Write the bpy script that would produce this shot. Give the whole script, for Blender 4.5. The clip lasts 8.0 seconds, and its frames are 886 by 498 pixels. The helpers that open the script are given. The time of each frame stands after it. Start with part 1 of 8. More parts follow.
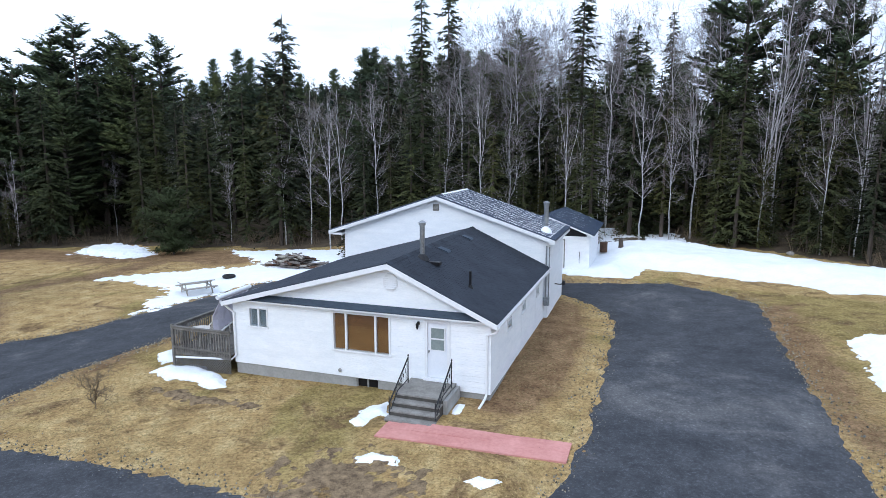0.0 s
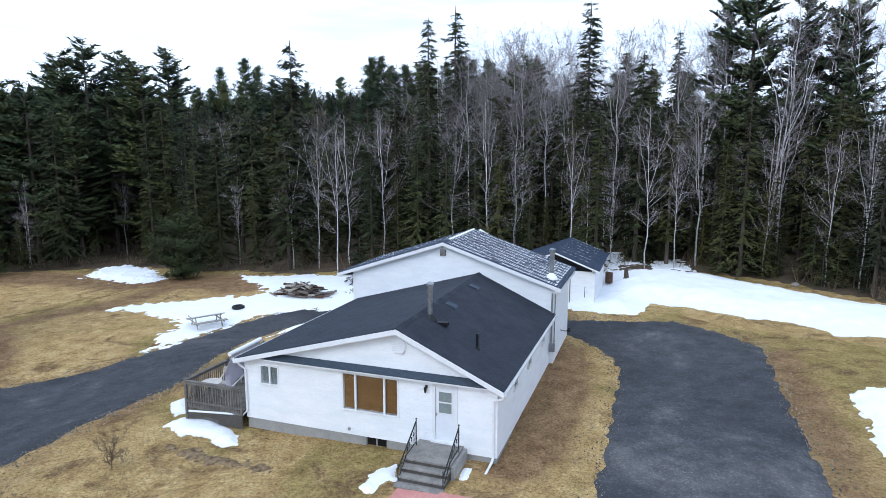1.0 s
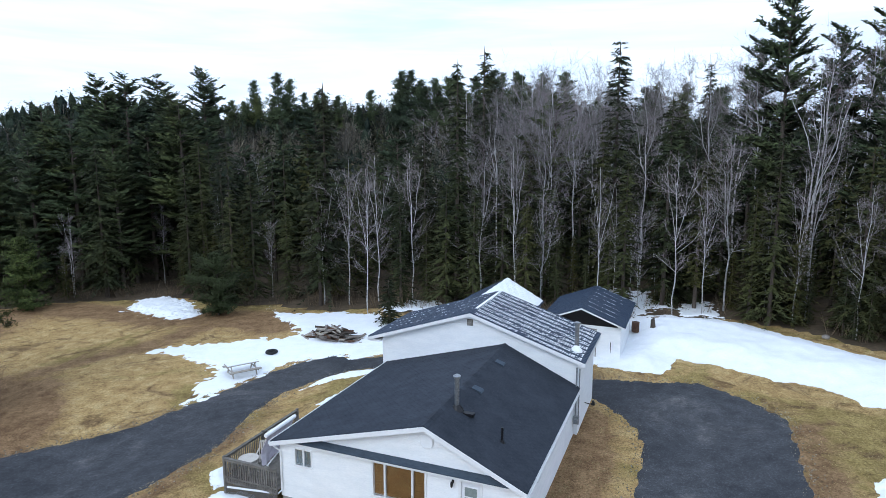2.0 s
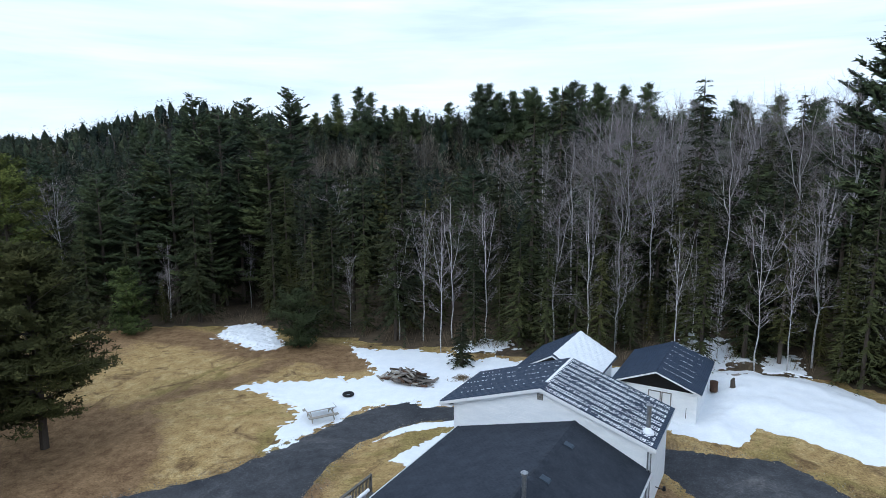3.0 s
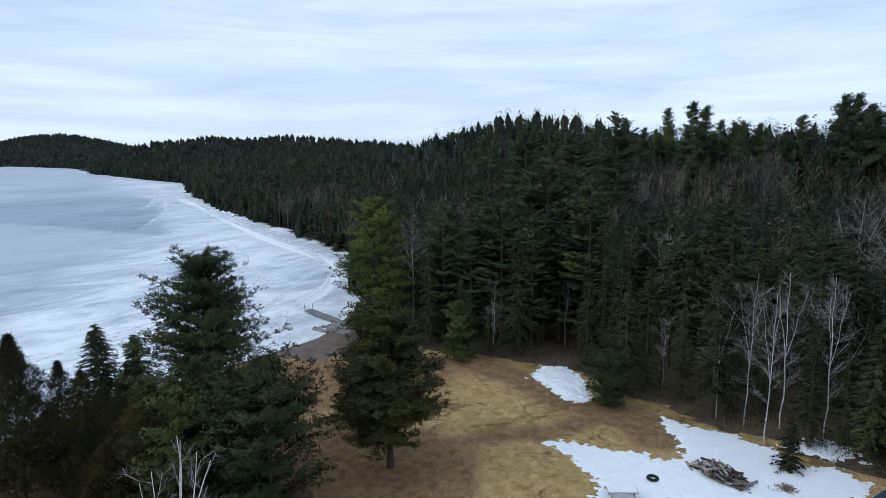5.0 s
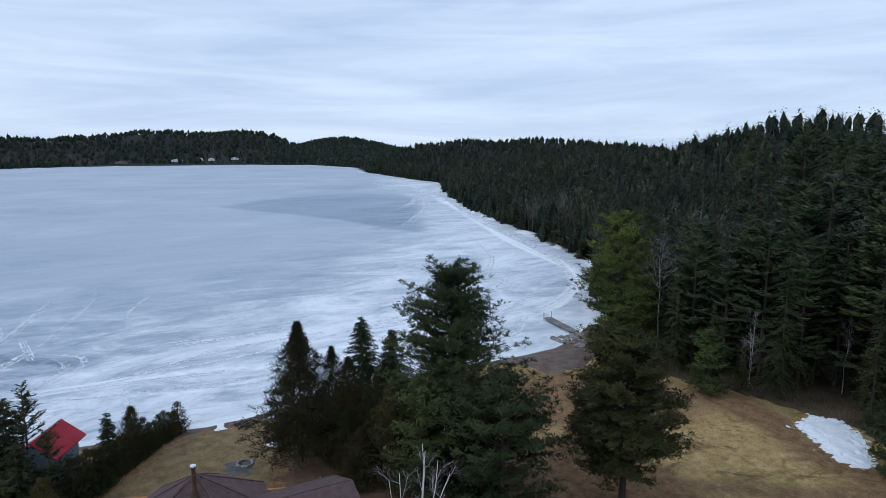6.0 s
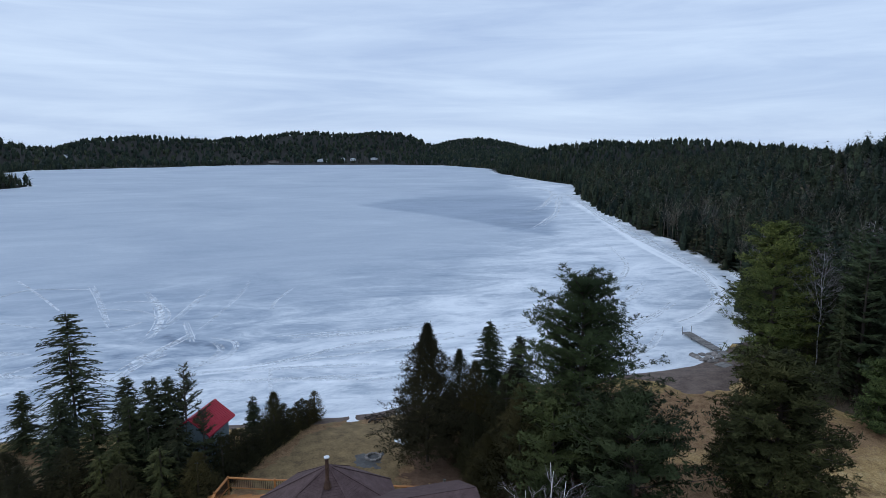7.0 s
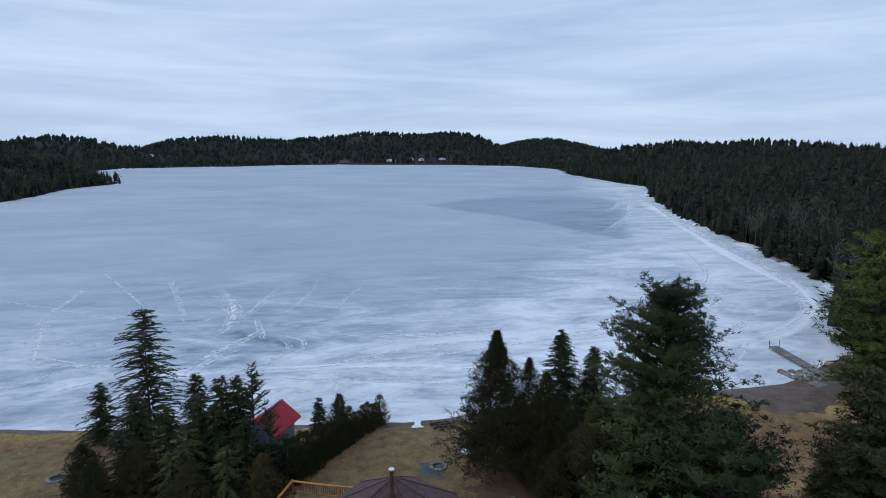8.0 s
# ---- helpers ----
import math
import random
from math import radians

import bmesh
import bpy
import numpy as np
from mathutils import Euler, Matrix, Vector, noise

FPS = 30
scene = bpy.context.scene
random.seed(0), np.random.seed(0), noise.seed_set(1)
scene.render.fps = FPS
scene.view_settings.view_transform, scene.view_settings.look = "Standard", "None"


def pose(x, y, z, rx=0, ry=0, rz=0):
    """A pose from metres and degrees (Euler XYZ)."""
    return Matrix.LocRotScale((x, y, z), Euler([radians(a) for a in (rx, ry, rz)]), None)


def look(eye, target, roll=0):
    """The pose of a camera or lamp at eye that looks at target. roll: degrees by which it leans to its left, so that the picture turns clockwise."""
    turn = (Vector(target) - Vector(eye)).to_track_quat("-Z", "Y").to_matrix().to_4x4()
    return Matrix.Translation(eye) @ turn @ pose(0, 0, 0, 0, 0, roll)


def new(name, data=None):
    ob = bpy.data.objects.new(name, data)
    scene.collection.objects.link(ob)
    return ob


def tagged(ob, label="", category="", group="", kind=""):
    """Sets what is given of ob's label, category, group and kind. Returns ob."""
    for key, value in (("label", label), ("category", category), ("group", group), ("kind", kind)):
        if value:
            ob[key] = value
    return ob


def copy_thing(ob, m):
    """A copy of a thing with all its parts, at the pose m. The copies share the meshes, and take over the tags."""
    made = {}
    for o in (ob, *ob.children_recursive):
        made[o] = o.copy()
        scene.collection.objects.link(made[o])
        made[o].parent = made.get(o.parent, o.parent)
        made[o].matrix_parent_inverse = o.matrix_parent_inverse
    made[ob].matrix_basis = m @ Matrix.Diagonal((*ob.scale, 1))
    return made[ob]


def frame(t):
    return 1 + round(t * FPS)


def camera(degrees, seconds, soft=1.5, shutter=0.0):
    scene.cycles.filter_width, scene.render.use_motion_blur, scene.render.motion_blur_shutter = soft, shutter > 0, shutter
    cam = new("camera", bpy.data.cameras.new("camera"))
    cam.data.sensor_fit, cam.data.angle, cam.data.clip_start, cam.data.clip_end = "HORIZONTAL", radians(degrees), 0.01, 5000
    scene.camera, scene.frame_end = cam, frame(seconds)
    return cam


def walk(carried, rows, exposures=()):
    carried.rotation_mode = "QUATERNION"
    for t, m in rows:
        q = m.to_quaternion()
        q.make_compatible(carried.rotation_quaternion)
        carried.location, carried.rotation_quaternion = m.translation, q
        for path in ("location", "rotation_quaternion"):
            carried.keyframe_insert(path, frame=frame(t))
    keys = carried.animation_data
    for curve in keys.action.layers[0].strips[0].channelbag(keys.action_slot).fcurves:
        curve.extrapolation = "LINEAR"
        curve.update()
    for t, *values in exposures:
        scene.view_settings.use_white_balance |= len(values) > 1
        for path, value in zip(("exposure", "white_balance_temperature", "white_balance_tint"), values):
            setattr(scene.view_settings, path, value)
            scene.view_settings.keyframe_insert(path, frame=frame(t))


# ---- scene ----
cam = camera(71.2, 8.0, soft=0.7)
# seconds, eye x y z, yaw, pitch, roll
ROWS = [
    (0.0, 0.000, 0.000, 9.700, -0.016, -9.183, 0.017),
    (0.5, -0.054, 0.022, 10.734, 0.311, -9.167, 0.002),
    (1.0, -0.075, -0.080, 12.098, 0.510, -9.130, 0.006),
    (1.5, -0.073, -0.264, 13.954, 1.293, -9.089, 0.020),
    (3.0, 0.117, -0.455, 20.169, 10.222, -9.181, 0.002),
    (3.5, 0.212, -0.442, 22.165, 15.186, -9.131, -0.030),
    (4.0, 0.208, -0.525, 23.807, 20.714, -9.176, 0.010),
    (5.5, 0.015, -0.499, 27.491, 50.676, -9.293, -0.225),
    (6.0, -0.213, -0.455, 28.074, 61.806, -9.198, -0.100),
    (6.5, -0.537, -0.353, 28.367, 71.013, -9.129, -0.009),
    (7.0, -0.936, -0.417, 28.437, 73.899, -9.120, 0.085),
    (7.5, -1.796, -0.415, 28.411, 78.253, -9.110, 0.153),
    (8.0, -3.251, -0.326, 28.399, 80.080, -9.111, 0.220),
]
EXPOSURES = [(0.0, 0.98, 5900, 9), (1.5, 0.88, 5850, 8), (3.5, 0.5, 5950, 5), (5.5, 0.15, 5900, 7), (6.5, 0.0, 5700, 8), (8.0, -0.12, 5650, 8)]
walk(cam, [(t, pose(x, y, z) @ pose(0, 0, 0, 90 + pitch, 0, yaw) @ pose(0, 0, 0, 0, 0, roll)) for t, x, y, z, yaw, pitch, roll in ROWS], EXPOSURES)

# world: an overcast sky with streaks of cloud
world = bpy.data.worlds.new("overcast_sky")
scene.world = world
world.use_nodes = True
wn, wl = world.node_tree.nodes, world.node_tree.links
wn.clear()
w_out, w_bg = wn.new("ShaderNodeOutputWorld"), wn.new("ShaderNodeBackground")
w_sky = wn.new("ShaderNodeTexSky")
w_sky.sky_type, w_sky.sun_disc, w_sky.sun_elevation, w_sky.sun_rotation = "NISHITA", False, radians(32), radians(150)
w_gain = wn.new("ShaderNodeMixRGB")
w_gain.blend_type, w_gain.inputs[0].default_value, w_gain.inputs[2].default_value = "MULTIPLY", 1.0, (0.09, 0.09, 0.09, 1)
w_co, w_map, w_noise, w_ramp, w_mix = (wn.new(k) for k in ("ShaderNodeTexCoord", "ShaderNodeMapping", "ShaderNodeTexNoise", "ShaderNodeValToRGB", "ShaderNodeMixRGB"))
w_map.inputs["Scale"].default_value = (1.2, 1.2, 12.0)
w_noise.inputs["Scale"].default_value, w_noise.inputs["Detail"].default_value, w_noise.inputs["Roughness"].default_value = 1.7, 10, 0.58
w_noise.inputs["Distortion"].default_value = 0.4
w_ramp.color_ramp.elements[0].position, w_ramp.color_ramp.elements[0].color = 0.33, (0.52, 0.60, 0.76, 1)
w_ramp.color_ramp.elements[1].position, w_ramp.color_ramp.elements[1].color = 0.70, (0.77, 0.84, 0.94, 1)
w_mix.inputs[0].default_value = 0.92
wl.new(w_co.outputs["Generated"], w_map.inputs[0])
wl.new(w_map.outputs[0], w_noise.inputs["Vector"])
wl.new(w_noise.outputs["Fac"], w_ramp.inputs[0])
wl.new(w_sky.outputs[0], w_gain.inputs[1])
wl.new(w_gain.outputs[0], w_mix.inputs[1])
wl.new(w_ramp.outputs[0], w_mix.inputs[2])
wl.new(w_mix.outputs[0], w_bg.inputs[0])
w_bg.inputs[1].default_value = 1.0
wl.new(w_bg.outputs[0], w_out.inputs[0])
sun = new("sun", bpy.data.lights.new("sun", "SUN"))
sun.data.energy, sun.data.angle, sun.data.color = 0.5, radians(25), (1.0, 0.96, 0.9)
sun.matrix_world = look((-40, -60, 60), (0, 0, 0))


# ---- materials ----
def mat(name, rough=0.8, metal=0.0, spec=0.3):
    m = bpy.data.materials.new(name)
    m.use_nodes = True
    b = m.node_tree.nodes["Principled BSDF"]
    b.inputs["Roughness"].default_value, b.inputs["Metallic"].default_value = rough, metal
    b.inputs["Specular IOR Level"].default_value = spec
    return m, m.node_tree.nodes, m.node_tree.links, b


def tex_noise(n, l, scale, detail=4, rough=0.55, stretch=(1, 1, 1), space="Object", dist=0.0):
    co, mp, t = n.new("ShaderNodeTexCoord"), n.new("ShaderNodeMapping"), n.new("ShaderNodeTexNoise")
    mp.inputs["Scale"].default_value = stretch
    t.inputs["Scale"].default_value, t.inputs["Detail"].default_value, t.inputs["Roughness"].default_value = scale, detail, rough
    t.inputs["Distortion"].default_value = dist
    if space == "World":
        g = n.new("ShaderNodeNewGeometry")
        l.new(g.outputs["Position"], mp.inputs[0])
    else:
        l.new(co.outputs[space], mp.inputs[0])
    l.new(mp.outputs[0], t.inputs["Vector"])
    return t.outputs["Fac"]


def ramp(n, l, fac, stops):
    r = n.new("ShaderNodeValToRGB")
    e = r.color_ramp.elements
    while len(e) < len(stops):
        e.new(0.5)
    for k, (p, c) in enumerate(stops):
        e[k].position, e[k].color = p, (*c, 1) if len(c) == 3 else c
    l.new(fac, r.inputs[0])
    return r.outputs[0]


def mixed(n, l, fac, a, b, mode="MIX"):
    m = n.new("ShaderNodeMixRGB")
    m.blend_type = mode
    for k, v in ((0, fac), (1, a), (2, b)):
        if isinstance(v, (int, float)):
            m.inputs[k].default_value = v
        elif isinstance(v, tuple):
            m.inputs[k].default_value = (*v, 1)
        else:
            l.new(v, m.inputs[k])
    return m.outputs[0]


def bumped(n, l, b, height, strength=0.4, dist=0.02):
    k = n.new("ShaderNodeBump")
    k.inputs["Strength"].default_value, k.inputs["Distance"].default_value = strength, dist
    l.new(height, k.inputs["Height"])
    l.new(k.outputs[0], b.inputs["Normal"])


def simple(name, c1, c2, scale=6.0, rough=0.8, metal=0.0, spec=0.3, bump=0.3, dist=0.01, stretch=(1, 1, 1), space="Object", per=0.0, lo=0.35, hi=0.65):
    """Two tones mixed by a coarse and a fine noise, with relief; per: how far whole objects differ in brightness."""
    m, n, l, b = mat(name, rough, metal, spec)
    f1 = tex_noise(n, l, scale, 5, 0.6, stretch, space)
    f2 = tex_noise(n, l, scale * 7, 3, 0.6, stretch, space)
    f = mixed(n, l, 0.4, f1, f2)
    c = ramp(n, l, f, [(lo, c1), (hi, c2)])
    if per:
        o = n.new("ShaderNodeObjectInfo")
        g = ramp(n, l, o.outputs["Random"], [(0.0, (1 - per,) * 3), (1.0, (1 + per,) * 3)])
        c = mixed(n, l, 1.0, c, g, "MULTIPLY")
    l.new(c, b.inputs["Base Color"])
    if bump:
        bumped(n, l, b, f2, bump, dist)
    return m


def ground_material():
    m, n, l, b = mat("dry_lawn", 0.95, 0, 0.1)
    broad = tex_noise(n, l, 0.10, 5, 0.65, space="World", dist=0.8)
    patch = tex_noise(n, l, 0.33, 6, 0.7, space="World", dist=1.2)
    mid = tex_noise(n, l, 1.1, 6, 0.7, space="World")
    fine = tex_noise(n, l, 9.0, 8, 0.8, space="World")
    fleck = tex_noise(n, l, 3.2, 8, 0.8, space="World")
    straw = ramp(n, l, mid, [(0.28, (0.29, 0.188, 0.084)), (0.5, (0.455, 0.318, 0.144)), (0.70, (0.58, 0.45, 0.235))])
    green = ramp(n, l, mid, [(0.3, (0.21, 0.155, 0.060)), (0.65, (0.385, 0.30, 0.12))])
    brown = ramp(n, l, mid, [(0.3, (0.10, 0.064, 0.036)), (0.65, (0.24, 0.155, 0.08))])
    c = mixed(n, l, ramp(n, l, broad, [(0.51, (0, 0, 0)), (0.58, (1, 1, 1))]), straw, green)
    c = mixed(n, l, ramp(n, l, patch, [(0.53, (0, 0, 0)), (0.64, (0.9, 0.9, 0.9))]), c, brown)
    a = n.new("ShaderNodeAttribute")
    a.attribute_name = "litter"
    lit = n.new("ShaderNodeMath")
    lit.operation = "MULTIPLY_ADD"
    l.new(mixed(n, l, 0.5, patch, mid), lit.inputs[0])
    lit.inputs[1].default_value = 1.25
    l.new(a.outputs["Fac"], lit.inputs[2])
    needles = ramp(n, l, mid, [(0.3, (0.13, 0.076, 0.043)), (0.65, (0.31, 0.20, 0.112))])
    c = mixed(n, l, ramp(n, l, lit.outputs[0], [(0.72, (0, 0, 0)), (1.1, (0.6, 0.6, 0.6)), (1.5, (0.92, 0.92, 0.92))]), c, needles)
    c = mixed(n, l, ramp(n, l, fleck, [(0.56, (0, 0, 0)), (0.66, (0.8, 0.8, 0.8))]), c, (0.10, 0.068, 0.036))
    c = mixed(n, l, 0.9, c, ramp(n, l, fine, [(0.34, (0.30, 0.27, 0.22)), (0.50, (0.95, 0.93, 0.9)), (0.66, (1.5, 1.46, 1.4))]), "MULTIPLY")
    l.new(c, b.inputs["Base Color"])
    bumped(n, l, b, fine, 0.9, 0.08)
    return m


M_LAWN = ground_material()
M_SIDING = simple("white_siding", (0.80, 0.83, 0.86), (0.91, 0.925, 0.94), 2.2, 0.6, bump=0.75, dist=0.025, stretch=(0.5, 0.5, 1.6), per=0.012)
M_WHITE = simple("white_paint", (0.74, 0.75, 0.77), (0.82, 0.83, 0.84), 3.0, 0.45, bump=0.1)
M_FOUND = simple("grey_concrete", (0.27, 0.27, 0.255), (0.38, 0.37, 0.355), 2.0, 0.9, bump=0.4)
# risers darker than treads: dirt, plus the shade of upright faces in the colour
M_STEP = simple("dark_riser_concrete", (0.055, 0.050, 0.044), (0.115, 0.106, 0.095), 2.5, 0.9, bump=0.4)
M_TREAD = simple("pale_tread_concrete", (0.17, 0.16, 0.145), (0.32, 0.305, 0.28), 2.5, 0.9, bump=0.4)
M_SHINGLE = simple("dark_shingle", (0.017, 0.022, 0.032), (0.036, 0.043, 0.057), 1.2, 0.9, bump=0.6, dist=0.01, per=0.2)
M_METAL_ROOF = simple("blue_grey_metal_roof", (0.016, 0.027, 0.050), (0.032, 0.048, 0.080), 0.9, 0.5, 0.0, 0.28, bump=0.1)
M_SNOW = simple("snow", (0.80, 0.83, 0.87), (0.90, 0.92, 0.94), 1.2, 0.7, bump=0.6, dist=0.06, space="World")
M_PATH = simple("pink_pavers", (0.46, 0.19, 0.165), (0.60, 0.29, 0.255), 1.2, 0.85, bump=0.2, per=0.025)
M_BROWN = simple("brown_blind", (0.20, 0.085, 0.02), (0.30, 0.14, 0.045), 1.0, 0.5, stretch=(1, 1, 3))
M_DARK = simple("dark_void", (0.006, 0.006, 0.008), (0.014, 0.014, 0.016), 3.0, 0.4)
M_BARK = simple("dark_bark", (0.045, 0.035, 0.028), (0.10, 0.08, 0.065), 3.0, 0.95, stretch=(1, 1, 0.25), per=0.25)
M_BIRCH = simple("pale_bark", (0.21, 0.20, 0.195), (0.54, 0.53, 0.515), 1.3, 0.85, stretch=(1, 1, 2.5), per=0.3, lo=0.42, hi=0.58)
M_CURTAIN = simple("pale_curtain", (0.20, 0.25, 0.28), (0.36, 0.41, 0.44), 2.0, 0.6, stretch=(6, 6, 0.3))
M_DOOR = simple("white_door", (0.72, 0.75, 0.80), (0.80, 0.82, 0.86), 2.0, 0.4, bump=0.05)
M_PENT = simple("grey_pent_shingle", (0.034, 0.048, 0.068), (0.066, 0.086, 0.112), 3.0, 0.85, bump=0.4, stretch=(1, 4, 1))
M_STEEL = simple("dull_steel", (0.20, 0.21, 0.23), (0.42, 0.44, 0.46), 4.0, 0.35, 0.8, 0.5, bump=0.05)
M_IRON = simple("black_iron", (0.012, 0.014, 0.016), (0.03, 0.032, 0.034), 10.0, 0.55)
M_OLDWOOD = simple("weathered_wood", (0.085, 0.078, 0.07), (0.22, 0.205, 0.185), 3.0, 0.9, stretch=(1, 1, 1), per=0.25, bump=0.4)
M_PALEWOOD = simple("pale_weathered_wood", (0.24, 0.215, 0.18), (0.46, 0.425, 0.37), 3.0, 0.9, per=0.2, bump=0.4)
M_RESIN = simple("aged_resin", (0.42, 0.39, 0.35), (0.58, 0.55, 0.50), 3.0, 0.5, bump=0.05)
M_AWNING = simple("lilac_canvas", (0.50, 0.47, 0.55), (0.62, 0.60, 0.66), 2.0, 0.8, bump=0.2)


def glass_material():
    m = bpy.data.materials.new("window_glass")
    m.use_nodes = True
    n, l = m.node_tree.nodes, m.node_tree.links
    n.clear()
    o, mx, tr, gl, fr, sq = (n.new(k) for k in ("ShaderNodeOutputMaterial", "ShaderNodeMixShader", "ShaderNodeBsdfTransparent", "ShaderNodeBsdfGlossy", "ShaderNodeLayerWeight", "ShaderNodeMath"))
    tr.inputs[0].default_value = (0.88, 0.90, 0.91, 1)
    gl.inputs["Roughness"].default_value = 0.03
    fr.inputs[0].default_value = 0.25
    sq.operation = "MULTIPLY_ADD"
    sq.inputs[1].default_value, sq.inputs[2].default_value = 0.45, 0.04
    l.new(fr.outputs["Facing"], sq.inputs[0])
    l.new(sq.outputs[0], mx.inputs[0])
    l.new(tr.outputs[0], mx.inputs[1])
    l.new(gl.outputs[0], mx.inputs[2])
    l.new(mx.outputs[0], o.inputs[0])
    return m


M_GLASS = glass_material()
M_LITTER = simple("leaf_litter", (0.045, 0.034, 0.022), (0.13, 0.095, 0.06), 0.5, 0.95, bump=0.8, dist=0.06, space="World")
M_NEEDLES = simple("needle_litter", (0.10, 0.056, 0.034), (0.20, 0.122, 0.074), 0.6, 0.95, bump=0.6, dist=0.03, space="World")
M_BEACH = simple("wet_gravel", (0.085, 0.060, 0.048), (0.20, 0.15, 0.12), 0.5, 0.9, bump=0.5, dist=0.03, space="World")
M_GRAVEL = simple("grey_gravel", (0.06, 0.058, 0.056), (0.14, 0.138, 0.135), 1.0, 0.9, bump=0.5, dist=0.02, space="World")
M_STONE = simple("field_stone", (0.16, 0.14, 0.125), (0.36, 0.33, 0.30), 2.0, 0.9, bump=0.5, per=0.25)
M_LOG = simple("old_lumber", (0.10, 0.082, 0.07), (0.27, 0.24, 0.215), 2.0, 0.9, per=0.35, bump=0.4)
M_RUBBER = simple("black_rubber", (0.01, 0.01, 0.011), (0.022, 0.022, 0.024), 8.0, 0.7)
M_RED = simple("red_metal_roof", (0.36, 0.018, 0.035), (0.46, 0.035, 0.06), 1.0, 0.45, bump=0.1)
M_BLUEWALL = simple("grey_blue_boards", (0.13, 0.17, 0.19), (0.20, 0.25, 0.27), 2.0, 0.8, stretch=(1, 1, 0.3))
M_BROWNROOF = simple("brown_shingle", (0.07, 0.042, 0.04), (0.13, 0.085, 0.08), 1.5, 0.9, bump=0.5, per=0.1)
M_CEDARWOOD = simple("orange_stained_wood", (0.34, 0.14, 0.04), (0.48, 0.22, 0.07), 2.0, 0.6, per=0.15)
M_DOCK = simple("grey_dock_planks", (0.14, 0.13, 0.12), (0.30, 0.285, 0.265), 2.0, 0.9, per=0.25, bump=0.3)
M_STRAW = simple("dead_brush", (0.13, 0.095, 0.06), (0.27, 0.205, 0.13), 2.0, 0.95, per=0.2)
M_RUST = simple("rusty_steel", (0.05, 0.03, 0.022), (0.15, 0.085, 0.055), 3.0, 0.8, 0.3)


SOFT = set()


def crown_normal(n, l, b, name):
    """Needles take the light as part of their crown: the shading normal points away from the tree's axis."""
    a, v = n.new("ShaderNodeAttribute"), n.new("ShaderNodeVectorTransform")
    a.attribute_name = "crown"
    v.vector_type, v.convert_from, v.convert_to = "NORMAL", "OBJECT", "WORLD"
    l.new(a.outputs["Vector"], v.inputs[0])
    l.new(v.outputs[0], b.inputs["Normal"])
    SOFT.add(name)


def foliage(name, dark, mid, light, per=0.3, rough=0.75, soft=True):
    """Needles: every spray a little different, and every tree."""
    m, n, l, b = mat(name, rough, 0, 0.1)
    g, o = n.new("ShaderNodeNewGeometry"), n.new("ShaderNodeObjectInfo")
    c = ramp(n, l, g.outputs["Random Per Island"], [(0.0, dark), (0.6, mid), (1.0, light)])
    k = ramp(n, l, o.outputs["Random"], [(0.0, (1 - per, 1 - per, 1 - per * 0.8)), (0.6, (1.0, 1.05, 0.95)), (0.85, (1 + per, 1 + per * 0.8, 1.0)), (1.0, (1 + per * 1.2, 1 + per * 0.7, 0.85))])
    c = mixed(n, l, 1.0, c, k, "MULTIPLY")
    big = tex_noise(n, l, 0.09, 3, 0.5, space="World")
    c = mixed(n, l, 1.0, c, ramp(n, l, big, [(0.35, (0.66, 0.70, 0.72)), (0.65, (1.28, 1.20, 1.0))]), "MULTIPLY")
    l.new(c, b.inputs["Base Color"])
    if soft:
        crown_normal(n, l, b, name)
    return m


def woods_material():
    """Mixed woods: every tree between green spruce, olive cedar and brown larch; the low end also holds inner shade and
    far haze.
    """
    m, n, l, b = mat("woods_foliage", 0.85, 0, 0.05)
    a, g = n.new("ShaderNodeAttribute"), n.new("ShaderNodeNewGeometry")
    a.attribute_name = "tint"
    # the lowest stop leans blue: haze over the distant woods, put into the colour
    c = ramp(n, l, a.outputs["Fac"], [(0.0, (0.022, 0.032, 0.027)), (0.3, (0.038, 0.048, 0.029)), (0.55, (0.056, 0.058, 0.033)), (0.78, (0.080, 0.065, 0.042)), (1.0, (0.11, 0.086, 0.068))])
    c = mixed(n, l, 1.0, c, ramp(n, l, g.outputs["Random Per Island"], [(0.0, (0.62, 0.64, 0.66)), (0.6, (1.0, 1.0, 1.0)), (1.0, (1.5, 1.46, 1.35))]), "MULTIPLY")
    mottle = tex_noise(n, l, 0.9, 5, 0.7, space="World")
    c = mixed(n, l, 1.0, c, ramp(n, l, mottle, [(0.36, (0.42, 0.44, 0.46)), (0.52, (0.95, 0.95, 0.95)), (0.68, (1.6, 1.55, 1.45))]), "MULTIPLY")
    l.new(c, b.inputs["Base Color"])
    crown_normal(n, l, b, "woods_foliage")
    return m


M_SPRUCE = foliage("spruce_foliage", (0.037, 0.044, 0.025), (0.057, 0.065, 0.034), (0.086, 0.093, 0.047), 0.3)
M_PINE = foliage("pine_foliage", (0.052, 0.072, 0.045), (0.080, 0.107, 0.062), (0.12, 0.153, 0.088), 0.2)
M_CEDAR = foliage("cedar_foliage", (0.042, 0.039, 0.019), (0.058, 0.053, 0.025), (0.080, 0.071, 0.034), 0.2)
M_REDPINE = foliage("red_pine_foliage", (0.038, 0.043, 0.019), (0.054, 0.059, 0.026), (0.080, 0.082, 0.038), 0.15)
M_YOUNG = foliage("young_pine_foliage", (0.046, 0.060, 0.028), (0.062, 0.080, 0.037), (0.088, 0.108, 0.050), 0.15)
M_FRESH = foliage("fresh_pine_foliage", (0.045, 0.062, 0.024), (0.10, 0.128, 0.045), (0.18, 0.21, 0.075))
M_WOODS = woods_material()
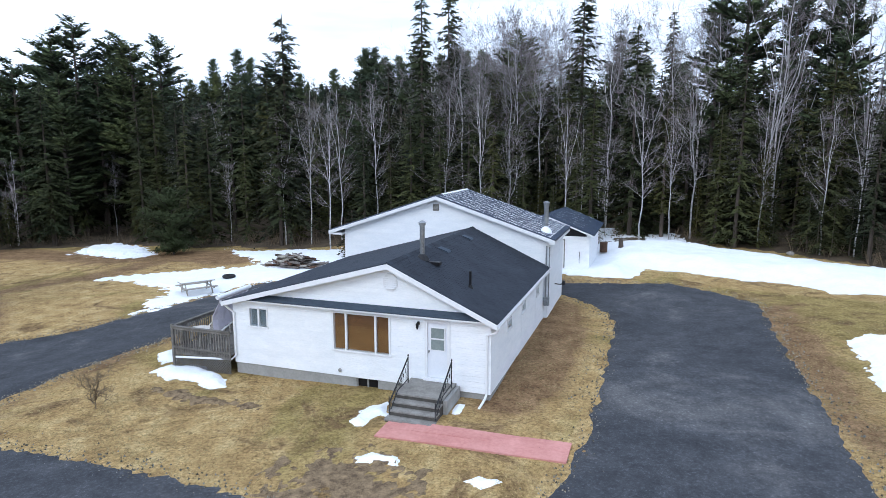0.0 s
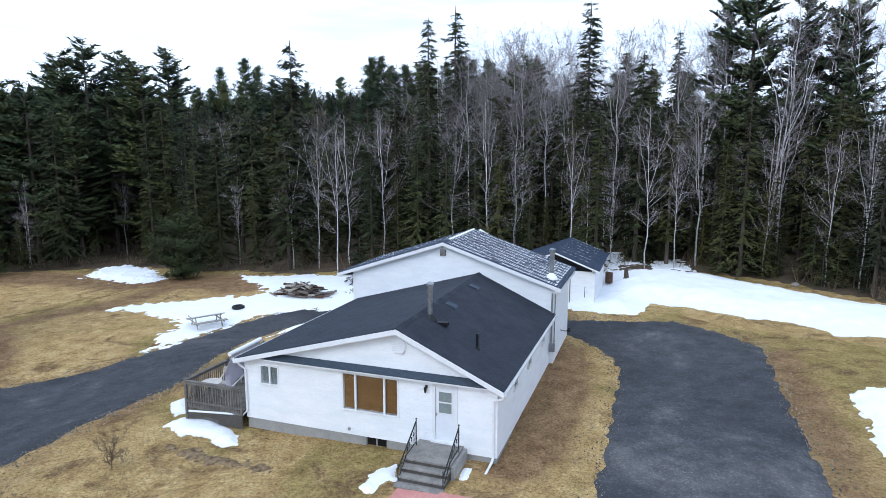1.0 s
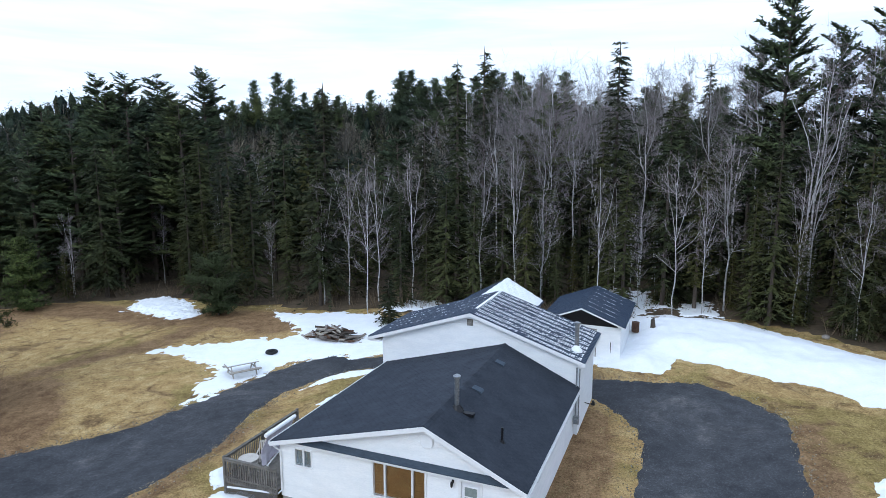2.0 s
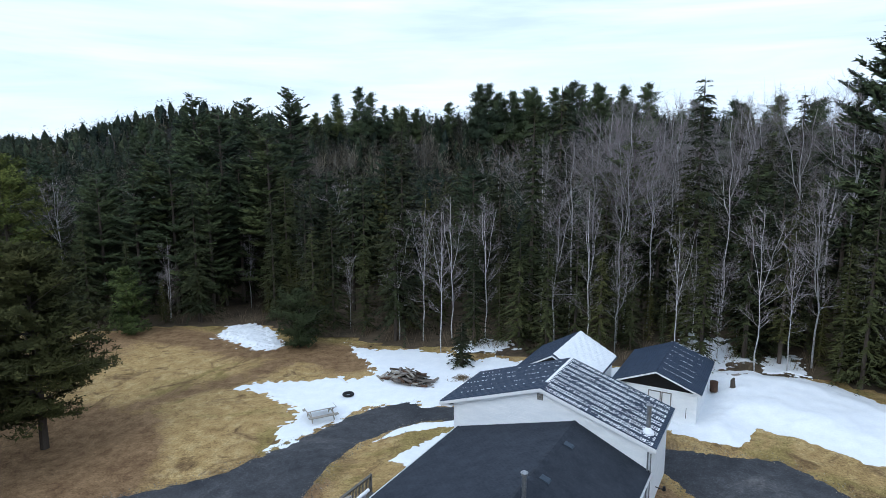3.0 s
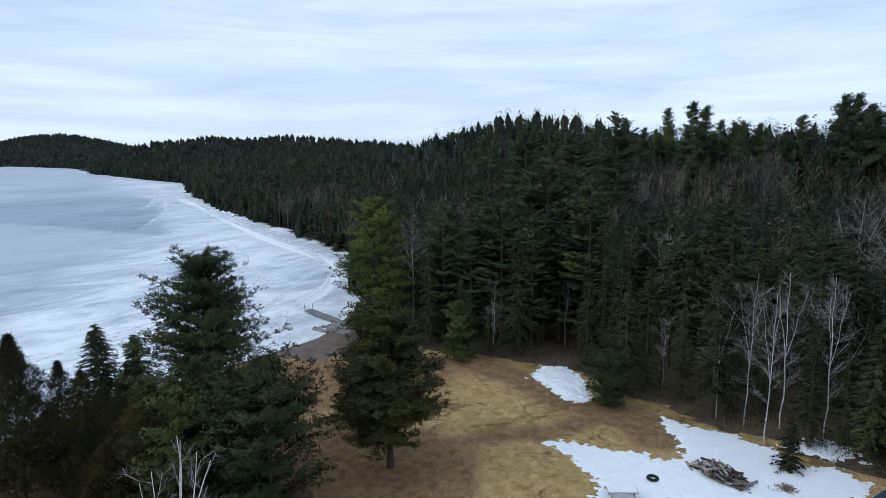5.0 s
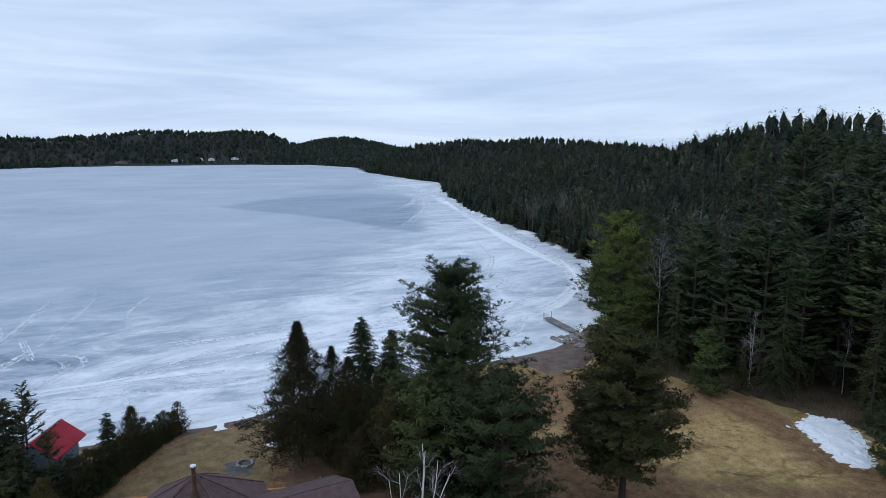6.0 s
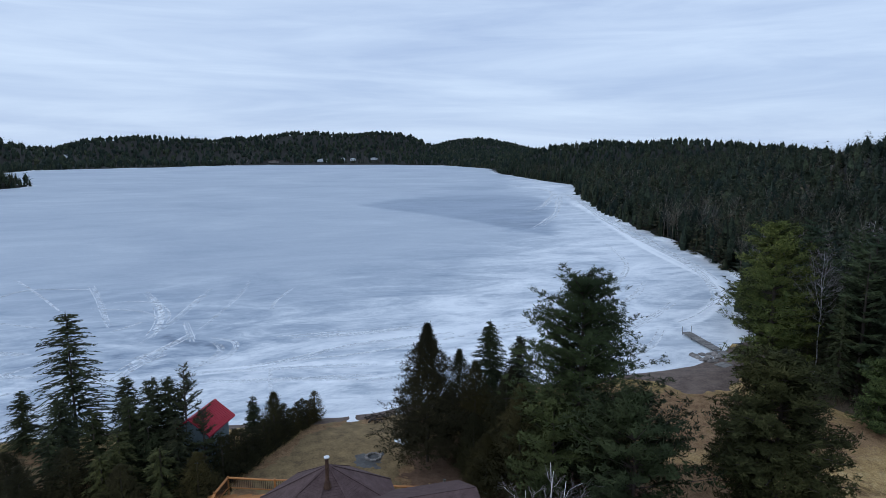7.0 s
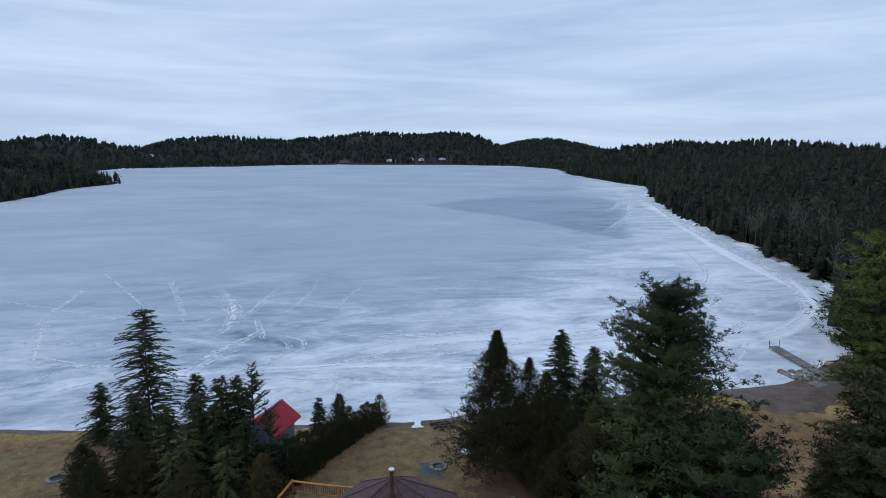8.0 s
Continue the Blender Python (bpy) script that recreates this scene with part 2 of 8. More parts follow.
M_BARE = foliage("bare_crowns", (0.060, 0.050, 0.048), (0.115, 0.10, 0.095), (0.25, 0.23, 0.22), 0.15, 0.9, False)
M_TWIG = simple("grey_twigs", (0.15, 0.125, 0.125), (0.30, 0.265, 0.27), 0.6, 0.9, per=0.3, bump=0)
M_WHITEBARK = simple("white_bark", (0.42, 0.40, 0.38), (0.74, 0.72, 0.69), 1.3, 0.8, stretch=(1, 1, 3), per=0.1, lo=0.3, hi=0.5)


def ice_material():
    """Grey-blue ice: wind-blown snow where the mesh says how much, in long streaks, and sledge tracks."""
    m, n, l, b = mat("lake_ice", 0.5, 0, 0.12)

    def attribute(name):
        a = n.new("ShaderNodeAttribute")
        a.attribute_name = name
        return a.outputs["Fac"]

    def calc(kind, a, x, y=0.0):
        k = n.new("ShaderNodeMath")
        k.operation = kind
        for i, v in enumerate((a, x, y)):
            if isinstance(v, (int, float)):
                k.inputs[i].default_value = v
            else:
                l.new(v, k.inputs[i])
        return k.outputs[0]
    drift, wind, track = attribute("drift"), attribute("wind"), attribute("track")
    cloudy = tex_noise(n, l, 0.022, 5, 0.6, (1.0, 0.6, 1.0), "World", 0.8)
    streak = tex_noise(n, l, 0.075, 8, 0.66, (1.0, 0.42, 1.0), "World", 1.4)
    wisp = tex_noise(n, l, 0.30, 8, 0.74, (1.0, 0.4, 1.0), "World", 1.8)
    fine = tex_noise(n, l, 1.3, 6, 0.7, (1.0, 0.6, 1.0), "World", 0.3)
    v = calc("MULTIPLY_ADD", calc("SUBTRACT", cloudy, 0.5), 0.35, drift)
    v = calc("MULTIPLY_ADD", calc("MULTIPLY", calc("SUBTRACT", streak, 0.5), wind), 1.5, v)
    v = calc("MULTIPLY_ADD", calc("MULTIPLY", calc("SUBTRACT", wisp, 0.5), wind), 0.75, v)
    v = calc("MULTIPLY_ADD", calc("SUBTRACT", fine, 0.5), 0.14, v)
    c = ramp(n, l, v, [(0.08, (0.15, 0.19, 0.25)), (0.30, (0.315, 0.37, 0.45)), (0.50, (0.46, 0.51, 0.57)), (0.72, (0.66, 0.695, 0.735)), (0.95, (0.82, 0.845, 0.87))])
    t = calc("MULTIPLY_ADD", calc("SUBTRACT", wisp, 0.5), 0.6, track)
    t = calc("MULTIPLY_ADD", calc("SUBTRACT", fine, 0.5), 0.5, t)
    cover_ = ramp(n, l, calc("MULTIPLY", t, calc("GREATER_THAN", track, 0.04)), [(0.10, (0, 0, 0)), (0.75, (0.95, 0.95, 0.95))])
    c = mixed(n, l, cover_, c, (0.90, 0.92, 0.94))
    l.new(c, b.inputs["Base Color"])
    l.new(ramp(n, l, v, [(0.1, (0.45, 0.45, 0.45)), (0.6, (0.75, 0.75, 0.75))]), b.inputs["Roughness"])
    bumped(n, l, b, fine, 0.12, 0.05)
    return m


M_ICE = ice_material()


def drift_material():
    m, n, l, b = mat("drifted_snow", 0.7, 0, 0.2)
    b.inputs["Base Color"].default_value = (0.80, 0.83, 0.86, 1)
    f = tex_noise(n, l, 0.9, 7, 0.75, space="World")
    a = ramp(n, l, f, [(0.36, (0.1, 0.1, 0.1)), (0.54, (0.95, 0.95, 0.95))])
    l.new(a, b.inputs["Alpha"])
    return m


M_DRIFT = drift_material()


def asphalt_material():
    m, n, l, b = mat("old_asphalt", 0.9, 0, 0.25)
    wide = tex_noise(n, l, 0.16, 5, 0.65, space="World", dist=0.6)
    mid = tex_noise(n, l, 1.3, 6, 0.7, space="World")
    grit = tex_noise(n, l, 9.0, 8, 0.85, space="World")
    c = ramp(n, l, wide, [(0.36, (0.036, 0.039, 0.046)), (0.56, (0.058, 0.061, 0.069)), (0.68, (0.115, 0.114, 0.118))])
    c = mixed(n, l, 0.8, c, ramp(n, l, mid, [(0.3, (0.6, 0.6, 0.6)), (0.7, (1.4, 1.38, 1.34))]), "MULTIPLY")
    c = mixed(n, l, 0.8, c, ramp(n, l, grit, [(0.32, (0.45, 0.45, 0.45)), (0.55, (1.1, 1.1, 1.1)), (0.70, (3.0, 3.0, 3.0))]), "MULTIPLY")
    l.new(c, b.inputs["Base Color"])
    bumped(n, l, b, grit, 0.5, 0.02)
    return m


M_ASPHALT = asphalt_material()
M_GRASSBLADE = foliage("straw_blades", (0.15, 0.105, 0.05), (0.33, 0.245, 0.125), (0.52, 0.42, 0.25), 0.0, 0.9, False)
M_LEAF = simple("lawn_leaves", (0.085, 0.055, 0.032), (0.33, 0.235, 0.135), 4.0, 0.95, bump=0.9, dist=0.05, space="World", lo=0.38, hi=0.62)
# forest floor far off, with the shade under its trees in the base colour
M_FARFLOOR = simple("shaded_floor", (0.008, 0.009, 0.007), (0.021, 0.020, 0.016), 0.05, 0.95, bump=0, space="World")
M_DULL = simple("dull_brown_grass", (0.10, 0.070, 0.034), (0.27, 0.19, 0.088), 0.8, 0.95, bump=0.8, dist=0.05, space="World")
M_GRIT = foliage("loose_grit", (0.08, 0.07, 0.06), (0.19, 0.17, 0.15), (0.34, 0.325, 0.31), 0.0, 0.9, False)
M_DOORLIGHT = simple("grey_door_light", (0.17, 0.21, 0.21), (0.27, 0.31, 0.30), 2.0, 0.3)


# ---- building blocks ----
class Build:
    """Collects faces of one mesh."""

    def __init__(self):
        self.v, self.f = [], []

    def add(self, verts, faces):
        k = len(self.v)
        self.v += [tuple(p) for p in verts]
        self.f += [tuple(i + k for i in q) for q in faces]
        return self

    def box(self, x0, x1, y0, y1, z0, z1):
        return self.add([(x, y, z) for z in (z0, z1) for y in (y0, y1) for x in (x0, x1)],
                        [(0, 2, 3, 1), (4, 5, 7, 6), (0, 1, 5, 4), (2, 6, 7, 3), (0, 4, 6, 2), (1, 3, 7, 5)])

    def beam(self, a, b, w, h):
        """A square bar from a to b, w wide and h high."""
        a, b = Vector(a), Vector(b)
        d = (b - a).normalized()
        s = d.cross(Vector((0, 0, 1)))
        s = s.normalized() if s.length > 1e-4 else Vector((1, 0, 0))
        t = s.cross(d).normalized()
        vs = [p + s * (i * w / 2) + t * (j * h / 2) for p in (a, b) for i, j in ((-1, -1), (1, -1), (1, 1), (-1, 1))]
        return self.add(vs, [(0, 1, 2, 3), (7, 6, 5, 4), (0, 4, 5, 1), (1, 5, 6, 2), (2, 6, 7, 3), (3, 7, 4, 0)])

    def tube(self, pts, radii, n=8, caps=True):
        k0 = len(self.v)
        pts = [Vector(p) for p in pts]
        for i, p in enumerate(pts):
            d = (pts[min(i + 1, len(pts) - 1)] - pts[max(i - 1, 0)]).normalized()
            s = d.cross(Vector((0.31, 0.95, 0.05))).normalized()
            t = d.cross(s)
            for k in range(n):
                a = 2 * math.pi * k / n
                self.v.append(tuple(p + (s * math.cos(a) + t * math.sin(a)) * radii[i]))
        for i in range(len(pts) - 1):
            for k in range(n):
                a, b = k0 + i * n + k, k0 + i * n + (k + 1) % n
                self.f.append((a, b, b + n, a + n))
        if caps:
            self.f.append(tuple(k0 + k for k in range(n))[::-1])
            self.f.append(tuple(k0 + (len(pts) - 1) * n + k for k in range(n)))
        return self

    def prism(self, poly, y0, y1):
        """A polygon in x, z drawn out along y."""
        n = len(poly)
        vs = [(x, y0, z) for x, z in poly] + [(x, y1, z) for x, z in poly]
        return self.add(vs, [tuple(range(n)), tuple(range(2 * n - 1, n - 1, -1))] + [(i + n, (i + 1) % n + n, (i + 1) % n, i) for i in range(n)])

    def slab(self, quad, t):
        """A sheet t thick below the four corners."""
        q = [Vector(p) for p in quad]
        nrm = (q[1] - q[0]).cross(q[3] - q[0]).normalized()
        vs = q + [p - nrm * t for p in q]
        return self.add(vs, [(0, 1, 2, 3), (7, 6, 5, 4), (0, 4, 5, 1), (1, 5, 6, 2), (2, 6, 7, 3), (3, 7, 4, 0)])

    def mesh(self, name, material):
        me = bpy.data.meshes.new(name)
        me.from_pydata(self.v, [], self.f)
        bm = bmesh.new()
        bm.from_mesh(me)
        bmesh.ops.recalc_face_normals(bm, faces=bm.faces)
        bm.to_mesh(me)
        bm.free()
        me.materials.append(material)
        return me


def raw_mesh(name, verts, faces, material):
    me = bpy.data.meshes.new(name)
    me.from_pydata(verts, [], faces)
    me.materials.append(material)
    return me


ORIGIN = {}


def part(name, build, material, parent, label=""):
    """One mesh under a thing or a part; its points are given in the thing's own plan and moved to its base."""
    root = parent
    while root.parent:
        root = root.parent
    if isinstance(build, Build):
        o = ORIGIN.get(root.name, (0, 0, 0))
        build.v = [(p[0] - o[0], p[1] - o[1], p[2] - o[2]) for p in build.v]
        data = build.mesh(name, material)
    else:
        data = build
    ob = new(name, data)
    ob.parent = parent
    return tagged(ob, label)


def thing(name, label, category, group="", m=None):
    ob = new(name)
    ob.empty_display_size = 0.3
    if m is not None:
        ob.matrix_world = m
    return tagged(ob, label, category, group)


def based(name, label, category, base, turn=None, group=""):
    """A thing whose parts are given in a turned plan; its Empty stands at base in that plan."""
    ob = thing(name, label, category, group, (turn if turn is not None else Matrix()) @ Matrix.Translation(base))
    ORIGIN[ob.name] = base
    return ob


def setting(name, data, label, category=""):
    return tagged(new(name, data), label, category, "", "structure")


def inside(x, y, poly):
    """Signed distance to a closed outline, positive inside."""
    x, y = np.asarray(x, float), np.asarray(y, float)
    d, odd = np.full(x.shape, 1e9), np.zeros(x.shape, bool)
    for (ax, ay), (bx, by) in zip(poly, poly[1:] + poly[:1]):
        ex, ey = bx - ax, by - ay
        k = np.clip(((x - ax) * ex + (y - ay) * ey) / (ex * ex + ey * ey + 1e-12), 0, 1)
        d = np.minimum(d, np.hypot(x - ax - k * ex, y - ay - k * ey))
        if ay != by:
            odd ^= ((ay > y) != (by > y)) & (x < (bx - ax) * (y - ay) / (by - ay) + ax)
    return np.where(odd, d, -d)


def ripple(x, y, size, seed=0.0):
    """Cheap smooth noise from -1 to 1 with features of about that size."""
    x, y = np.asarray(x, float) / size, np.asarray(y, float) / size
    total = 0
    for k, (a, b, c) in enumerate(((1.0, 0.6, 0.1), (-0.7, 1.1, 2.0), (1.9, -1.3, 4.0), (0.4, 2.3, 5.5), (-2.9, 1.7, 1.3), (3.7, 3.1, 0.7))):
        total = total + np.sin((a * x + b * y) * 1.7 + c + seed * (k + 1.3) + 1.3 * np.sin((b * x - a * y) * 0.9 + seed * 2.1 + k)) / (1 + 0.35 * k)
    return total / 3.2


def sheet(name, xs, ys, zfun, material):
    """A grid over xs and ys with heights from zfun."""
    X, Y = np.meshgrid(xs, ys)
    Z = zfun(X, Y)
    nx, ny = len(xs), len(ys)
    k = (np.arange(ny - 1)[:, None] * nx + np.arange(nx - 1)).ravel()
    keep = np.isfinite(Z).ravel()
    faces = np.stack([k, k + 1, k + nx + 1, k + nx], 1)
    faces = faces[keep[faces].all(1)]
    verts = np.stack([X.ravel(), Y.ravel(), np.nan_to_num(Z).ravel()], 1)
    used = np.unique(faces)
    remap = np.full(len(verts), -1)
    remap[used] = np.arange(len(used))
    me = raw_mesh(name, verts[used].tolist(), remap[faces].tolist(), material)
    me.polygons.foreach_set("use_smooth", [True] * len(me.polygons))
    return me


# ---- the land ----
# hills: x, y, height, reach in x, reach in y
HILLS = [(-225, 388, 33, 95, 75), (50, 235, 17, 110, 55), (-75, 240, 15, 110, 60), (-420, 420, 13, 260, 130), (-560, -330, 22, 260, 110), (160, 60, 5, 80, 120), (-1750, 100, 18, 260, 600),
         (-1278, -580, 28, 170, 110), (-1347, -489, 25, 150, 80), (-1571, -321, 39, 160, 130), (-1630, -212, 10, 160, 110), (-1642, -74, 22, 160, 120), (-1642, 70, 35, 170, 120), (-1629, 217, 33, 170, 130),
         (-1606, 348, 37, 170, 110), (-2327, 775, 62, 420, 170), (-2283, 896, 9, 300, 150), (-903, 436, 6, 150, 80), (-872, 494, 19, 150, 110), (-823, 572, 11, 150, 120), (-698, 572, 15, 140, 60),
         (-634, 585, 9, 150, 110), (-611, 608, 6, 150, 90)]
SHORE = [(-77, -300), (-77, -38), (-75.5, -29), (-74.5, -17), (-72.5, -4), (-72.1, 4), (-72, 10), (-73, 15.5), (-74, 30), (-74.5, 52), (-75.3, 59), (-77, 64), (-80, 69), (-84, 74),
         (-98, 88), (-111, 99), (-124, 112), (-186, 133), (-237, 149), (-278, 163), (-391, 209), (-507, 268), (-594, 275), (-780, 302), (-960, 366), (-1206, 348),
         (-1300, 245), (-1353, 10), (-1180, -193), (-1053, -327), (-800, -330), (-609, -190), (-529, -205), (-445, -193), (-397, -190), (-250, -260)]
LAKE_Z = -2.93
# height of the land at known spots: x, y, z
SPOTS = np.array([
    (-3, 20, .74), (-9, 24.5, .66), (2.5, 19, .86), (5, 26, 1.12), (8, 34, 1.2), (13, 41, 1.3), (22, 30, 1.4), (8, 22, 1.12), (-5, 40, .6),
    (-17, 42, -.25), (-14, 50, .15), (-22, 33, -.3), (-26, 39, -.25), (-36, 36, -1.2), (-41, 58, -.6), (-58, 9, -1.85),
    (-45, 0, -1.6), (-59, -25, -1.7), (0, 8, .6), (0, 60, .9), (14, 55, 1.6), (-30, 10, -1.1), (-60, 40, -1.9),
    (-72, 10, -2.75), (-72, -24, -2.7), (-80, 58, -2.75), (-62, 62, -1.6), (30, 0, 1.2), (-10, -40, -.6)])


def land(x, y):
    """Height of the ground without the lake basin."""
    x, y = np.asarray(x, float), np.asarray(y, float)
    top, low = 0, 0
    for sx, sy, sz in SPOTS:
        w = ((x - sx) ** 2 + (y - sy) ** 2 + 9.0) ** -1.7
        top, low = top + w * sz, low + w
    z = top / low
    for hx, hy, hz, hr, hs in HILLS:
        z = z + hz * np.exp(-((x - hx) / hr) ** 2 - ((y - hy) / hs) ** 2)
    away = np.hypot(x, y)
    return z + np.clip((away - 130) / 150, 0, 1) * 2.0 * ripple(x, y, 45, 3) + np.clip((away - 500) / 400, 0, 1) * 11 * ripple(x, y, 150, 6)


def ground_z(x, y):
    """The land, sinking below the ice inside the shore."""
    d = inside(x, y, SHORE)
    z = land(x, y)
    near = np.clip((d + 6) / 6, 0, 1)
    far = np.clip((d + 60) / 60, 0, 1)
    z = z + (LAKE_Z - 0.15 - z) * np.where(np.hypot(x, y) < 110, near ** 2, far ** 1.5)
    z = z - np.clip(d, 0, 3) * 0.25
    return z + 0.03 * ripple(x, y, 3.0) * np.clip(-d, 0, 1)


def ground_at(x, y):
    return float(ground_z(np.array([x]), np.array([y]))[0])


def steps_out(lo, hi, fine, far_lo, far_hi, grow=1.12):
    mid = list(np.arange(lo, hi + fine / 2, fine))
    a, s = [], fine
    while (a[-1] if a else lo) > far_lo:
        s *= grow
        a.append((a[-1] if a else lo) - s)
    b, s = [], fine
    while (b[-1] if b else hi) < far_hi:
        s *= grow
        b.append((b[-1] if b else hi) + s)
    return np.array(a[::-1] + mid + b)


GX, GY = steps_out(-84, 36, 1.1, -3800, 3800, 1.06), steps_out(-40, 70, 1.1, -3800, 3800, 1.06)
GZ = ground_z(*np.meshgrid(GX, GY))


def meshed_z(x, y):
    """Height of the ground sheet itself, between its grid lines."""
    i, j = np.clip(np.searchsorted(GX, x) - 1, 0, len(GX) - 2), np.clip(np.searchsorted(GY, y) - 1, 0, len(GY) - 2)
    u, v = (x - GX[i]) / (GX[i + 1] - GX[i]), (y - GY[j]) / (GY[j + 1] - GY[j])
    return (GZ[j, i] * (1 - u) + GZ[j, i + 1] * u) * (1 - v) + (GZ[j + 1, i] * (1 - u) + GZ[j + 1, i + 1] * u) * v


ground = setting("ground", sheet("ground", GX, GY, ground_z, M_LAWN), "straw-coloured dormant lawn, forest floor beyond", "ground")
# beyond the yard the ground is near-black: tree shade put into its colour
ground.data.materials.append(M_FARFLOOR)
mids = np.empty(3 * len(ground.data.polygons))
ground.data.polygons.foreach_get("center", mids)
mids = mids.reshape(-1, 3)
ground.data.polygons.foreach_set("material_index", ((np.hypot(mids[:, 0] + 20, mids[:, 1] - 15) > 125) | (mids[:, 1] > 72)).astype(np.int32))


# bare ice patches; the dark reflection of their water film is painted in
LENS = [(-352, 50), (-388, 82), (-408, 120), (-410, 160), (-380, 176), (-330, 160), (-255, 123), (-205, 102), (-222, 95), (-245, 92), (-266, 87), (-306, 71)]
THIN_LENS = [(-498, 131), (-526, 169), (-492, 188), (-453, 164), (-462, 140)]
PACKED = [(-207, 102), (-163, 62), (-132, 37), (-102, 23), (-100, 9), (-94, -4), (-92, -20), (-89, -44), (-86, -80), (-60, -80), (-60, 70), (-130, 130), (-300, 200), (-560, 300), (-620, 262), (-470, 205), (-400, 190), (-330, 165)]


def frost_of(x, y):
    """How white the ice is: packed snow along the near and northern shores, grey ice in the open, two long bare patches
    with their dim reflection put into the colour.
    """
    d = np.clip(inside(x, y, SHORE), 0, None)
    packed = np.clip(inside(x, y, PACKED) / (10 + 0.05 * np.hypot(x, y)) + 0.5, 0, 1)
    f = 0.475 + 0.23 * packed * (1 - 0.8 * np.exp(-d / 8)) + 0.38 * np.exp(-d / 1.3) + 0.10 * np.exp(-((x + 84) / 9) ** 2)
    f = f + 0.05 * ripple(x, y, 60, 2.0)
    f = f - (0.20 + 0.15 * packed) * np.clip(inside(x, y, LENS) / 5 + 0.5, 0, 1) * (1 - 0.6 * np.exp(-np.hypot(x + 400, y - 176) / 45))
    return f - 0.10 * np.clip(inside(x, y, THIN_LENS) / 10 + 0.5, 0, 1)


def wind_of(x, y):
    """How streaky the drifted snow is."""
    packed = np.clip(inside(x, y, PACKED) / 60 + 0.6, 0, 1)
    return 0.16 + 0.75 * packed + 0.75 * np.exp(-np.hypot((x + 95) / 55, (y + 15) / 90) ** 2)


trk = np.random.default_rng(9)
TRACKS = []


def thin_track(points, width):
    """A sledge or wheel track on the ice: ragged strips of snow along a smooth line."""
    pts = [Vector((*p, 0)) for p in points]
    line = []
    for k in range(len(pts) - 1):
        a, b, c, d = pts[max(k - 1, 0)], pts[k], pts[k + 1], pts[min(k + 2, len(pts) - 1)]
        n = max(3, int((c - b).length / 1.0))
        for i in range(n):
            t = i / n
            line.append(0.5 * ((2 * b) + (c - a) * t + (2 * a - 5 * b + 4 * c - d) * t * t + (3 * b - a - 3 * c + d) * t ** 3))
    line.append(pts[-1])
    lanes = [(trk.uniform(-0.75, 0.75), trk.uniform(0.08, 0.24) * (1.5 if width > 1.9 else 1.0)) for _ in range(8)]
    vs, fs = [], []
    for lane, thick in lanes:
        start, drift, pace = len(vs), trk.uniform(0, 6.28), trk.uniform(0.05, 0.14)
        z = Vector((0, 0, LAKE_Z + 0.012 + 0.002 * (SERIAL[0] % 17)))
        first, last = trk.uniform(0, 0.25) * len(line), trk.uniform(0.75, 1.0) * len(line)
        for k, p in enumerate(line):
            d = (line[min(k + 1, len(line) - 1)] - line[max(k - 1, 0)]).normalized()
            s = Vector((-d.y, d.x, 0))
            w = width * thick * trk.uniform(0.5, 1.0) * max(0.3, math.sin(k * pace + drift))
            j = s * (lane * width * (0.8 + 0.35 * math.sin(k * 0.06 + drift)))
            vs += [tuple(p + s * w + j + z), tuple(p - s * w + j + z)]
        fs += [(start + 2 * k, start + 2 * k + 1, start + 2 * k + 3, start + 2 * k + 2) for k in range(len(line) - 1) if first <= k <= last]
        SERIAL[0] += 1
    tagged(new("snow_track", raw_mesh("snow_track", vs, fs, M_DRIFT)), "white snow track across the lake ice", "track", "", "structure")


SERIAL = [0]


def snow_track(points, width, power=0.7):
    """A broad packed track, part of the ice itself."""
    pts = [np.array(p, float) for p in points]
    line = []
    for k in range(len(pts) - 1):
        a, b, c, d = pts[max(k - 1, 0)], pts[k], pts[k + 1], pts[min(k + 2, len(pts) - 1)]
        n = max(3, int(np.hypot(*(c - b)) / 4.0))
        for i in range(n):
            t = i / n
            line.append(0.5 * ((2 * b) + (c - a) * t + (2 * a - 5 * b + 4 * c - d) * t * t + (3 * b - a - 3 * c + d) * t ** 3))
    line.append(pts[-1])
    lanes = [(trk.uniform(-0.8, 0.8), trk.uniform(0.16, 0.34), power * trk.uniform(0.6, 1.3), trk.uniform(0, 6.28)) for _ in range(5)]
    TRACKS.append((np.array(line), width, lanes))


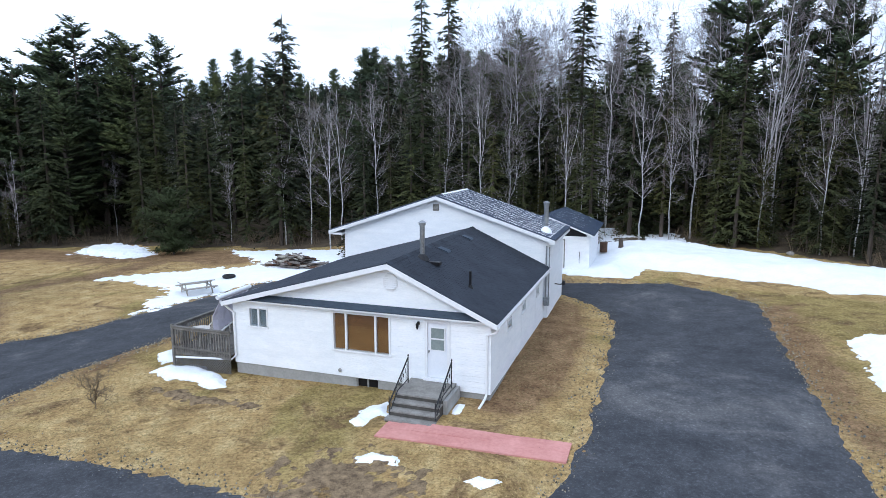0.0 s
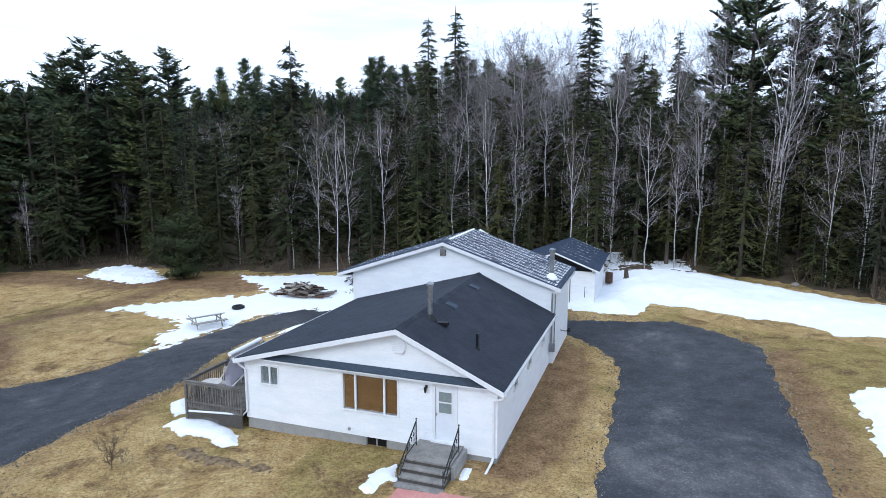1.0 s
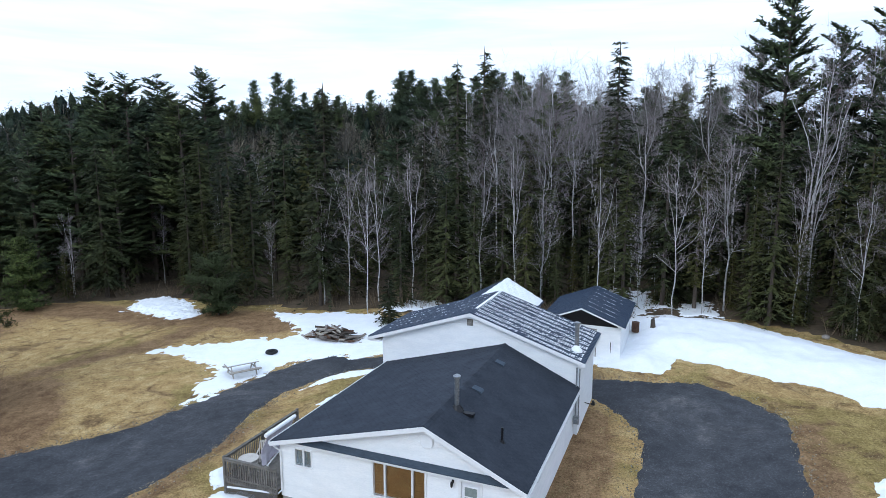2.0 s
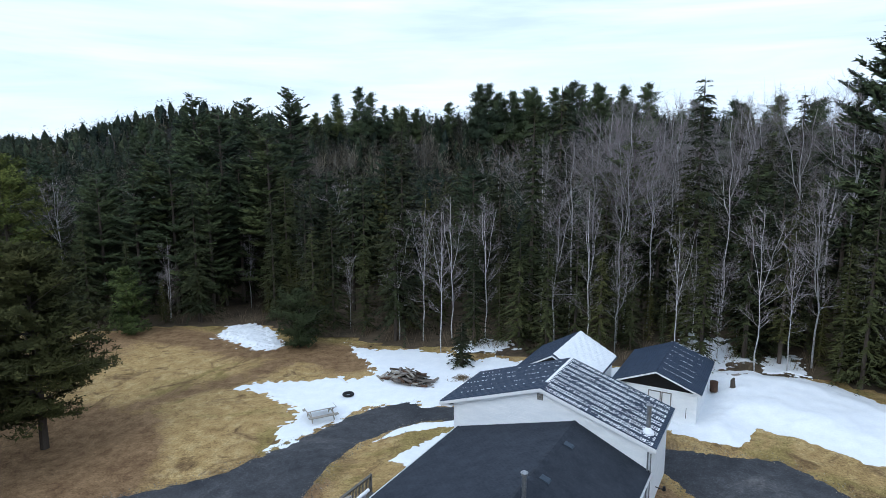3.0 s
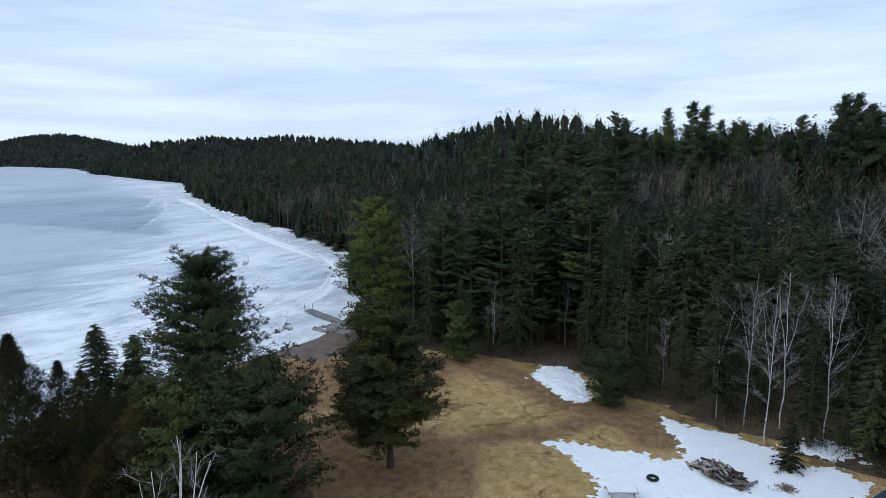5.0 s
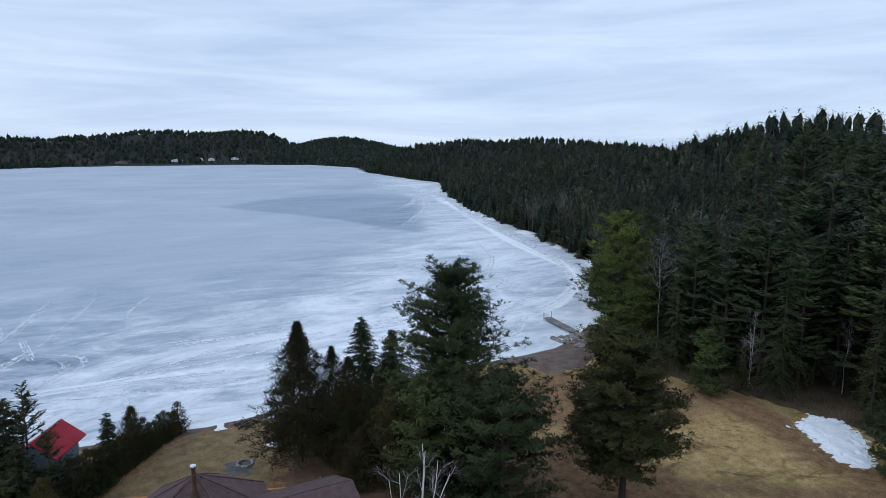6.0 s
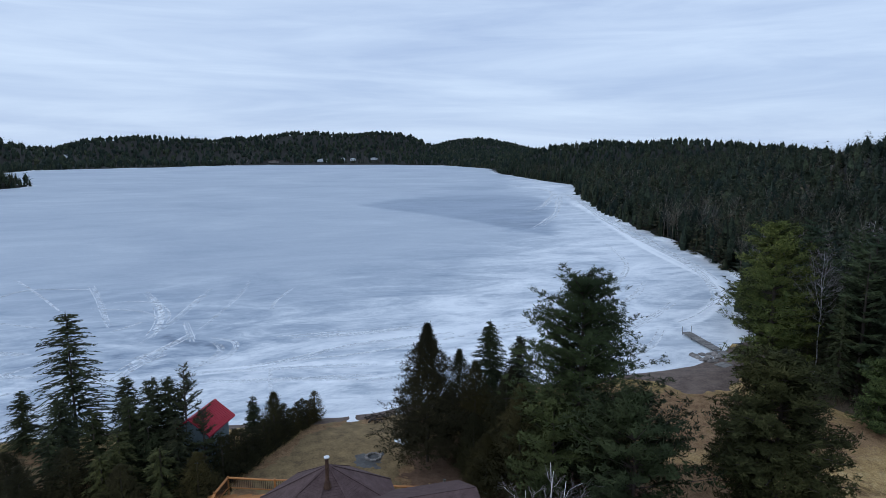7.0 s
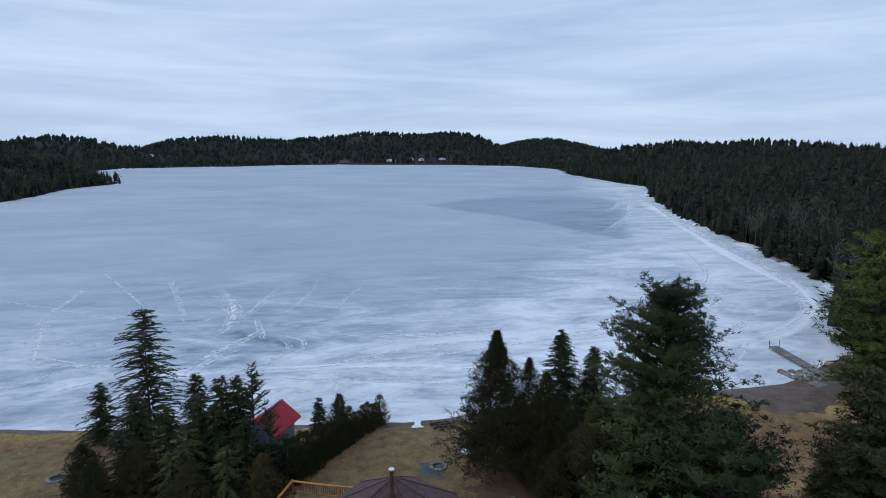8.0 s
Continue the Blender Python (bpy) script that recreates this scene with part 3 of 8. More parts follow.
def tracks_of(x, y):
    """How much track snow lies at each point."""
    total = np.zeros(len(x))
    for line, width, lanes in TRACKS:
        (x0, y0), (x1, y1) = line.min(0) - 3 * width - 2, line.max(0) + 3 * width + 2
        near = np.nonzero((x > x0) & (x < x1) & (y > y0) & (y < y1))[0]
        px, py = x[near], y[near]
        best, side, along, run = np.full(len(near), 1e9), np.zeros(len(near)), np.zeros(len(near)), 0.0
        for (ax, ay), (bx, by) in zip(line[:-1], line[1:]):
            ex, ey = bx - ax, by - ay
            long = math.hypot(ex, ey) + 1e-6
            k = np.clip(((px - ax) * ex + (py - ay) * ey) / long ** 2, 0, 1)
            d = np.hypot(px - ax - k * ex, py - ay - k * ey)
            s = np.where((px - ax) * ey - (py - ay) * ex > 0, 1, -1)
            hit = d < best
            best, side, along = np.where(hit, d, best), np.where(hit, s, side), np.where(hit, run + k * long, along)
            run += long
        fade = np.clip(along / (0.12 * run) + 0.2, 0, 1) * np.clip((run - along) / (0.15 * run) + 0.1, 0, 1)
        for lane, thick, power, phase in lanes:
            w = max(0.26, width * thick) * (1 + 0.003 * np.abs(px + 90))
            off = side * best - lane * width * (0.8 + 0.3 * np.sin(along * 0.07 + phase))
            total[near] = np.maximum(total[near], power * fade * (0.8 + 0.2 * np.sin(along * 0.05 + phase)) * np.exp(-(off / w) ** 2))
    return total


thin_track([(-91.4, 58.7), (-93.0, 65.9), (-96.7, 76.2), (-105.0, 88.2), (-112.7, 95.6), (-130.1, 106.2), (-150.3, 114.9), (-174, 123), (-216, 136), (-273, 158), (-356, 191), (-417, 214)], 2.6)
thin_track([(-276, 116), (-300, 137), (-344, 165), (-403, 198), (-460, 215), (-522, 209)], 3.0)
thin_track([(-226, 101), (-249, 119), (-288, 143), (-370, 186), (-417, 213)], 2.5)
thin_track([(-262, 154), (-232, 145), (-189, 129), (-155.9, 116.5)], 2.0)
thin_track([(-85.4, -20.2), (-90.9, -14.5), (-90.4, -0.3), (-88.0, 14.6)], 1.2)
thin_track([(-88.0, 14.6), (-88.0, 24.4), (-87.9, 33.2)], 1.2)
thin_track([(-87.5, -10.3), (-85.4, 1.2), (-83.5, 13.8)], 0.8)
thin_track([(-92.9, -5.2), (-93.0, 8.1), (-93.9, 15.6), (-96.6, 26.9), (-99.2, 37.5), (-101.9, 47.9)], 0.9)
thin_track([(-101.7, 38.4), (-103.7, 47.7)], 0.8)
thin_track([(-159.5, -40.3), (-143.5, -35.0), (-123.7, -29.1), (-119.5, -27.7)], 1.0)
thin_track([(-170.9, -59.4), (-151.4, -48.6), (-133.2, -39.3)], 0.6)
thin_track([(-149.2, -27.4), (-136.4, -22.9), (-122.3, -19.9), (-111.1, -19.8)], 1.2)
thin_track([(-141.9, -24.3), (-128.6, -19.5), (-118.1, -18.5)], 0.9)
thin_track([(-148.8, -12.8), (-130.4, -15.9), (-119.9, -17.8), (-108.0, -20.7)], 1.0)
thin_track([(-157.4, -4.6), (-141.8, -6.1), (-120.8, -10.7), (-113.4, -12.5)], 0.7)
thin_track([(-145.8, 6.0), (-132.6, 1.2), (-125.5, -0.0)], 0.7)
thin_track([(-136.1, -36.8), (-133.5, -29.6), (-129.3, -23.4), (-122.2, -19.6)], 0.6)
thin_track([(-110.0, -13.1), (-107.7, -8.7), (-104.0, -5.7), (-97.0, -7.1), (-93.0, -13.3)], 0.8)
thin_track([(-102.6, -15.4), (-96.5, -19.4), (-90.8, -21.4)], 1.6)
thin_track([(-115.9, -27.8), (-122.0, -23.2)], 0.7)
thin_track([(-121.6, -15.9), (-106.8, -13.0)], 0.9)
thin_track([(-142.2, -69.3), (-132.9, -54.8), (-122.1, -39.1)], 0.6)
thin_track([(-144.4, -57.2), (-155.2, -54.1), (-157.7, -50.0), (-154.1, -39.0)], 0.6)
thin_track([(-111.6, -54.8), (-109.5, -45.5), (-106.4, -35.1)], 1.0)
thin_track([(-127.5, -52.7), (-116.0, -50.3), (-100.7, -45.4)], 0.9)
thin_track([(-101.4, -50.0), (-98.0, -40.9), (-95.4, -30.9)], 0.9)
thin_track([(-101.3, -33.5), (-95.0, -39.7), (-89.4, -44.2)], 0.9)
thin_track([(-91.7, -30.5), (-88.1, -36.2)], 0.7)
thin_track([(-90.9, -0.6), (-84.2, -0.7), (-78.1, -0.6)], 0.8)
thin_track([(-112, -55), (-110, -43), (-107, -36)], 0.8)
thin_track([(-105, -52), (-102, -45), (-98, -38), (-95, -31)], 0.9)
thin_track([(-101, -45), (-113, -50), (-124, -54), (-137, -55), (-152, -56), (-158, -53)], 0.9)
thin_track([(-134, -36), (-139, -32), (-139, -26), (-134, -22), (-122, -20), (-111, -20)], 0.8)
thin_track([(-105, 0), (-105, 7), (-105, 18), (-107, 30)], 1.6)
thin_track([(-94, -22), (-100, -19), (-106, -16), (-112, -13)], 1.4)
thin_track([(-98, -22), (-103, -18), (-107, -15)], 0.9)
thin_track([(-107, -10), (-102, -8), (-97, -9), (-95, -11)], 0.8)
thin_track([(-89, -13), (-86, -3), (-85, 3), (-82, 13), (-83, 23), (-85, 33)], 1.3)
thin_track([(-92, -8), (-93, 0), (-97, 9), (-99, 16), (-100, 30)], 1.5)
thin_track([(-79.5, 40), (-81, 50), (-84, 58), (-92, 66)], 1.3)
thin_track([(-84, 40), (-88, 52), (-97, 66), (-108, 80)], 1.2)
thin_track([(-100, 50), (-106, 62), (-116, 76), (-130, 88)], 1.4)
thin_track([(-95, 30), (-104, 52), (-122, 74), (-150, 96), (-190, 112)], 1.5)
snow_track([(-90, -30), (-90.9, -0.3), (-89.5, 7.8), (-87.5, 17.5), (-89.2, 24.8), (-93.9, 43.2), (-95, 60)], 1.8)
snow_track([(-86.4, -12), (-86.4, -3.4), (-82.9, 7.2), (-83.4, 17.4), (-84.4, 34)], 1.4)
snow_track([(-134.8, 76.3), (-117.1, 67.5), (-105.4, 60.2)], 2.0)
thin_track([(-599.7, -187.1), (-527.5, -192.2), (-465.3, -187.6), (-374.2, -179.2)], 3.0)
snow_track([(-91.4, 62.7), (-95.7, 75.5), (-104.9, 88.2), (-112.6, 96.1), (-127.3, 104.6), (-146.9, 110.6), (-183.6, 121.8), (-251.3, 147.7), (-330.9, 176.9), (-392.3, 197.5)], 2.2, 1.2)
ice = setting("lake_ice", sheet("lake_ice", steps_out(-165, -72, 0.8, -1700, -66, 1.045), steps_out(-75, 112, 0.6, -500, 500, 1.045), lambda x, y: np.where(inside(x, y, SHORE) > -30, LAKE_Z, np.nan), M_ICE), "frozen lake with grey ice and drifted snow", "lake")
co = np.empty(3 * len(ice.data.vertices))
ice.data.vertices.foreach_get("co", co)
co = co.reshape(-1, 3)
for name, values in (("drift", frost_of(co[:, 0], co[:, 1])), ("wind", wind_of(co[:, 0], co[:, 1])), ("track", tracks_of(co[:, 0], co[:, 1]))):
    ice.data.attributes.new(name, "FLOAT", "POINT").data.foreach_set("value", values)


# ---- what covers the land ----
def cover(name, outline, material, label, category, thick=0.04, soft=0.5, rag=0.4, size=1.6, step=0.3, seed=0.0, lumps=0.0, kind="structure", fray=0.0):
    """A sheet on the ground inside a ragged outline; it thins out and dips under the ground at its edge."""
    x0, x1 = min(p[0] for p in outline) - 1.5, max(p[0] for p in outline) + 1.5
    y0, y1 = min(p[1] for p in outline) - 1.5, max(p[1] for p in outline) + 1.5

    def height(x, y):
        d = inside(x, y, outline) + rag * ripple(x, y, size, seed) + 0.5 * rag * ripple(x, y, size * 0.27, seed + 3) + fray * ripple(x, y, 0.32, seed + 5)
        s = np.clip(d / soft, 0, 1)
        h = thick * s * s * (3 - 2 * s) * (1 + lumps * ripple(x, y, size * 1.3, seed + 7)) - 0.07 * np.clip(-d / 0.35 + 0.15, 0, 1) + 0.012
        z = ground_z(x, y) + h
        return np.where(d > -0.9, z, np.nan)
    ob = new(name, sheet(name, np.arange(x0, x1, step), np.arange(y0, y1, step), height, material))
    return tagged(ob, label, category, "", kind)


FRONT_DRIVE = [(-33, 12), (-32, 22), (-23, 22.5), (-13.7, 17.9), (-10.4, 16.8), (-7.5, 15.8), (-5.4, 14.9), (-1, 13.4), (2.2, 13.4), (3, 15), (4.3, 17.4), (5.6, 21), (7.4, 26.2), (8.5, 29.6), (8.4, 31.7),
               (7.8, 33.6), (6.7, 35.5), (7.2, 38.5), (11.2, 37.8), (14, 37.6), (16, 35), (16.9, 32.2), (15.6, 28.5), (14.2, 24.3), (13.1, 20.8), (11.7, 16.8), (11, 14.3), (9, 5), (0, 4), (-25, 9)]
SIDE_DRIVE = [(-17.5, 19.5), (-16.5, 21.8), (-15.8, 24.5), (-14.8, 26.6), (-13.7, 29.8), (-13.7, 34.3), (-12.8, 37.9), (-10.3, 40.4), (-8.7, 41.2), (-6.0, 41.6), (-5.8, 44.2), (-9.5, 43.9), (-10.5, 45.3),
              (-13.1, 44.3), (-15.2, 42.2), (-16.5, 39.5), (-18.7, 35.7), (-20.5, 32.8), (-23, 30.8), (-27, 28), (-33, 23)]
cover("driveway_front", FRONT_DRIVE, M_ASPHALT, "worn dark grey asphalt driveway with crumbled edges", "driveway", 0.035, 0.5, 0.2, 0.45, 0.24, 1)
cover("driveway_side", SIDE_DRIVE, M_ASPHALT, "worn dark grey asphalt lane beside the house", "driveway", 0.035, 0.5, 0.2, 0.45, 0.22, 2)
EDGE = [(-74.5, 70), (-69, 67), (-62, 64), (-50.5, 62), (-44, 63.5), (-38, 64.5), (-31, 64.5), (-26, 60.5), (-21, 59.5), (-14.5, 58.3), (-10, 58), (-2.5, 55), (5, 53.5), (14.4, 51.5), (22, 52), (27, 47.3), (30.4, 41.8), (34, 33), (38, 14), (42, -20)]
WOODS = EDGE + [(120, -20), (120, 160), (-140, 160), (-140, 125), (-124, 114), (-111, 102), (-98, 91), (-84, 77)]
cover("forest_floor", WOODS, M_LITTER, "brown leaf litter and dead grass under the trees", "forest floor", 0.05, 1.0, 1.1, 3.0, 1.5, 3)
cover("beach", [(-81, 75), (-70, 69.5), (-66.5, 61.5), (-62.5, 55), (-63, 49.5), (-69, 48), (-74, 44), (-77, 50), (-79, 60)], M_BEACH, "brown gravel beach at the frozen lake", "beach", 0.02, 1.0, 0.7, 2.5, 0.4, 5)
cover("shore_sand", [(-75, -40), (-73, -20), (-70.5, -4), (-69.6, 4), (-69.2, 10), (-69.5, 16), (-71.5, 30), (-72, 45), (-77, 45), (-76, 0), (-80, -40)], M_BEACH, "bare brown sand along the shore", "beach", 0.02, 0.8, 0.6, 2.5, 0.45, 6)
cover("gravel_pad", [(-59.4, 7.0), (-59.6, 8.8), (-58.6, 10.2), (-56.6, 9.8), (-55.4, 8.4), (-56.4, 6.8)], M_GRAVEL, "blue-grey gravel round the fire ring", "gravel", 0.04, 0.8, 0.9, 1.0, 0.2, 7)

# leaf litter and bare patches on the lawn
cover("leaf_patch", [(-4.2, 16.6), (-2.4, 16.9), (-1.2, 16.0), (-0.6, 14.6), (-2.4, 14.0), (-4.4, 14.6)], M_LEAF, "brown leaf litter on the lawn", "leaf litter", 0.015, 0.3, 1.3, 0.5, 0.08, 61)


cover("sod_ridge", [(-10.9, 22.4), (-9.5, 21.85), (-7.8, 21.2), (-6.5, 20.7), (-6.3, 20.3), (-7.7, 20.7), (-9.3, 21.2), (-10.6, 21.8)], M_LEAF, "ridge of torn brown sod across the lawn", "bare soil", 0.06, 0.25, 0.3, 0.5, 0.08, 69, 0.4)

# needle litter and darker brown grass, blending into the lawn: outline, how brown, how soft its edge is
BROWN = [([(2.2, 19.5), (4.2, 21.5), (6.2, 27), (7.2, 33), (5.4, 34), (3.6, 29), (1.2, 21)], 0.95, 2.2),
         ([(12.4, 15), (14.6, 20), (16.4, 25.5), (18.2, 31.5), (16.4, 32), (14.4, 26), (12.2, 19)], 0.6, 1.8),
         ([(-16, 21), (-14.6, 24.5), (-13, 29), (-12.4, 35), (-13.6, 33), (-15, 26.5)], 0.7, 1.6),
         ([(-45, 41), (-38, 42), (-30, 40), (-26, 34), (-24, 27), (-32, 24), (-42, 28), (-50, 18), (-55, 15), (-60, 16), (-60, 21), (-54, 28), (-48, 35)], 1.0, 4.0),
         ([(-35, 40), (-30, 43.5), (-26, 48), (-23, 54), (-26, 55), (-29, 49), (-33, 44.5), (-37, 41.5)], 0.45, 1.6),
         ([(-52, 62), (-44, 63.5), (-36, 62), (-26, 59.5), (-18, 58), (-15.5, 52), (-19, 50), (-23, 53.5), (-30, 54), (-38, 57), (-48, 58)], 0.6, 3.0),
         ([(-70, 3.5), (-69.6, 15), (-62, 17), (-54, 15), (-51, 8), (-55, 3.4), (-60, 4.6), (-65, 4.6)], 1.0, 3.0),
         ([(-72, -46), (-70.5, -24), (-66, -20), (-48, -12), (-44, -18), (-44, -46)], 1.0, 4.0),
         ([(-70, 4), (-64, 1), (-57, -4), (-50, -4), (-50, 4), (-56, 7)], 0.8, 2.0),
         ([(-68, 44), (-62, 56), (-52, 60), (-44, 60), (-42, 52), (-47, 44), (-52, 34), (-60, 30), (-70, 36)], 0.45, 5.0)]
gco = np.empty(3 * len(ground.data.vertices))
ground.data.vertices.foreach_get("co", gco)
gco = gco.reshape(-1, 3)
brown = np.zeros(len(gco))
for outline, level, edge in BROWN:
    brown = np.maximum(brown, level * np.clip(0.5 + inside(gco[:, 0], gco[:, 1], outline) / edge, 0, 1))
ground.data.attributes.new("litter", "FLOAT", "POINT").data.foreach_set("value", brown)

# darker, browner stretches of the lakeside lawn
cover("worn_lawn", [(-68.6, 5.0), (-69.0, 14.5), (-63, 15), (-57, 12.5), (-52.5, 9.5), (-50, 4.5), (-51.5, -1.5), (-56, -3.5), (-62, 0.8)], M_DULL, "dull darker grass between the hedge and the fire ring", "grass", 0.012, 1.2, 1.6, 2.2, 0.25, 66)
cover("worn_lawn", [(-70, -46), (-69.5, -26), (-66, -22), (-60, -21), (-52, -19), (-44, -20), (-44, -46)], M_DULL, "dull darker grass on the lakeside lawn", "grass", 0.012, 1.2, 1.8, 2.4, 0.3, 67)
cover("needle_carpet", [(-60, 13.5), (-60.5, 22), (-54, 29), (-46, 32), (-38, 30), (-34, 24), (-42, 16), (-50, 12.5), (-56, 11.5)], M_NEEDLES, "reddish brown needle carpet under the pines", "needle litter", 0.014, 1.2, 1.8, 2.2, 0.3, 68)

# old snow
cover("snow_wood", [(-10, 57.2), (-5.5, 56.6), (-3, 57.5), (-3.5, 60.5), (-7, 61)], M_SNOW, "snow among the trunks", "snow", 0.12, 0.6, 0.8, 0.9, 0.2, 26, 0.3)
cover("snow_wood", [(10, 53), (14, 52.6), (18, 56), (17, 62), (13, 65), (11.5, 60)], M_SNOW, "snow among the trunks", "snow", 0.12, 0.6, 1.3, 1.1, 0.2, 27, 0.3)
cover("snow_bank", [(8.3, 40.5), (10.4, 39.5), (12.1, 39.2), (14.1, 42), (16.5, 40.9), (19, 38.2), (20.8, 37.4), (22, 35.3), (22.2, 34.2), (24.5, 33.6), (31.5, 31), (32.2, 34.5), (29.9, 40.4), (27.9, 43.2), (25.0, 47.2), (21.8, 51.4), (16.5, 53), (13, 53), (11.3, 46)], M_SNOW, "deep white snow bank beside the driveway", "snow", 0.62, 3.2, 0.36, 1.6, 0.22, 11, 0.25)
cover("snow_field", [(-28.1, 46.4), (-25.6, 46.2), (-20.9, 44.3), (-19.9, 43.4), (-19.1, 40.3), (-18.8, 36.8), (-19.2, 35.8), (-17.2, 38), (-16.4, 40), (-15.2, 42.4), (-13.1, 44.5), (-10.5, 45.5), (-9.5, 44.1), (-5.5, 45), (-3.5, 48.3), (-2.0, 53.8), (-5.2, 55.6), (-7.2, 55.1), (-10.4, 57.2), (-14.6, 57.8), (-17.9, 57), (-21.4, 59.6), (-18.7, 55.8), (-15.4, 52.2), (-16.8, 49.2), (-21.3, 48.7), (-24.3, 47.7)], M_SNOW, "thin white snow field over the grass", "snow", 0.1, 0.6, 0.83, 1.6, 0.14, 12, 0.2, fray=0.45)
cover("snow_heap", [(-36.8, 60.4), (-37.4, 65), (-34.5, 66.2), (-31.2, 63.6), (-27.2, 57.8), (-29, 56.4), (-31.6, 57.5), (-34.7, 59.9)], M_SNOW, "melting snow heap by the forest edge", "snow", 0.35, 1.6, 0.6, 0.7, 0.12, 13, 0.3, fray=0.5)
cover("snow_edge", [(17.5, 26), (18.8, 26.4), (21, 26.2), (21, 22), (15.5, 20.7), (16.5, 23)], M_SNOW, "snow remnant beside the driveway", "snow", 0.22, 0.7, 0.38, 0.7, 0.1, 14, 0.2)
cover("snow_corner", [(-12.8, 26.7), (-12.4, 27.5), (-11.5, 25.6), (-11.9, 25.1)], M_SNOW, "small snow remnant by the deck", "snow", 0.12, 0.4, 0.15, 0.7, 0.1, 15, 0.2)
cover("snow_deck", [(-11.9, 24.2), (-11.5, 25.0), (-10.4, 24.9), (-9.1, 23.9), (-8.2, 22.4), (-8.8, 22.2), (-9.9, 23.1), (-10.8, 23.2)], M_SNOW, "snow remnant below the deck", "snow", 0.16, 0.4, 0.21, 0.7, 0.1, 16, 0.2)
cover("snow_steps", [(-3.1, 19.3), (-2.9, 19.8), (-2.5, 20.4), (-1.9, 21.0), (-1.75, 19.7), (-2.5, 19.5), (-2.6, 18.8)], M_SNOW, "snow remnant beside the front steps", "snow", 0.09, 0.3, 0.18, 0.7, 0.1, 17, 0.2)
cover("snow_lawn", [(-2.7, 16.9), (-2.1, 17.0), (-1.3, 16.8), (-1.3, 16.3), (-2.0, 16.5), (-2.4, 16.3)], M_SNOW, "snow remnant on the lawn", "snow", 0.07, 0.25, 0.15, 0.7, 0.1, 18, 0.2)
cover("snow_small", [(0.32, 19.6), (0.5, 20.35), (0.75, 20.3), (0.58, 19.55)], M_SNOW, "small snow remnant beside the front steps", "snow", 0.1, 0.2, 0.06, 0.7, 0.08, 29, 0.2)
cover("snow_small", [(0.6, 15.4), (0.95, 15.6), (1.5, 15.3), (1.0, 15.0)], M_SNOW, "small snow remnant on the lawn", "snow", 0.06, 0.2, 0.12, 0.7, 0.1, 19, 0.2)
cover("snow_side", [(-9.8, 35.3), (-8.3, 37.7), (-6.2, 40.1), (-5.7, 38.6), (-7.2, 36.9), (-8.2, 34.5)], M_SNOW, "snow strip along the house wall", "snow", 0.12, 0.4, 0.3, 0.7, 0.1, 20, 0.2)
cover("snow_lane", [(-11.8, 38.0), (-10.6, 40.1), (-10.0, 40.4), (-8.8, 41.0), (-6.4, 41.5), (-6.2, 40.7), (-10.0, 39.4)], M_SNOW, "snow strip along the lane", "snow", 0.09, 0.3, 0.22, 0.7, 0.1, 21, 0.2)
cover("snow_shed", [(-3, 46), (-1.5, 53), (4, 53), (9.5, 53), (13, 51), (11, 45), (9, 41), (8, 41), (5, 42), (2, 40), (-2, 42)], M_SNOW, "snow between the sheds", "snow", 0.2, 0.8, 0.6, 0.7, 0.22, 22, 0.2)
cover("snow_wood", [(17, 52.5), (19, 57), (22, 58), (21, 52)], M_SNOW, "snow among the trunks", "snow", 0.15, 0.6, 0.75, 0.7, 0.1, 23, 0.3)
cover("snow_pine", [(-51, 14.8), (-50.2, 16.4), (-48.4, 17.2), (-48.8, 15.2)], M_SNOW, "snow remnant under the pines", "snow", 0.12, 0.4, 0.38, 0.7, 0.1, 24, 0.2)
cover("snow_cedar", [(-61.6, 11.6), (-61.4, 12.9), (-60.0, 13.0), (-59.9, 11.9)], M_SNOW, "snow remnant by the cedar", "snow", 0.2, 0.5, 0.18, 0.7, 0.1, 25, 0.2)
for k, (x, y, r) in enumerate(((-262, 158, 6), (-243, 151, 5), (-188, 134.5, 6), (-154, 124, 4), (-125, 112.5, 6), (-112, 101, 3), (-70.3, 8.5, 1.6), (-70.2, 14.3, 1.4), (-71.2, 1.2, 2.0))):
    cover("shore_snow", [(x - r, y - r * 0.5), (x + r * 0.8, y - r * 0.6), (x + r, y + r * 0.3), (x - r * 0.7, y + r * 0.6)], M_SNOW, "snow shelf left on the lake shore", "snow", 0.5 if r > 2.5 else 0.12, 1.5, r * 0.12, 1.8, 0.4, 40 + k, 0.3)


# ---- the house ----
PLAN = pose(0, 0, 0, 0, 0, -19)      # the house's plan is turned by 19 degrees: u along its front, v to its back
rnd = random.Random(5)


def holes_apart(a0, a1, z0, z1, holes):
    """The rectangle less its holes, as smaller rectangles."""
    cuts = sorted({a0, a1, *[min(max(h, a0), a1) for o in holes for h in o[:2]]})
    out = []
    for p, q in zip(cuts, cuts[1:]):
        spans = sorted((max(o[2], z0), min(o[3], z1)) for o in holes if o[0] < q - 1e-6 and o[1] > p + 1e-6)
        z = z0
        for s, e in spans:
            if s > z + 1e-4:
                out.append((p, q, z, s))
            z = max(z, e)
        if z < z1 - 1e-4:
            out.append((p, q, z, z1))
    return out


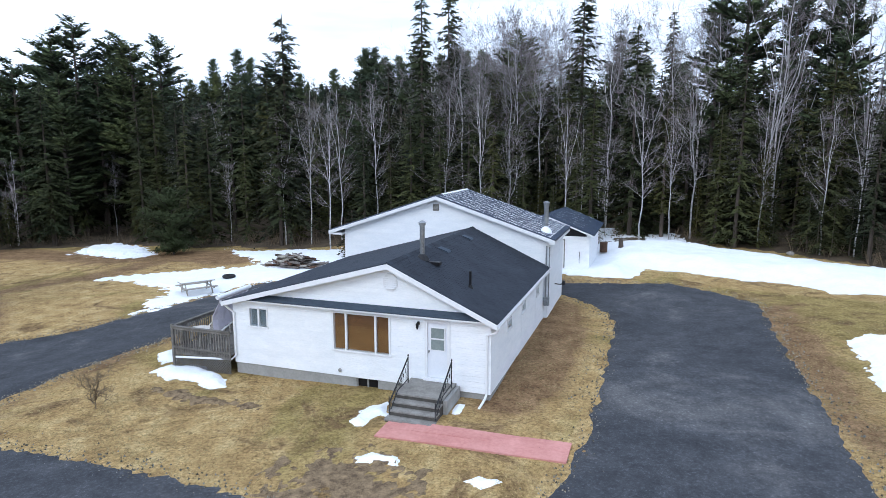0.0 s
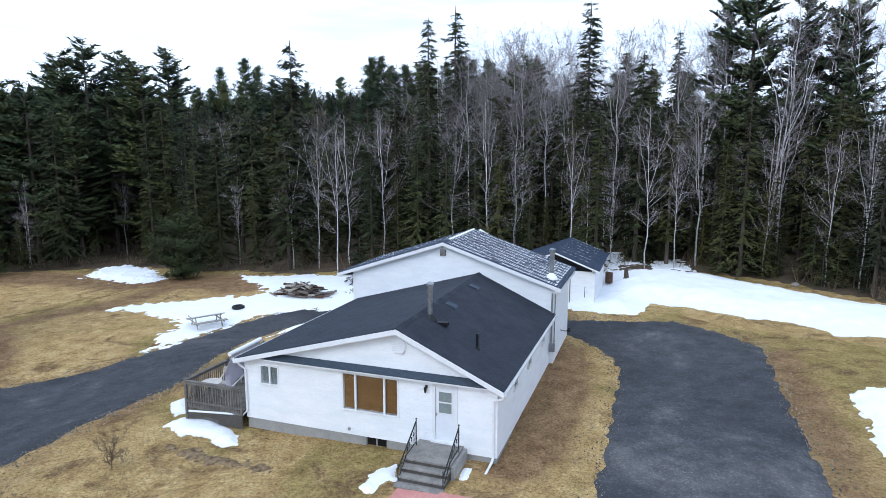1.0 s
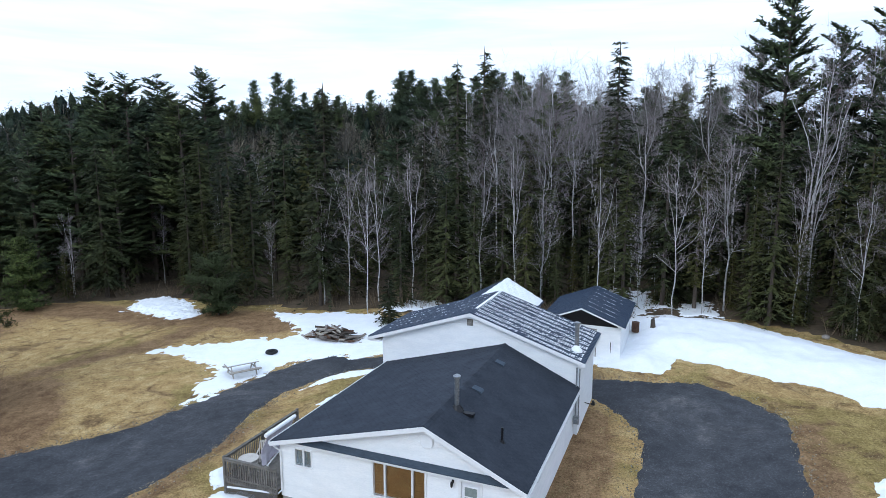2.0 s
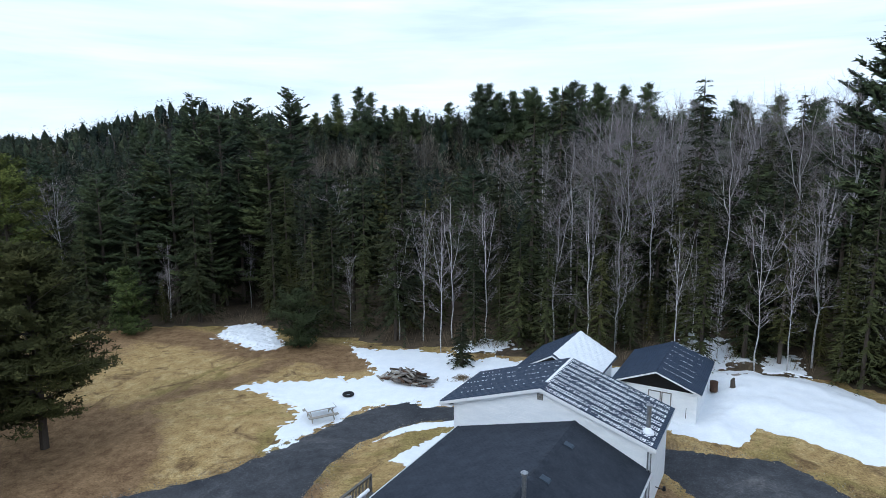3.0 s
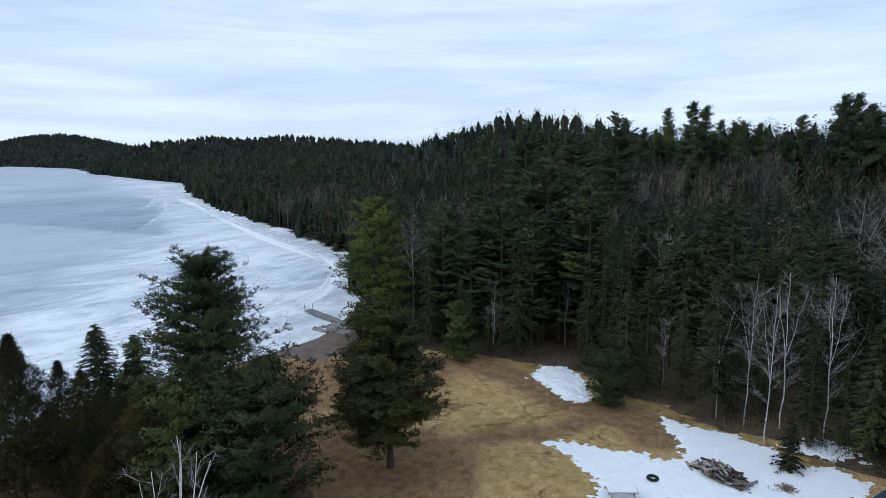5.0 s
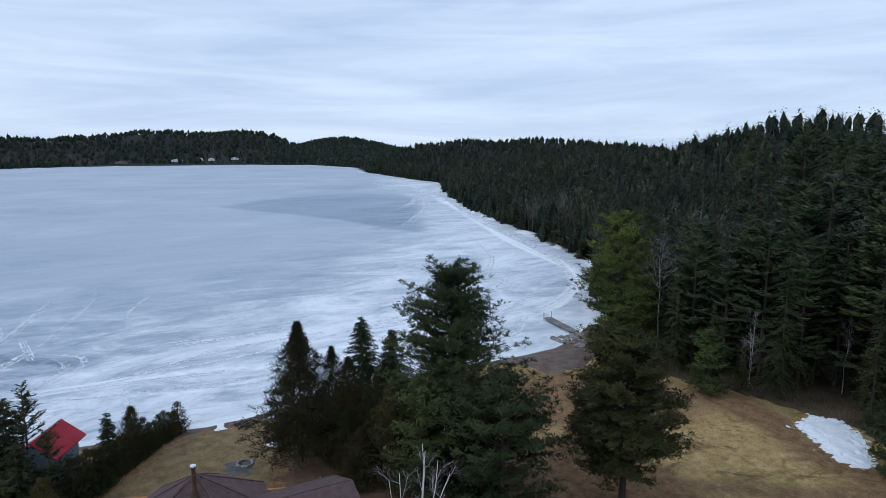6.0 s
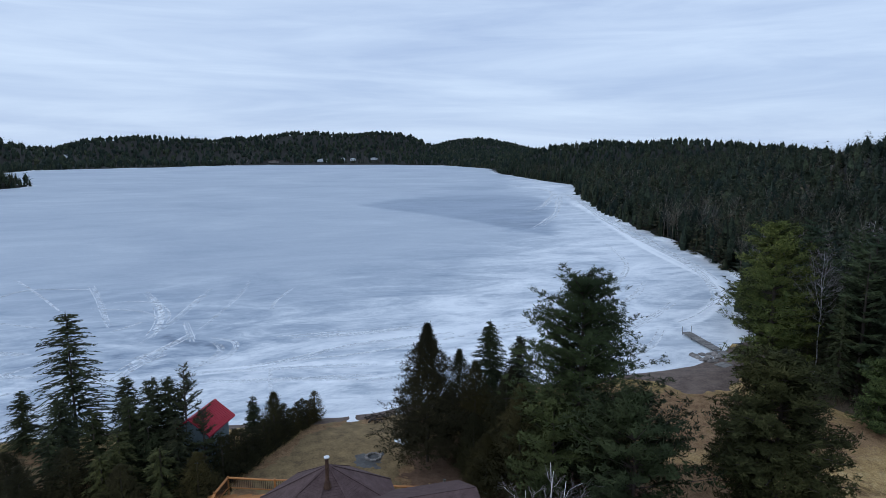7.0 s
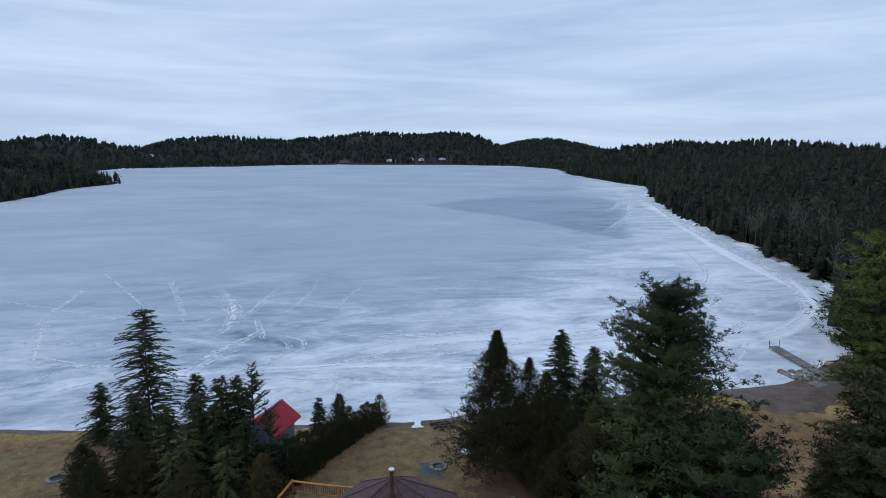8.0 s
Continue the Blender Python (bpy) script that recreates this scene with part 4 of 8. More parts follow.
def clad(parent, axis, face, out, a0, a1, z0, z1, holes, lo=None, hi=None, course=0.2, core=True):
    """A wall with thickness, holes through it and courses of rough siding; axis 'u' or 'v' is the way it runs, out the side that it faces."""
    def box(b, p, q, s, e, d0, d1):
        d0, d1 = sorted((face + out * d0, face + out * d1))
        b.box(p, q, d0, d1, s, e) if axis == "u" else b.box(d0, d1, p, q, s, e)
    if core:
        b = Build()
        for p, q, s, e in holes_apart(a0, a1, z0, z1, holes):
            box(b, p, q, s, e, -0.2, -0.012)
        wall = part("wall", b, M_SIDING, parent)
    else:
        wall = parent
    z = z0
    while z < z1 - 0.02:
        e = min(z + course, z1)
        l, h = (lo(e) if lo else a0), (hi(e) if hi else a1)
        if h - l > 0.1:
            for p, q, s, t in holes_apart(max(l, a0), min(h, a1), z, e, holes):
                cuts = [p]
                while cuts[-1] < q - 0.01:
                    k = cuts[-1] + rnd.uniform(0.22, 0.6)
                    cuts.append(q if q - k < 0.12 else k)
                b = Build()
                for k in cuts:
                    top, low = face + out * rnd.uniform(0.0, 0.007), face + out * rnd.uniform(0.003, 0.012)
                    back = face - out * 0.014
                    ring = [(back, s), (low, s + 0.001), (low, s + 0.02), (top, t - 0.003), (back, t)]
                    b.v += [(k, d, zz) for d, zz in ring] if axis == "u" else [(d, k, zz) for d, zz in ring]
                for k in range(len(cuts) - 1):
                    b.f += [(5 * k + c, 5 * k + (c + 1) % 5, 5 * k + 5 + (c + 1) % 5, 5 * k + 5 + c) for c in range(5)]
                b.f += [(0, 1, 2, 3, 4), tuple(5 * (len(cuts) - 1) + c for c in (4, 3, 2, 1, 0))]
                part("siding_course", b, M_SIDING, wall)
        z = e
    return wall


def window(parent, axis, face, out, a0, a1, z0, z1, splits, behind, trim=0.07, rails=()):
    """A window set in its hole: trim, sill, mullions, one pane for each light, and what hangs behind it."""
    def box(b, p, q, s, e, d0, d1):
        d0, d1 = sorted((face + out * d0, face + out * d1))
        b.box(p, q, d0, d1, s, e) if axis == "u" else b.box(d0, d1, p, q, s, e)
    b = Build()
    for p, q, s, e in ((a0 - trim, a1 + trim, z1, z1 + trim), (a0 - trim, a0, z0, z1), (a1, a1 + trim, z0, z1)):
        box(b, p, q, s, e, -0.06, 0.045)
    w = part("window", b, M_WHITE, parent, "white-framed window")
    b = Build()
    box(b, a0 - trim - 0.02, a1 + trim + 0.02, z0 - 0.06, z0, -0.06, 0.07)
    part("sill", b, M_WHITE, w)
    edges = [a0, *splits, a1]
    for k in splits:
        b = Build()
        box(b, k - 0.035, k + 0.035, z0, z1, -0.06, 0.03)
        part("mullion", b, M_WHITE, w)
    for k in rails:
        b = Build()
        box(b, a0, a1, k - 0.025, k + 0.025, -0.055, 0.02)
        part("meeting_rail", b, M_WHITE, w)
    for p, q in zip(edges, edges[1:]):
        b = Build()
        box(b, p + 0.035, q - 0.035, z0 + 0.002, z1 - 0.002, -0.055, -0.045)
        o = part("pane", b, M_GLASS, w, "reflecting glass pane")
        o.visible_shadow = False
    b = Build()
    box(b, a0 - 0.02, a1 + 0.02, z0 - 0.02, z1 + 0.02, -0.13, -0.10)
    part("blind", b, behind, w)
    return w


def shingled(parent, ridge, eave, v0, v1, material, pitch=0.145, tab=0.33):
    """A roof slope: a deck, and courses of lapped shingles on it. ridge and eave: u, z of the upper edge."""
    (ur, zr), (ue, ze) = ridge, eave
    deck = Build().slab([(ur, v0, zr), (ue, v0, ze), (ue, v1, ze), (ur, v1, zr)], 0.14) if ue > ur else Build().slab([(ue, v0, ze), (ur, v0, zr), (ur, v1, zr), (ue, v1, ze)], 0.14)
    roof = part("roof", deck, material, parent, "dark grey asphalt shingle roof slope")
    length = math.hypot(ue - ur, ze - zr)
    du, dz = (ue - ur) / length, (ze - zr) / length
    nu, nz = (-dz, du) if du > 0 else (dz, -du)
    b = Build()
    s = 0.0
    row = 0
    while s < length:
        e = min(s + pitch, length + 0.03)
        v = v0 - tab * (row % 2) * 0.5
        while v < v1:
            p, q = max(v, v0), min(v + tab - 0.008, v1)
            if q > p:
                h = 0.009 + rnd.uniform(0, 0.005)
                w = [(ur + du * k + nu * g, zr + dz * k + nz * g) for k, g in ((s, 0.004), (e, h), (e, 0.0))]
                b.add([(u, y, z) for y in (p, q) for u, z in w], [(0, 1, 4, 3), (1, 2, 5, 4), (0, 2, 1), (3, 4, 5)])
            v += tab
        s += pitch
        row += 1
    o = part("shingles", b, material, roof)
    tagged(o, kind="stuff")
    return roof


house = based("house", "single-storey white bungalow with dark shingled roof", "house", (-10.4, 25, 0.7), PLAN)
UL, UR, VF, VB = -15.75, -5.12, 19.98, 30.5
RIDGE, EAVE_L, EAVE_R = (-8.87, 5.72), (-16.0, 3.79), (-4.84, 3.86)
left_u = lambda z: max(UL, RIDGE[0] - (RIDGE[1] - 0.16 - z) * (RIDGE[0] - EAVE_L[0]) / (RIDGE[1] - EAVE_L[1]))
right_u = lambda z: min(UR, RIDGE[0] + (RIDGE[1] - 0.16 - z) * (EAVE_R[0] - RIDGE[0]) / (RIDGE[1] - EAVE_R[1]))
# foundation
for name, f in (("foundation", (UL + 0.03, UR - 0.03, VF + 0.05, VF + 0.3)),):
    b = Build()
    for p, q, s, e in holes_apart(UL + 0.03, UR - 0.03, 0.1, 1.22, [(-10.34, -9.44, 0.78, 1.2)]):
        b.box(p, q, VF + 0.05, VF + 0.3, s, e)
    b.box(UL + 0.03, UL + 0.25, VF + 0.3, VB, 0.1, 1.22).box(UR - 0.25, UR - 0.03, VF + 0.3, VB, 0.1, 1.22)
    part(name, b, M_FOUND, house, "grey concrete foundation")
FRONT_HOLES = [(-11.22, -8.96, 2.24, 3.65), (-14.94, -14.17, 2.79, 3.5), (-7.45, -6.7, 1.56, 3.62)]
clad(house, "u", VF, -1, UL, UR, 1.2, 3.7, FRONT_HOLES)
b = Build().prism([(UL, 3.7), (UL, 3.76), (RIDGE[0], RIDGE[1] - 0.14), (UR, 3.9), (UR, 3.7)], VF + 0.012, VF + 0.2)
gable = part("gable", b, M_SIDING, house)
clad(gable, "u", VF, -1, UL, UR, 3.7, 5.6, [], left_u, right_u, core=False)
clad(house, "v", UR, 1, VF, VB, 1.2, 3.75, [(22.45, 23.05, 2.85, 3.5), (25.1, 25.75, 2.85, 3.5), (28.35, 28.95, 2.85, 3.5)])
clad(house, "v", UL, -1, VF, VB, 1.2, 3.72, [(21.2, 22.1, 1.56, 3.6), (25.0, 26.2, 2.4, 3.5)])
window(house, "u", VF, -1, -11.22, -8.96, 2.24, 3.65, (-10.71, -9.5), M_BROWN)
window(house, "u", VF, -1, -14.94, -14.17, 2.79, 3.5, (-14.55,), M_CURTAIN, 0.05)
for v0, v1 in ((22.45, 23.05), (25.1, 25.75), (28.35, 28.95)):
    window(house, "v", UR, 1, v0, v1, 2.85, 3.5, (), M_CURTAIN, 0.05, rails=(3.18,))
window(house, "v", UL, -1, 25.0, 26.2, 2.4, 3.5, (25.6,), M_CURTAIN, 0.05)
b = Build().box(UL - 0.01, UL + 0.05, 21.2, 22.1, 1.56, 3.6)
part("patio_door", b, M_CURTAIN, house, "glazed side door to the deck")
# basement window
b = Build().box(-10.34, -9.44, VF + 0.16, VF + 0.2, 0.78, 1.2)
bw = part("basement_window", b, M_DARK, house, "dark basement window")
for p, q, s, e in ((-10.34, -10.30, 0.78, 1.2), (-9.48, -9.44, 0.78, 1.2), (-9.92, -9.87, 0.78, 1.2), (-10.34, -9.44, 0.75, 0.79)):
    part("frame_bar", Build().box(p, q, VF + 0.1, VF + 0.16, s, e), M_FOUND, bw)
# front door
b = Build().box(-7.45, -6.7, VF + 0.02, VF + 0.07, 1.58, 3.6)
door = part("front_door", b, M_DOOR, house, "white storm door with a two-light window")
b = Build().box(-7.55, -7.45, VF - 0.05, VF + 0.06, 1.52, 3.7).box(-6.7, -6.6, VF - 0.05, VF + 0.06, 1.52, 3.7).box(-7.45, -6.7, VF - 0.05, VF + 0.06, 3.62, 3.72)
part("door_frame", b, M_WHITE, door)
part("threshold", Build().box(-7.6, -6.55, VF - 0.12, VF + 0.06, 1.48, 1.55), M_WHITE, door)
for s, e in ((2.62, 3.0), (3.05, 3.42)):
    o = part("pane", Build().box(-7.32, -6.83, VF + 0.008, VF + 0.016, s, e), M_DOORLIGHT, door, "curtained door light")
    part("bead", Build().box(-7.36, -7.32, VF - 0.005, VF + 0.02, s - 0.03, e + 0.03).box(-6.83, -6.79, VF - 0.005, VF + 0.02, s - 0.03, e + 0.03).box(-7.32, -6.83, VF - 0.005, VF + 0.02, e, e + 0.03).box(-7.32, -6.83, VF - 0.005, VF + 0.02, s - 0.03, s), M_WHITE, o)
part("door_handle", Build().box(-7.415, -7.385, VF - 0.03, VF + 0.02, 2.5, 2.6).tube([(-7.4, VF - 0.04, 2.5), (-7.4, VF - 0.04, 2.58)], [0.012, 0.012], 6), M_STEEL, door, "small steel door handle")
# roof
shingled(house, RIDGE, EAVE_L, 19.66, VB - 0.02, M_SHINGLE)
shingled(house, RIDGE, EAVE_R, 19.66, VB - 0.02, M_SHINGLE)
for k in range(33):
    v = 19.66 + k * 0.33
    part("ridge_cap", Build().prism([(RIDGE[0] - 0.16, RIDGE[1] - 0.02), (RIDGE[0], RIDGE[1] + 0.035 + 0.004 * (k % 3)), (RIDGE[0] + 0.16, RIDGE[1] - 0.05), (RIDGE[0], RIDGE[1] + 0.01)], v, min(v + 0.325, VB - 0.02)), M_SHINGLE, house)
for (u, z) in (EAVE_L, EAVE_R):
    s = 1 if u > RIDGE[0] else -1
    part("rake_board", Build().prism([(RIDGE[0], RIDGE[1] - 0.03), (u + 0.02 * s, z - 0.03), (u + 0.02 * s, z - 0.21), (RIDGE[0], RIDGE[1] - 0.22)], 19.62, 19.66), M_WHITE, house, "white rake board")
    part("soffit", Build().prism([(RIDGE[0], RIDGE[1] - 0.15), (u, z - 0.15), (u, z - 0.18), (RIDGE[0], RIDGE[1] - 0.18)], 19.66, VF - 0.02), M_WHITE, house)
    g = Build()
    prof = [(0.0, 0.0), (0.0, -0.12), (0.03, -0.13), (0.09, -0.12), (0.12, 0.0), (0.105, 0.0), (0.08, -0.105), (0.015, -0.105), (0.015, 0.0)]
    g.prism([(u + s * (p - 0.0), z - 0.03 + q) for p, q in prof], 19.66, VB - 0.1)
    gut = part("gutter", g, M_WHITE, house, "white eaves gutter")
    w = UR + 0.03 if s > 0 else UL - 0.03
    part("eaves_soffit", Build().box(min(u, w), max(u, w), 19.7, VB, z - 0.19, z - 0.16), M_WHITE, house)
    d = Build()
    if s > 0:
        d.tube([(u + 0.06, 19.72, z - 0.15), (u - 0.05, 19.82, z - 0.35), (UR - 0.12, VF - 0.06, z - 0.5), (UR - 0.12, VF - 0.06, 1.25), (UR - 0.14, VF - 0.2, 1.12), (UR - 0.22, VF - 0.75, 0.93)], [0.045] * 6, 8)
    else:
        d.tube([(u - 0.06, 19.8, z - 0.15), (u + 0.15, 19.84, z - 0.35), (UL + 0.08, VF - 0.07, z - 0.5), (UL + 0.08, VF - 0.07, 1.50), (UL - 0.05, VF - 0.18, 1.35), (-18.3, 19.5, 1.27)], [0.045] * 6, 8)
    part("downspout", d, M_WHITE, house, "white downspout")
part("pent_roof", Build().slab([(-14.95, 19.70, 3.90), (-5.12, 19.70, 3.90), (-5.5, 19.97, 4.08), (-14.3, 19.97, 4.08)], 0.035), M_PENT, house, "grey shingled skirt roof across the front")
part("pent_fascia", Build().box(-14.95, -5.12, 19.71, 19.74, 3.82, 3.865).box(-14.9, -5.15, 19.74, 19.97, 3.82, 3.84), M_WHITE, house)
# octagonal gable vent
b = Build()
ring = [(-8.87 + 0.3 * math.cos(a), 4.97 + 0.34 * math.sin(a)) for a in [math.pi / 8 + k * math.pi / 4 for k in range(8)]]
vent = part("gable_vent", b.prism(ring, VF - 0.035, VF + 0.01), M_WHITE, house, "white octagonal louvred gable vent")
for k in range(7):
    z = 4.74 + k * 0.075
    w = 0.25 - 0.1 * max(0, abs(z - 4.97) - 0.14) / 0.14
    part("louvre", Build().slab([(-8.87 - w, VF - 0.075, z), (-8.87 + w, VF - 0.075, z), (-8.87 + w, VF - 0.03, z + 0.055), (-8.87 - w, VF - 0.03, z + 0.055)], 0.01), M_WHITE, vent)
# wall lamp
lamp = part("wall_lamp", Build().box(-7.83, -7.75, VF - 0.04, VF, 3.5, 3.62).tube([(-7.79, VF - 0.02, 3.56), (-7.79, VF - 0.14, 3.62), (-7.79, VF - 0.15, 3.56)], [0.012] * 3, 6), M_DARK, house, "black coach lamp")
part("lantern", Build().tube([(-7.79, VF - 0.15, 3.36), (-7.79, VF - 0.15, 3.42), (-7.79, VF - 0.15, 3.55), (-7.79, VF - 0.15, 3.6)], [0.025, 0.045, 0.065, 0.02], 6), M_DARK, lamp)
part("outlet_box", Build().tube([(-11.0, VF + 0.01, 1.42), (-11.0, VF - 0.07, 1.42)], [0.07, 0.06], 8), M_FOUND, house, "grey outside tap box")


def roof_z(u):
    return RIDGE[1] + (u - RIDGE[0]) * ((EAVE_R[1] - RIDGE[1]) / (EAVE_R[0] - RIDGE[0]) if u > RIDGE[0] else (EAVE_L[1] - RIDGE[1]) / (EAVE_L[0] - RIDGE[0]))


# flue, roof vents and plumbing stack
fu, fv = -8.45, 22.1
fz = roof_z(fu)
flue = part("flue", Build().tube([(fu, fv, fz - 0.1), (fu, fv, fz + 1.3)], [0.1, 0.1], 14), M_STEEL, house, "stainless steel stove flue")
part("flashing", Build().tube([(fu, fv, fz - 0.08), (fu, fv, fz + 0.06), (fu, fv, fz + 0.16)], [0.3, 0.2, 0.11], 14), M_DARK, flue)
for z in (fz + 0.75, fz + 1.05):
    part("joint_band", Build().tube([(fu, fv, z), (fu, fv, z + 0.03)], [0.108, 0.108], 14), M_STEEL, flue)
part("rain_cap", Build().tube([(fu, fv, fz + 1.28), (fu, fv, fz + 1.38), (fu, fv, fz + 1.381), (fu, fv, fz + 1.46)], [0.14, 0.14, 0.17, 0.05], 14), M_STEEL, flue)
part("brace_plate", Build().box(fu + 0.05, fu + 0.75, fv - 0.12, fv + 0.12, fz - 0.25, fz - 0.12), M_DARK, flue)
for u, v in ((-8.35, 24.4), (-8.42, 28.0)):
    z = roof_z(u)
    rv = part("roof_vent", Build().prism([(u - 0.22, z - 0.02 + 0.10), (u - 0.2, z + 0.13), (u + 0.2, z - 0.0), (u + 0.26, z - 0.07), (u + 0.2, z - 0.12)], v - 0.2, v + 0.2), M_PENT, house, "low dark grey roof vent")
    part("vent_skirt", Build().slab([(u - 0.3, v - 0.28, z + 0.16), (u + 0.3, v - 0.28, z - 0.11), (u + 0.3, v + 0.28, z - 0.11), (u - 0.3, v + 0.28, z + 0.16)], 0.01), M_SHINGLE, rv)
pu, pv = -6.4, 21.75
part("plumbing_stack", Build().tube([(pu, pv, roof_z(pu) - 0.05), (pu, pv, roof_z(pu) + 0.62)], [0.05, 0.05], 10).tube([(pu, pv, roof_z(pu) - 0.08), (pu, pv, roof_z(pu) + 0.1)], [0.14, 0.06], 10), M_DARK, house, "black plumbing vent stack")

# front steps with iron railings
steps = based("front_steps", "worn grey concrete steps with a landing", "steps", (-7.2, 18.7, 0.5), PLAN)
land_ = part("landing", Build().box(-8.06, -6.38, 18.48, VF - 0.02, 0.5, 1.42), M_STEP, steps)
part("tread", Build().box(-8.08, -6.36, 18.44, VF - 0.02, 1.42, 1.48), M_TREAD, land_)
for k in range(3):
    st = part("step", Build().box(-8.06, -6.38, 18.48 - 0.31 * (k + 1), 18.48 - 0.31 * k, 0.5, 1.25 - 0.18 * k), M_STEP, steps)
    part("tread", Build().box(-8.08, -6.36, 18.44 - 0.31 * (k + 1), 18.48 - 0.31 * k, 1.25 - 0.18 * k, 1.30 - 0.18 * k), M_TREAD, st)
part("side_slab", Build().box(-6.36, -6.22, 18.5, VF - 0.02, 0.5, 1.40), M_FOUND, steps)


def iron_railing(u):
    r = based("railing", "black wrought-iron stair railing with scrolls", "railing", (u, 18.5, 1.0), PLAN, "railings of the front steps")
    nose = lambda v: 1.48 if v > 18.5 else max(0.76, 1.48 - (18.45 - v) / 0.31 * 0.18)
    top = lambda v: 2.42 - max(0, (19.46 - v)) * 0.62
    part("newel", Build().tube([(u, 19.46, 1.46), (u, 19.46, 2.46)], [0.018, 0.018], 6).tube([(u, 19.46, 2.46), (u, 19.46, 2.50), (u, 19.46, 2.54)], [0.012, 0.035, 0.012], 6), M_IRON, r)
    part("newel", Build().tube([(u, 17.78, nose(17.78) - 0.02), (u, 17.78, 1.62)], [0.018, 0.018], 6), M_IRON, r)
    part("handrail", Build().beam((u, 19.46, 2.42), (u, 18.35, top(18.35)), 0.045, 0.025).beam((u, 18.35, top(18.35)), (u, 17.78, 1.40), 0.045, 0.025), M_IRON, r)
    part("bottom_rail", Build().beam((u, 19.46, 1.62), (u, 18.5, 1.56), 0.03, 0.02).beam((u, 18.5, 1.56), (u, 17.78, 1.0), 0.03, 0.02), M_IRON, r)
    for k in range(15):
        v = 19.38 - k * 0.107
        lo = 1.6 if v > 18.5 else 1.56 - (18.5 - v) * 0.78
        hi = top(v) if v > 18.35 else top(18.35) - (18.35 - v) * 0.57
        part("baluster", Build().tube([(u, v, lo), (u, v, hi)], [0.0075, 0.0075], 5), M_IRON, r)
    for k in range(4):
        v = 19.2 - k * 0.19
        z = 2.0 - k * 0.09
        pts = [(u, v + 0.05 * math.cos(a) * (1 - a / 16), z + 0.1 * math.sin(a) * (1 - a / 16)) for a in [i * 0.5 for i in range(22)]]
        part("scroll", Build().tube(pts, [0.008] * len(pts), 4), M_IRON, r)


iron_railing(-8.0)
iron_railing(-6.38)

# pink paved walk
walkway = based("paved_walk", "faded pink concrete paver walk in the lawn", "walkway", (-5, 17, 0.7), PLAN)


def plan_ground(u, v):
    p = PLAN @ Vector((u, v, 0))
    return ground_at(p.x, p.y)


for i in range(12):
    for j in range(2):
        u0, v0 = -7.92 + i * 0.494, 16.42 + j * 0.61
        z = plan_ground(u0 + 0.25, v0 + 0.3)
        t = rnd.uniform(-0.002, 0.002)
        part("paver", Build().slab([(u0 + 0.002, v0 + 0.002, z + 0.05 + t), (u0 + 0.492, v0 + 0.002, z + 0.05 - t), (u0 + 0.492, v0 + 0.608, z + 0.05 + t), (u0 + 0.002, v0 + 0.608, z + 0.05 - t)], 0.07), M_PATH, walkway)
        
# ---- deck on the side of the house ----
deck = based("deck", "weathered grey wooden deck with railings and lattice", "deck", (-17.2, 22, 0.2), PLAN)
DL, DR, D0, D1, DZ = -18.55, UL - 0.03, 19.75, 25.2, 1.52
n = int((DR - DL) / 0.145)
for k in range(n):
    u = DL + k * 0.145
    part("deck_board", Build().box(u, u + 0.138, D0, D1, DZ - 0.035, DZ + rnd.uniform(-0.003, 0.003)), M_OLDWOOD, deck)
part("rim_joist", Build().box(DL, DR, D0 - 0.04, D0, DZ - 0.2, DZ).box(DL - 0.04, DL, D0 - 0.04, D1, DZ - 0.2, DZ), M_OLDWOOD, deck)
for a, b2 in (((DL, D0 - 0.06), (DR, D0 - 0.06)), ((DL - 0.06, D0), (DL - 0.06, D1))):
    dx, dy = b2[0] - a[0], b2[1] - a[1]
    ln = math.hypot(dx, dy)
    for z in (DZ + 0.1, DZ + 0.9):
        part("rail", Build().beam((*a, z), (*b2, z), 0.05, 0.09), M_OLDWOOD, deck)
    part("cap_rail", Build().beam((*a, DZ + 0.98), (*b2, DZ + 0.98), 0.15, 0.04), M_OLDWOOD, deck)
    m = int(ln / 0.125)
    for k in range(m + 1):
        u, v = a[0] + dx * k / m, a[1] + dy * k / m
        part("baluster", Build().box(u - 0.02, u + 0.02, v - 0.02, v + 0.02, DZ - 0.1, DZ + 0.95), M_OLDWOOD, deck)
for u, v in ((DL - 0.04, D0 - 0.04), (DL - 0.04, 22.4), (DL - 0.04, D1)):
    part("post", Build().box(u - 0.05, u + 0.05, v - 0.05, v + 0.05, plan_ground(u, v) - 0.2, DZ + 1.06), M_OLDWOOD, deck)
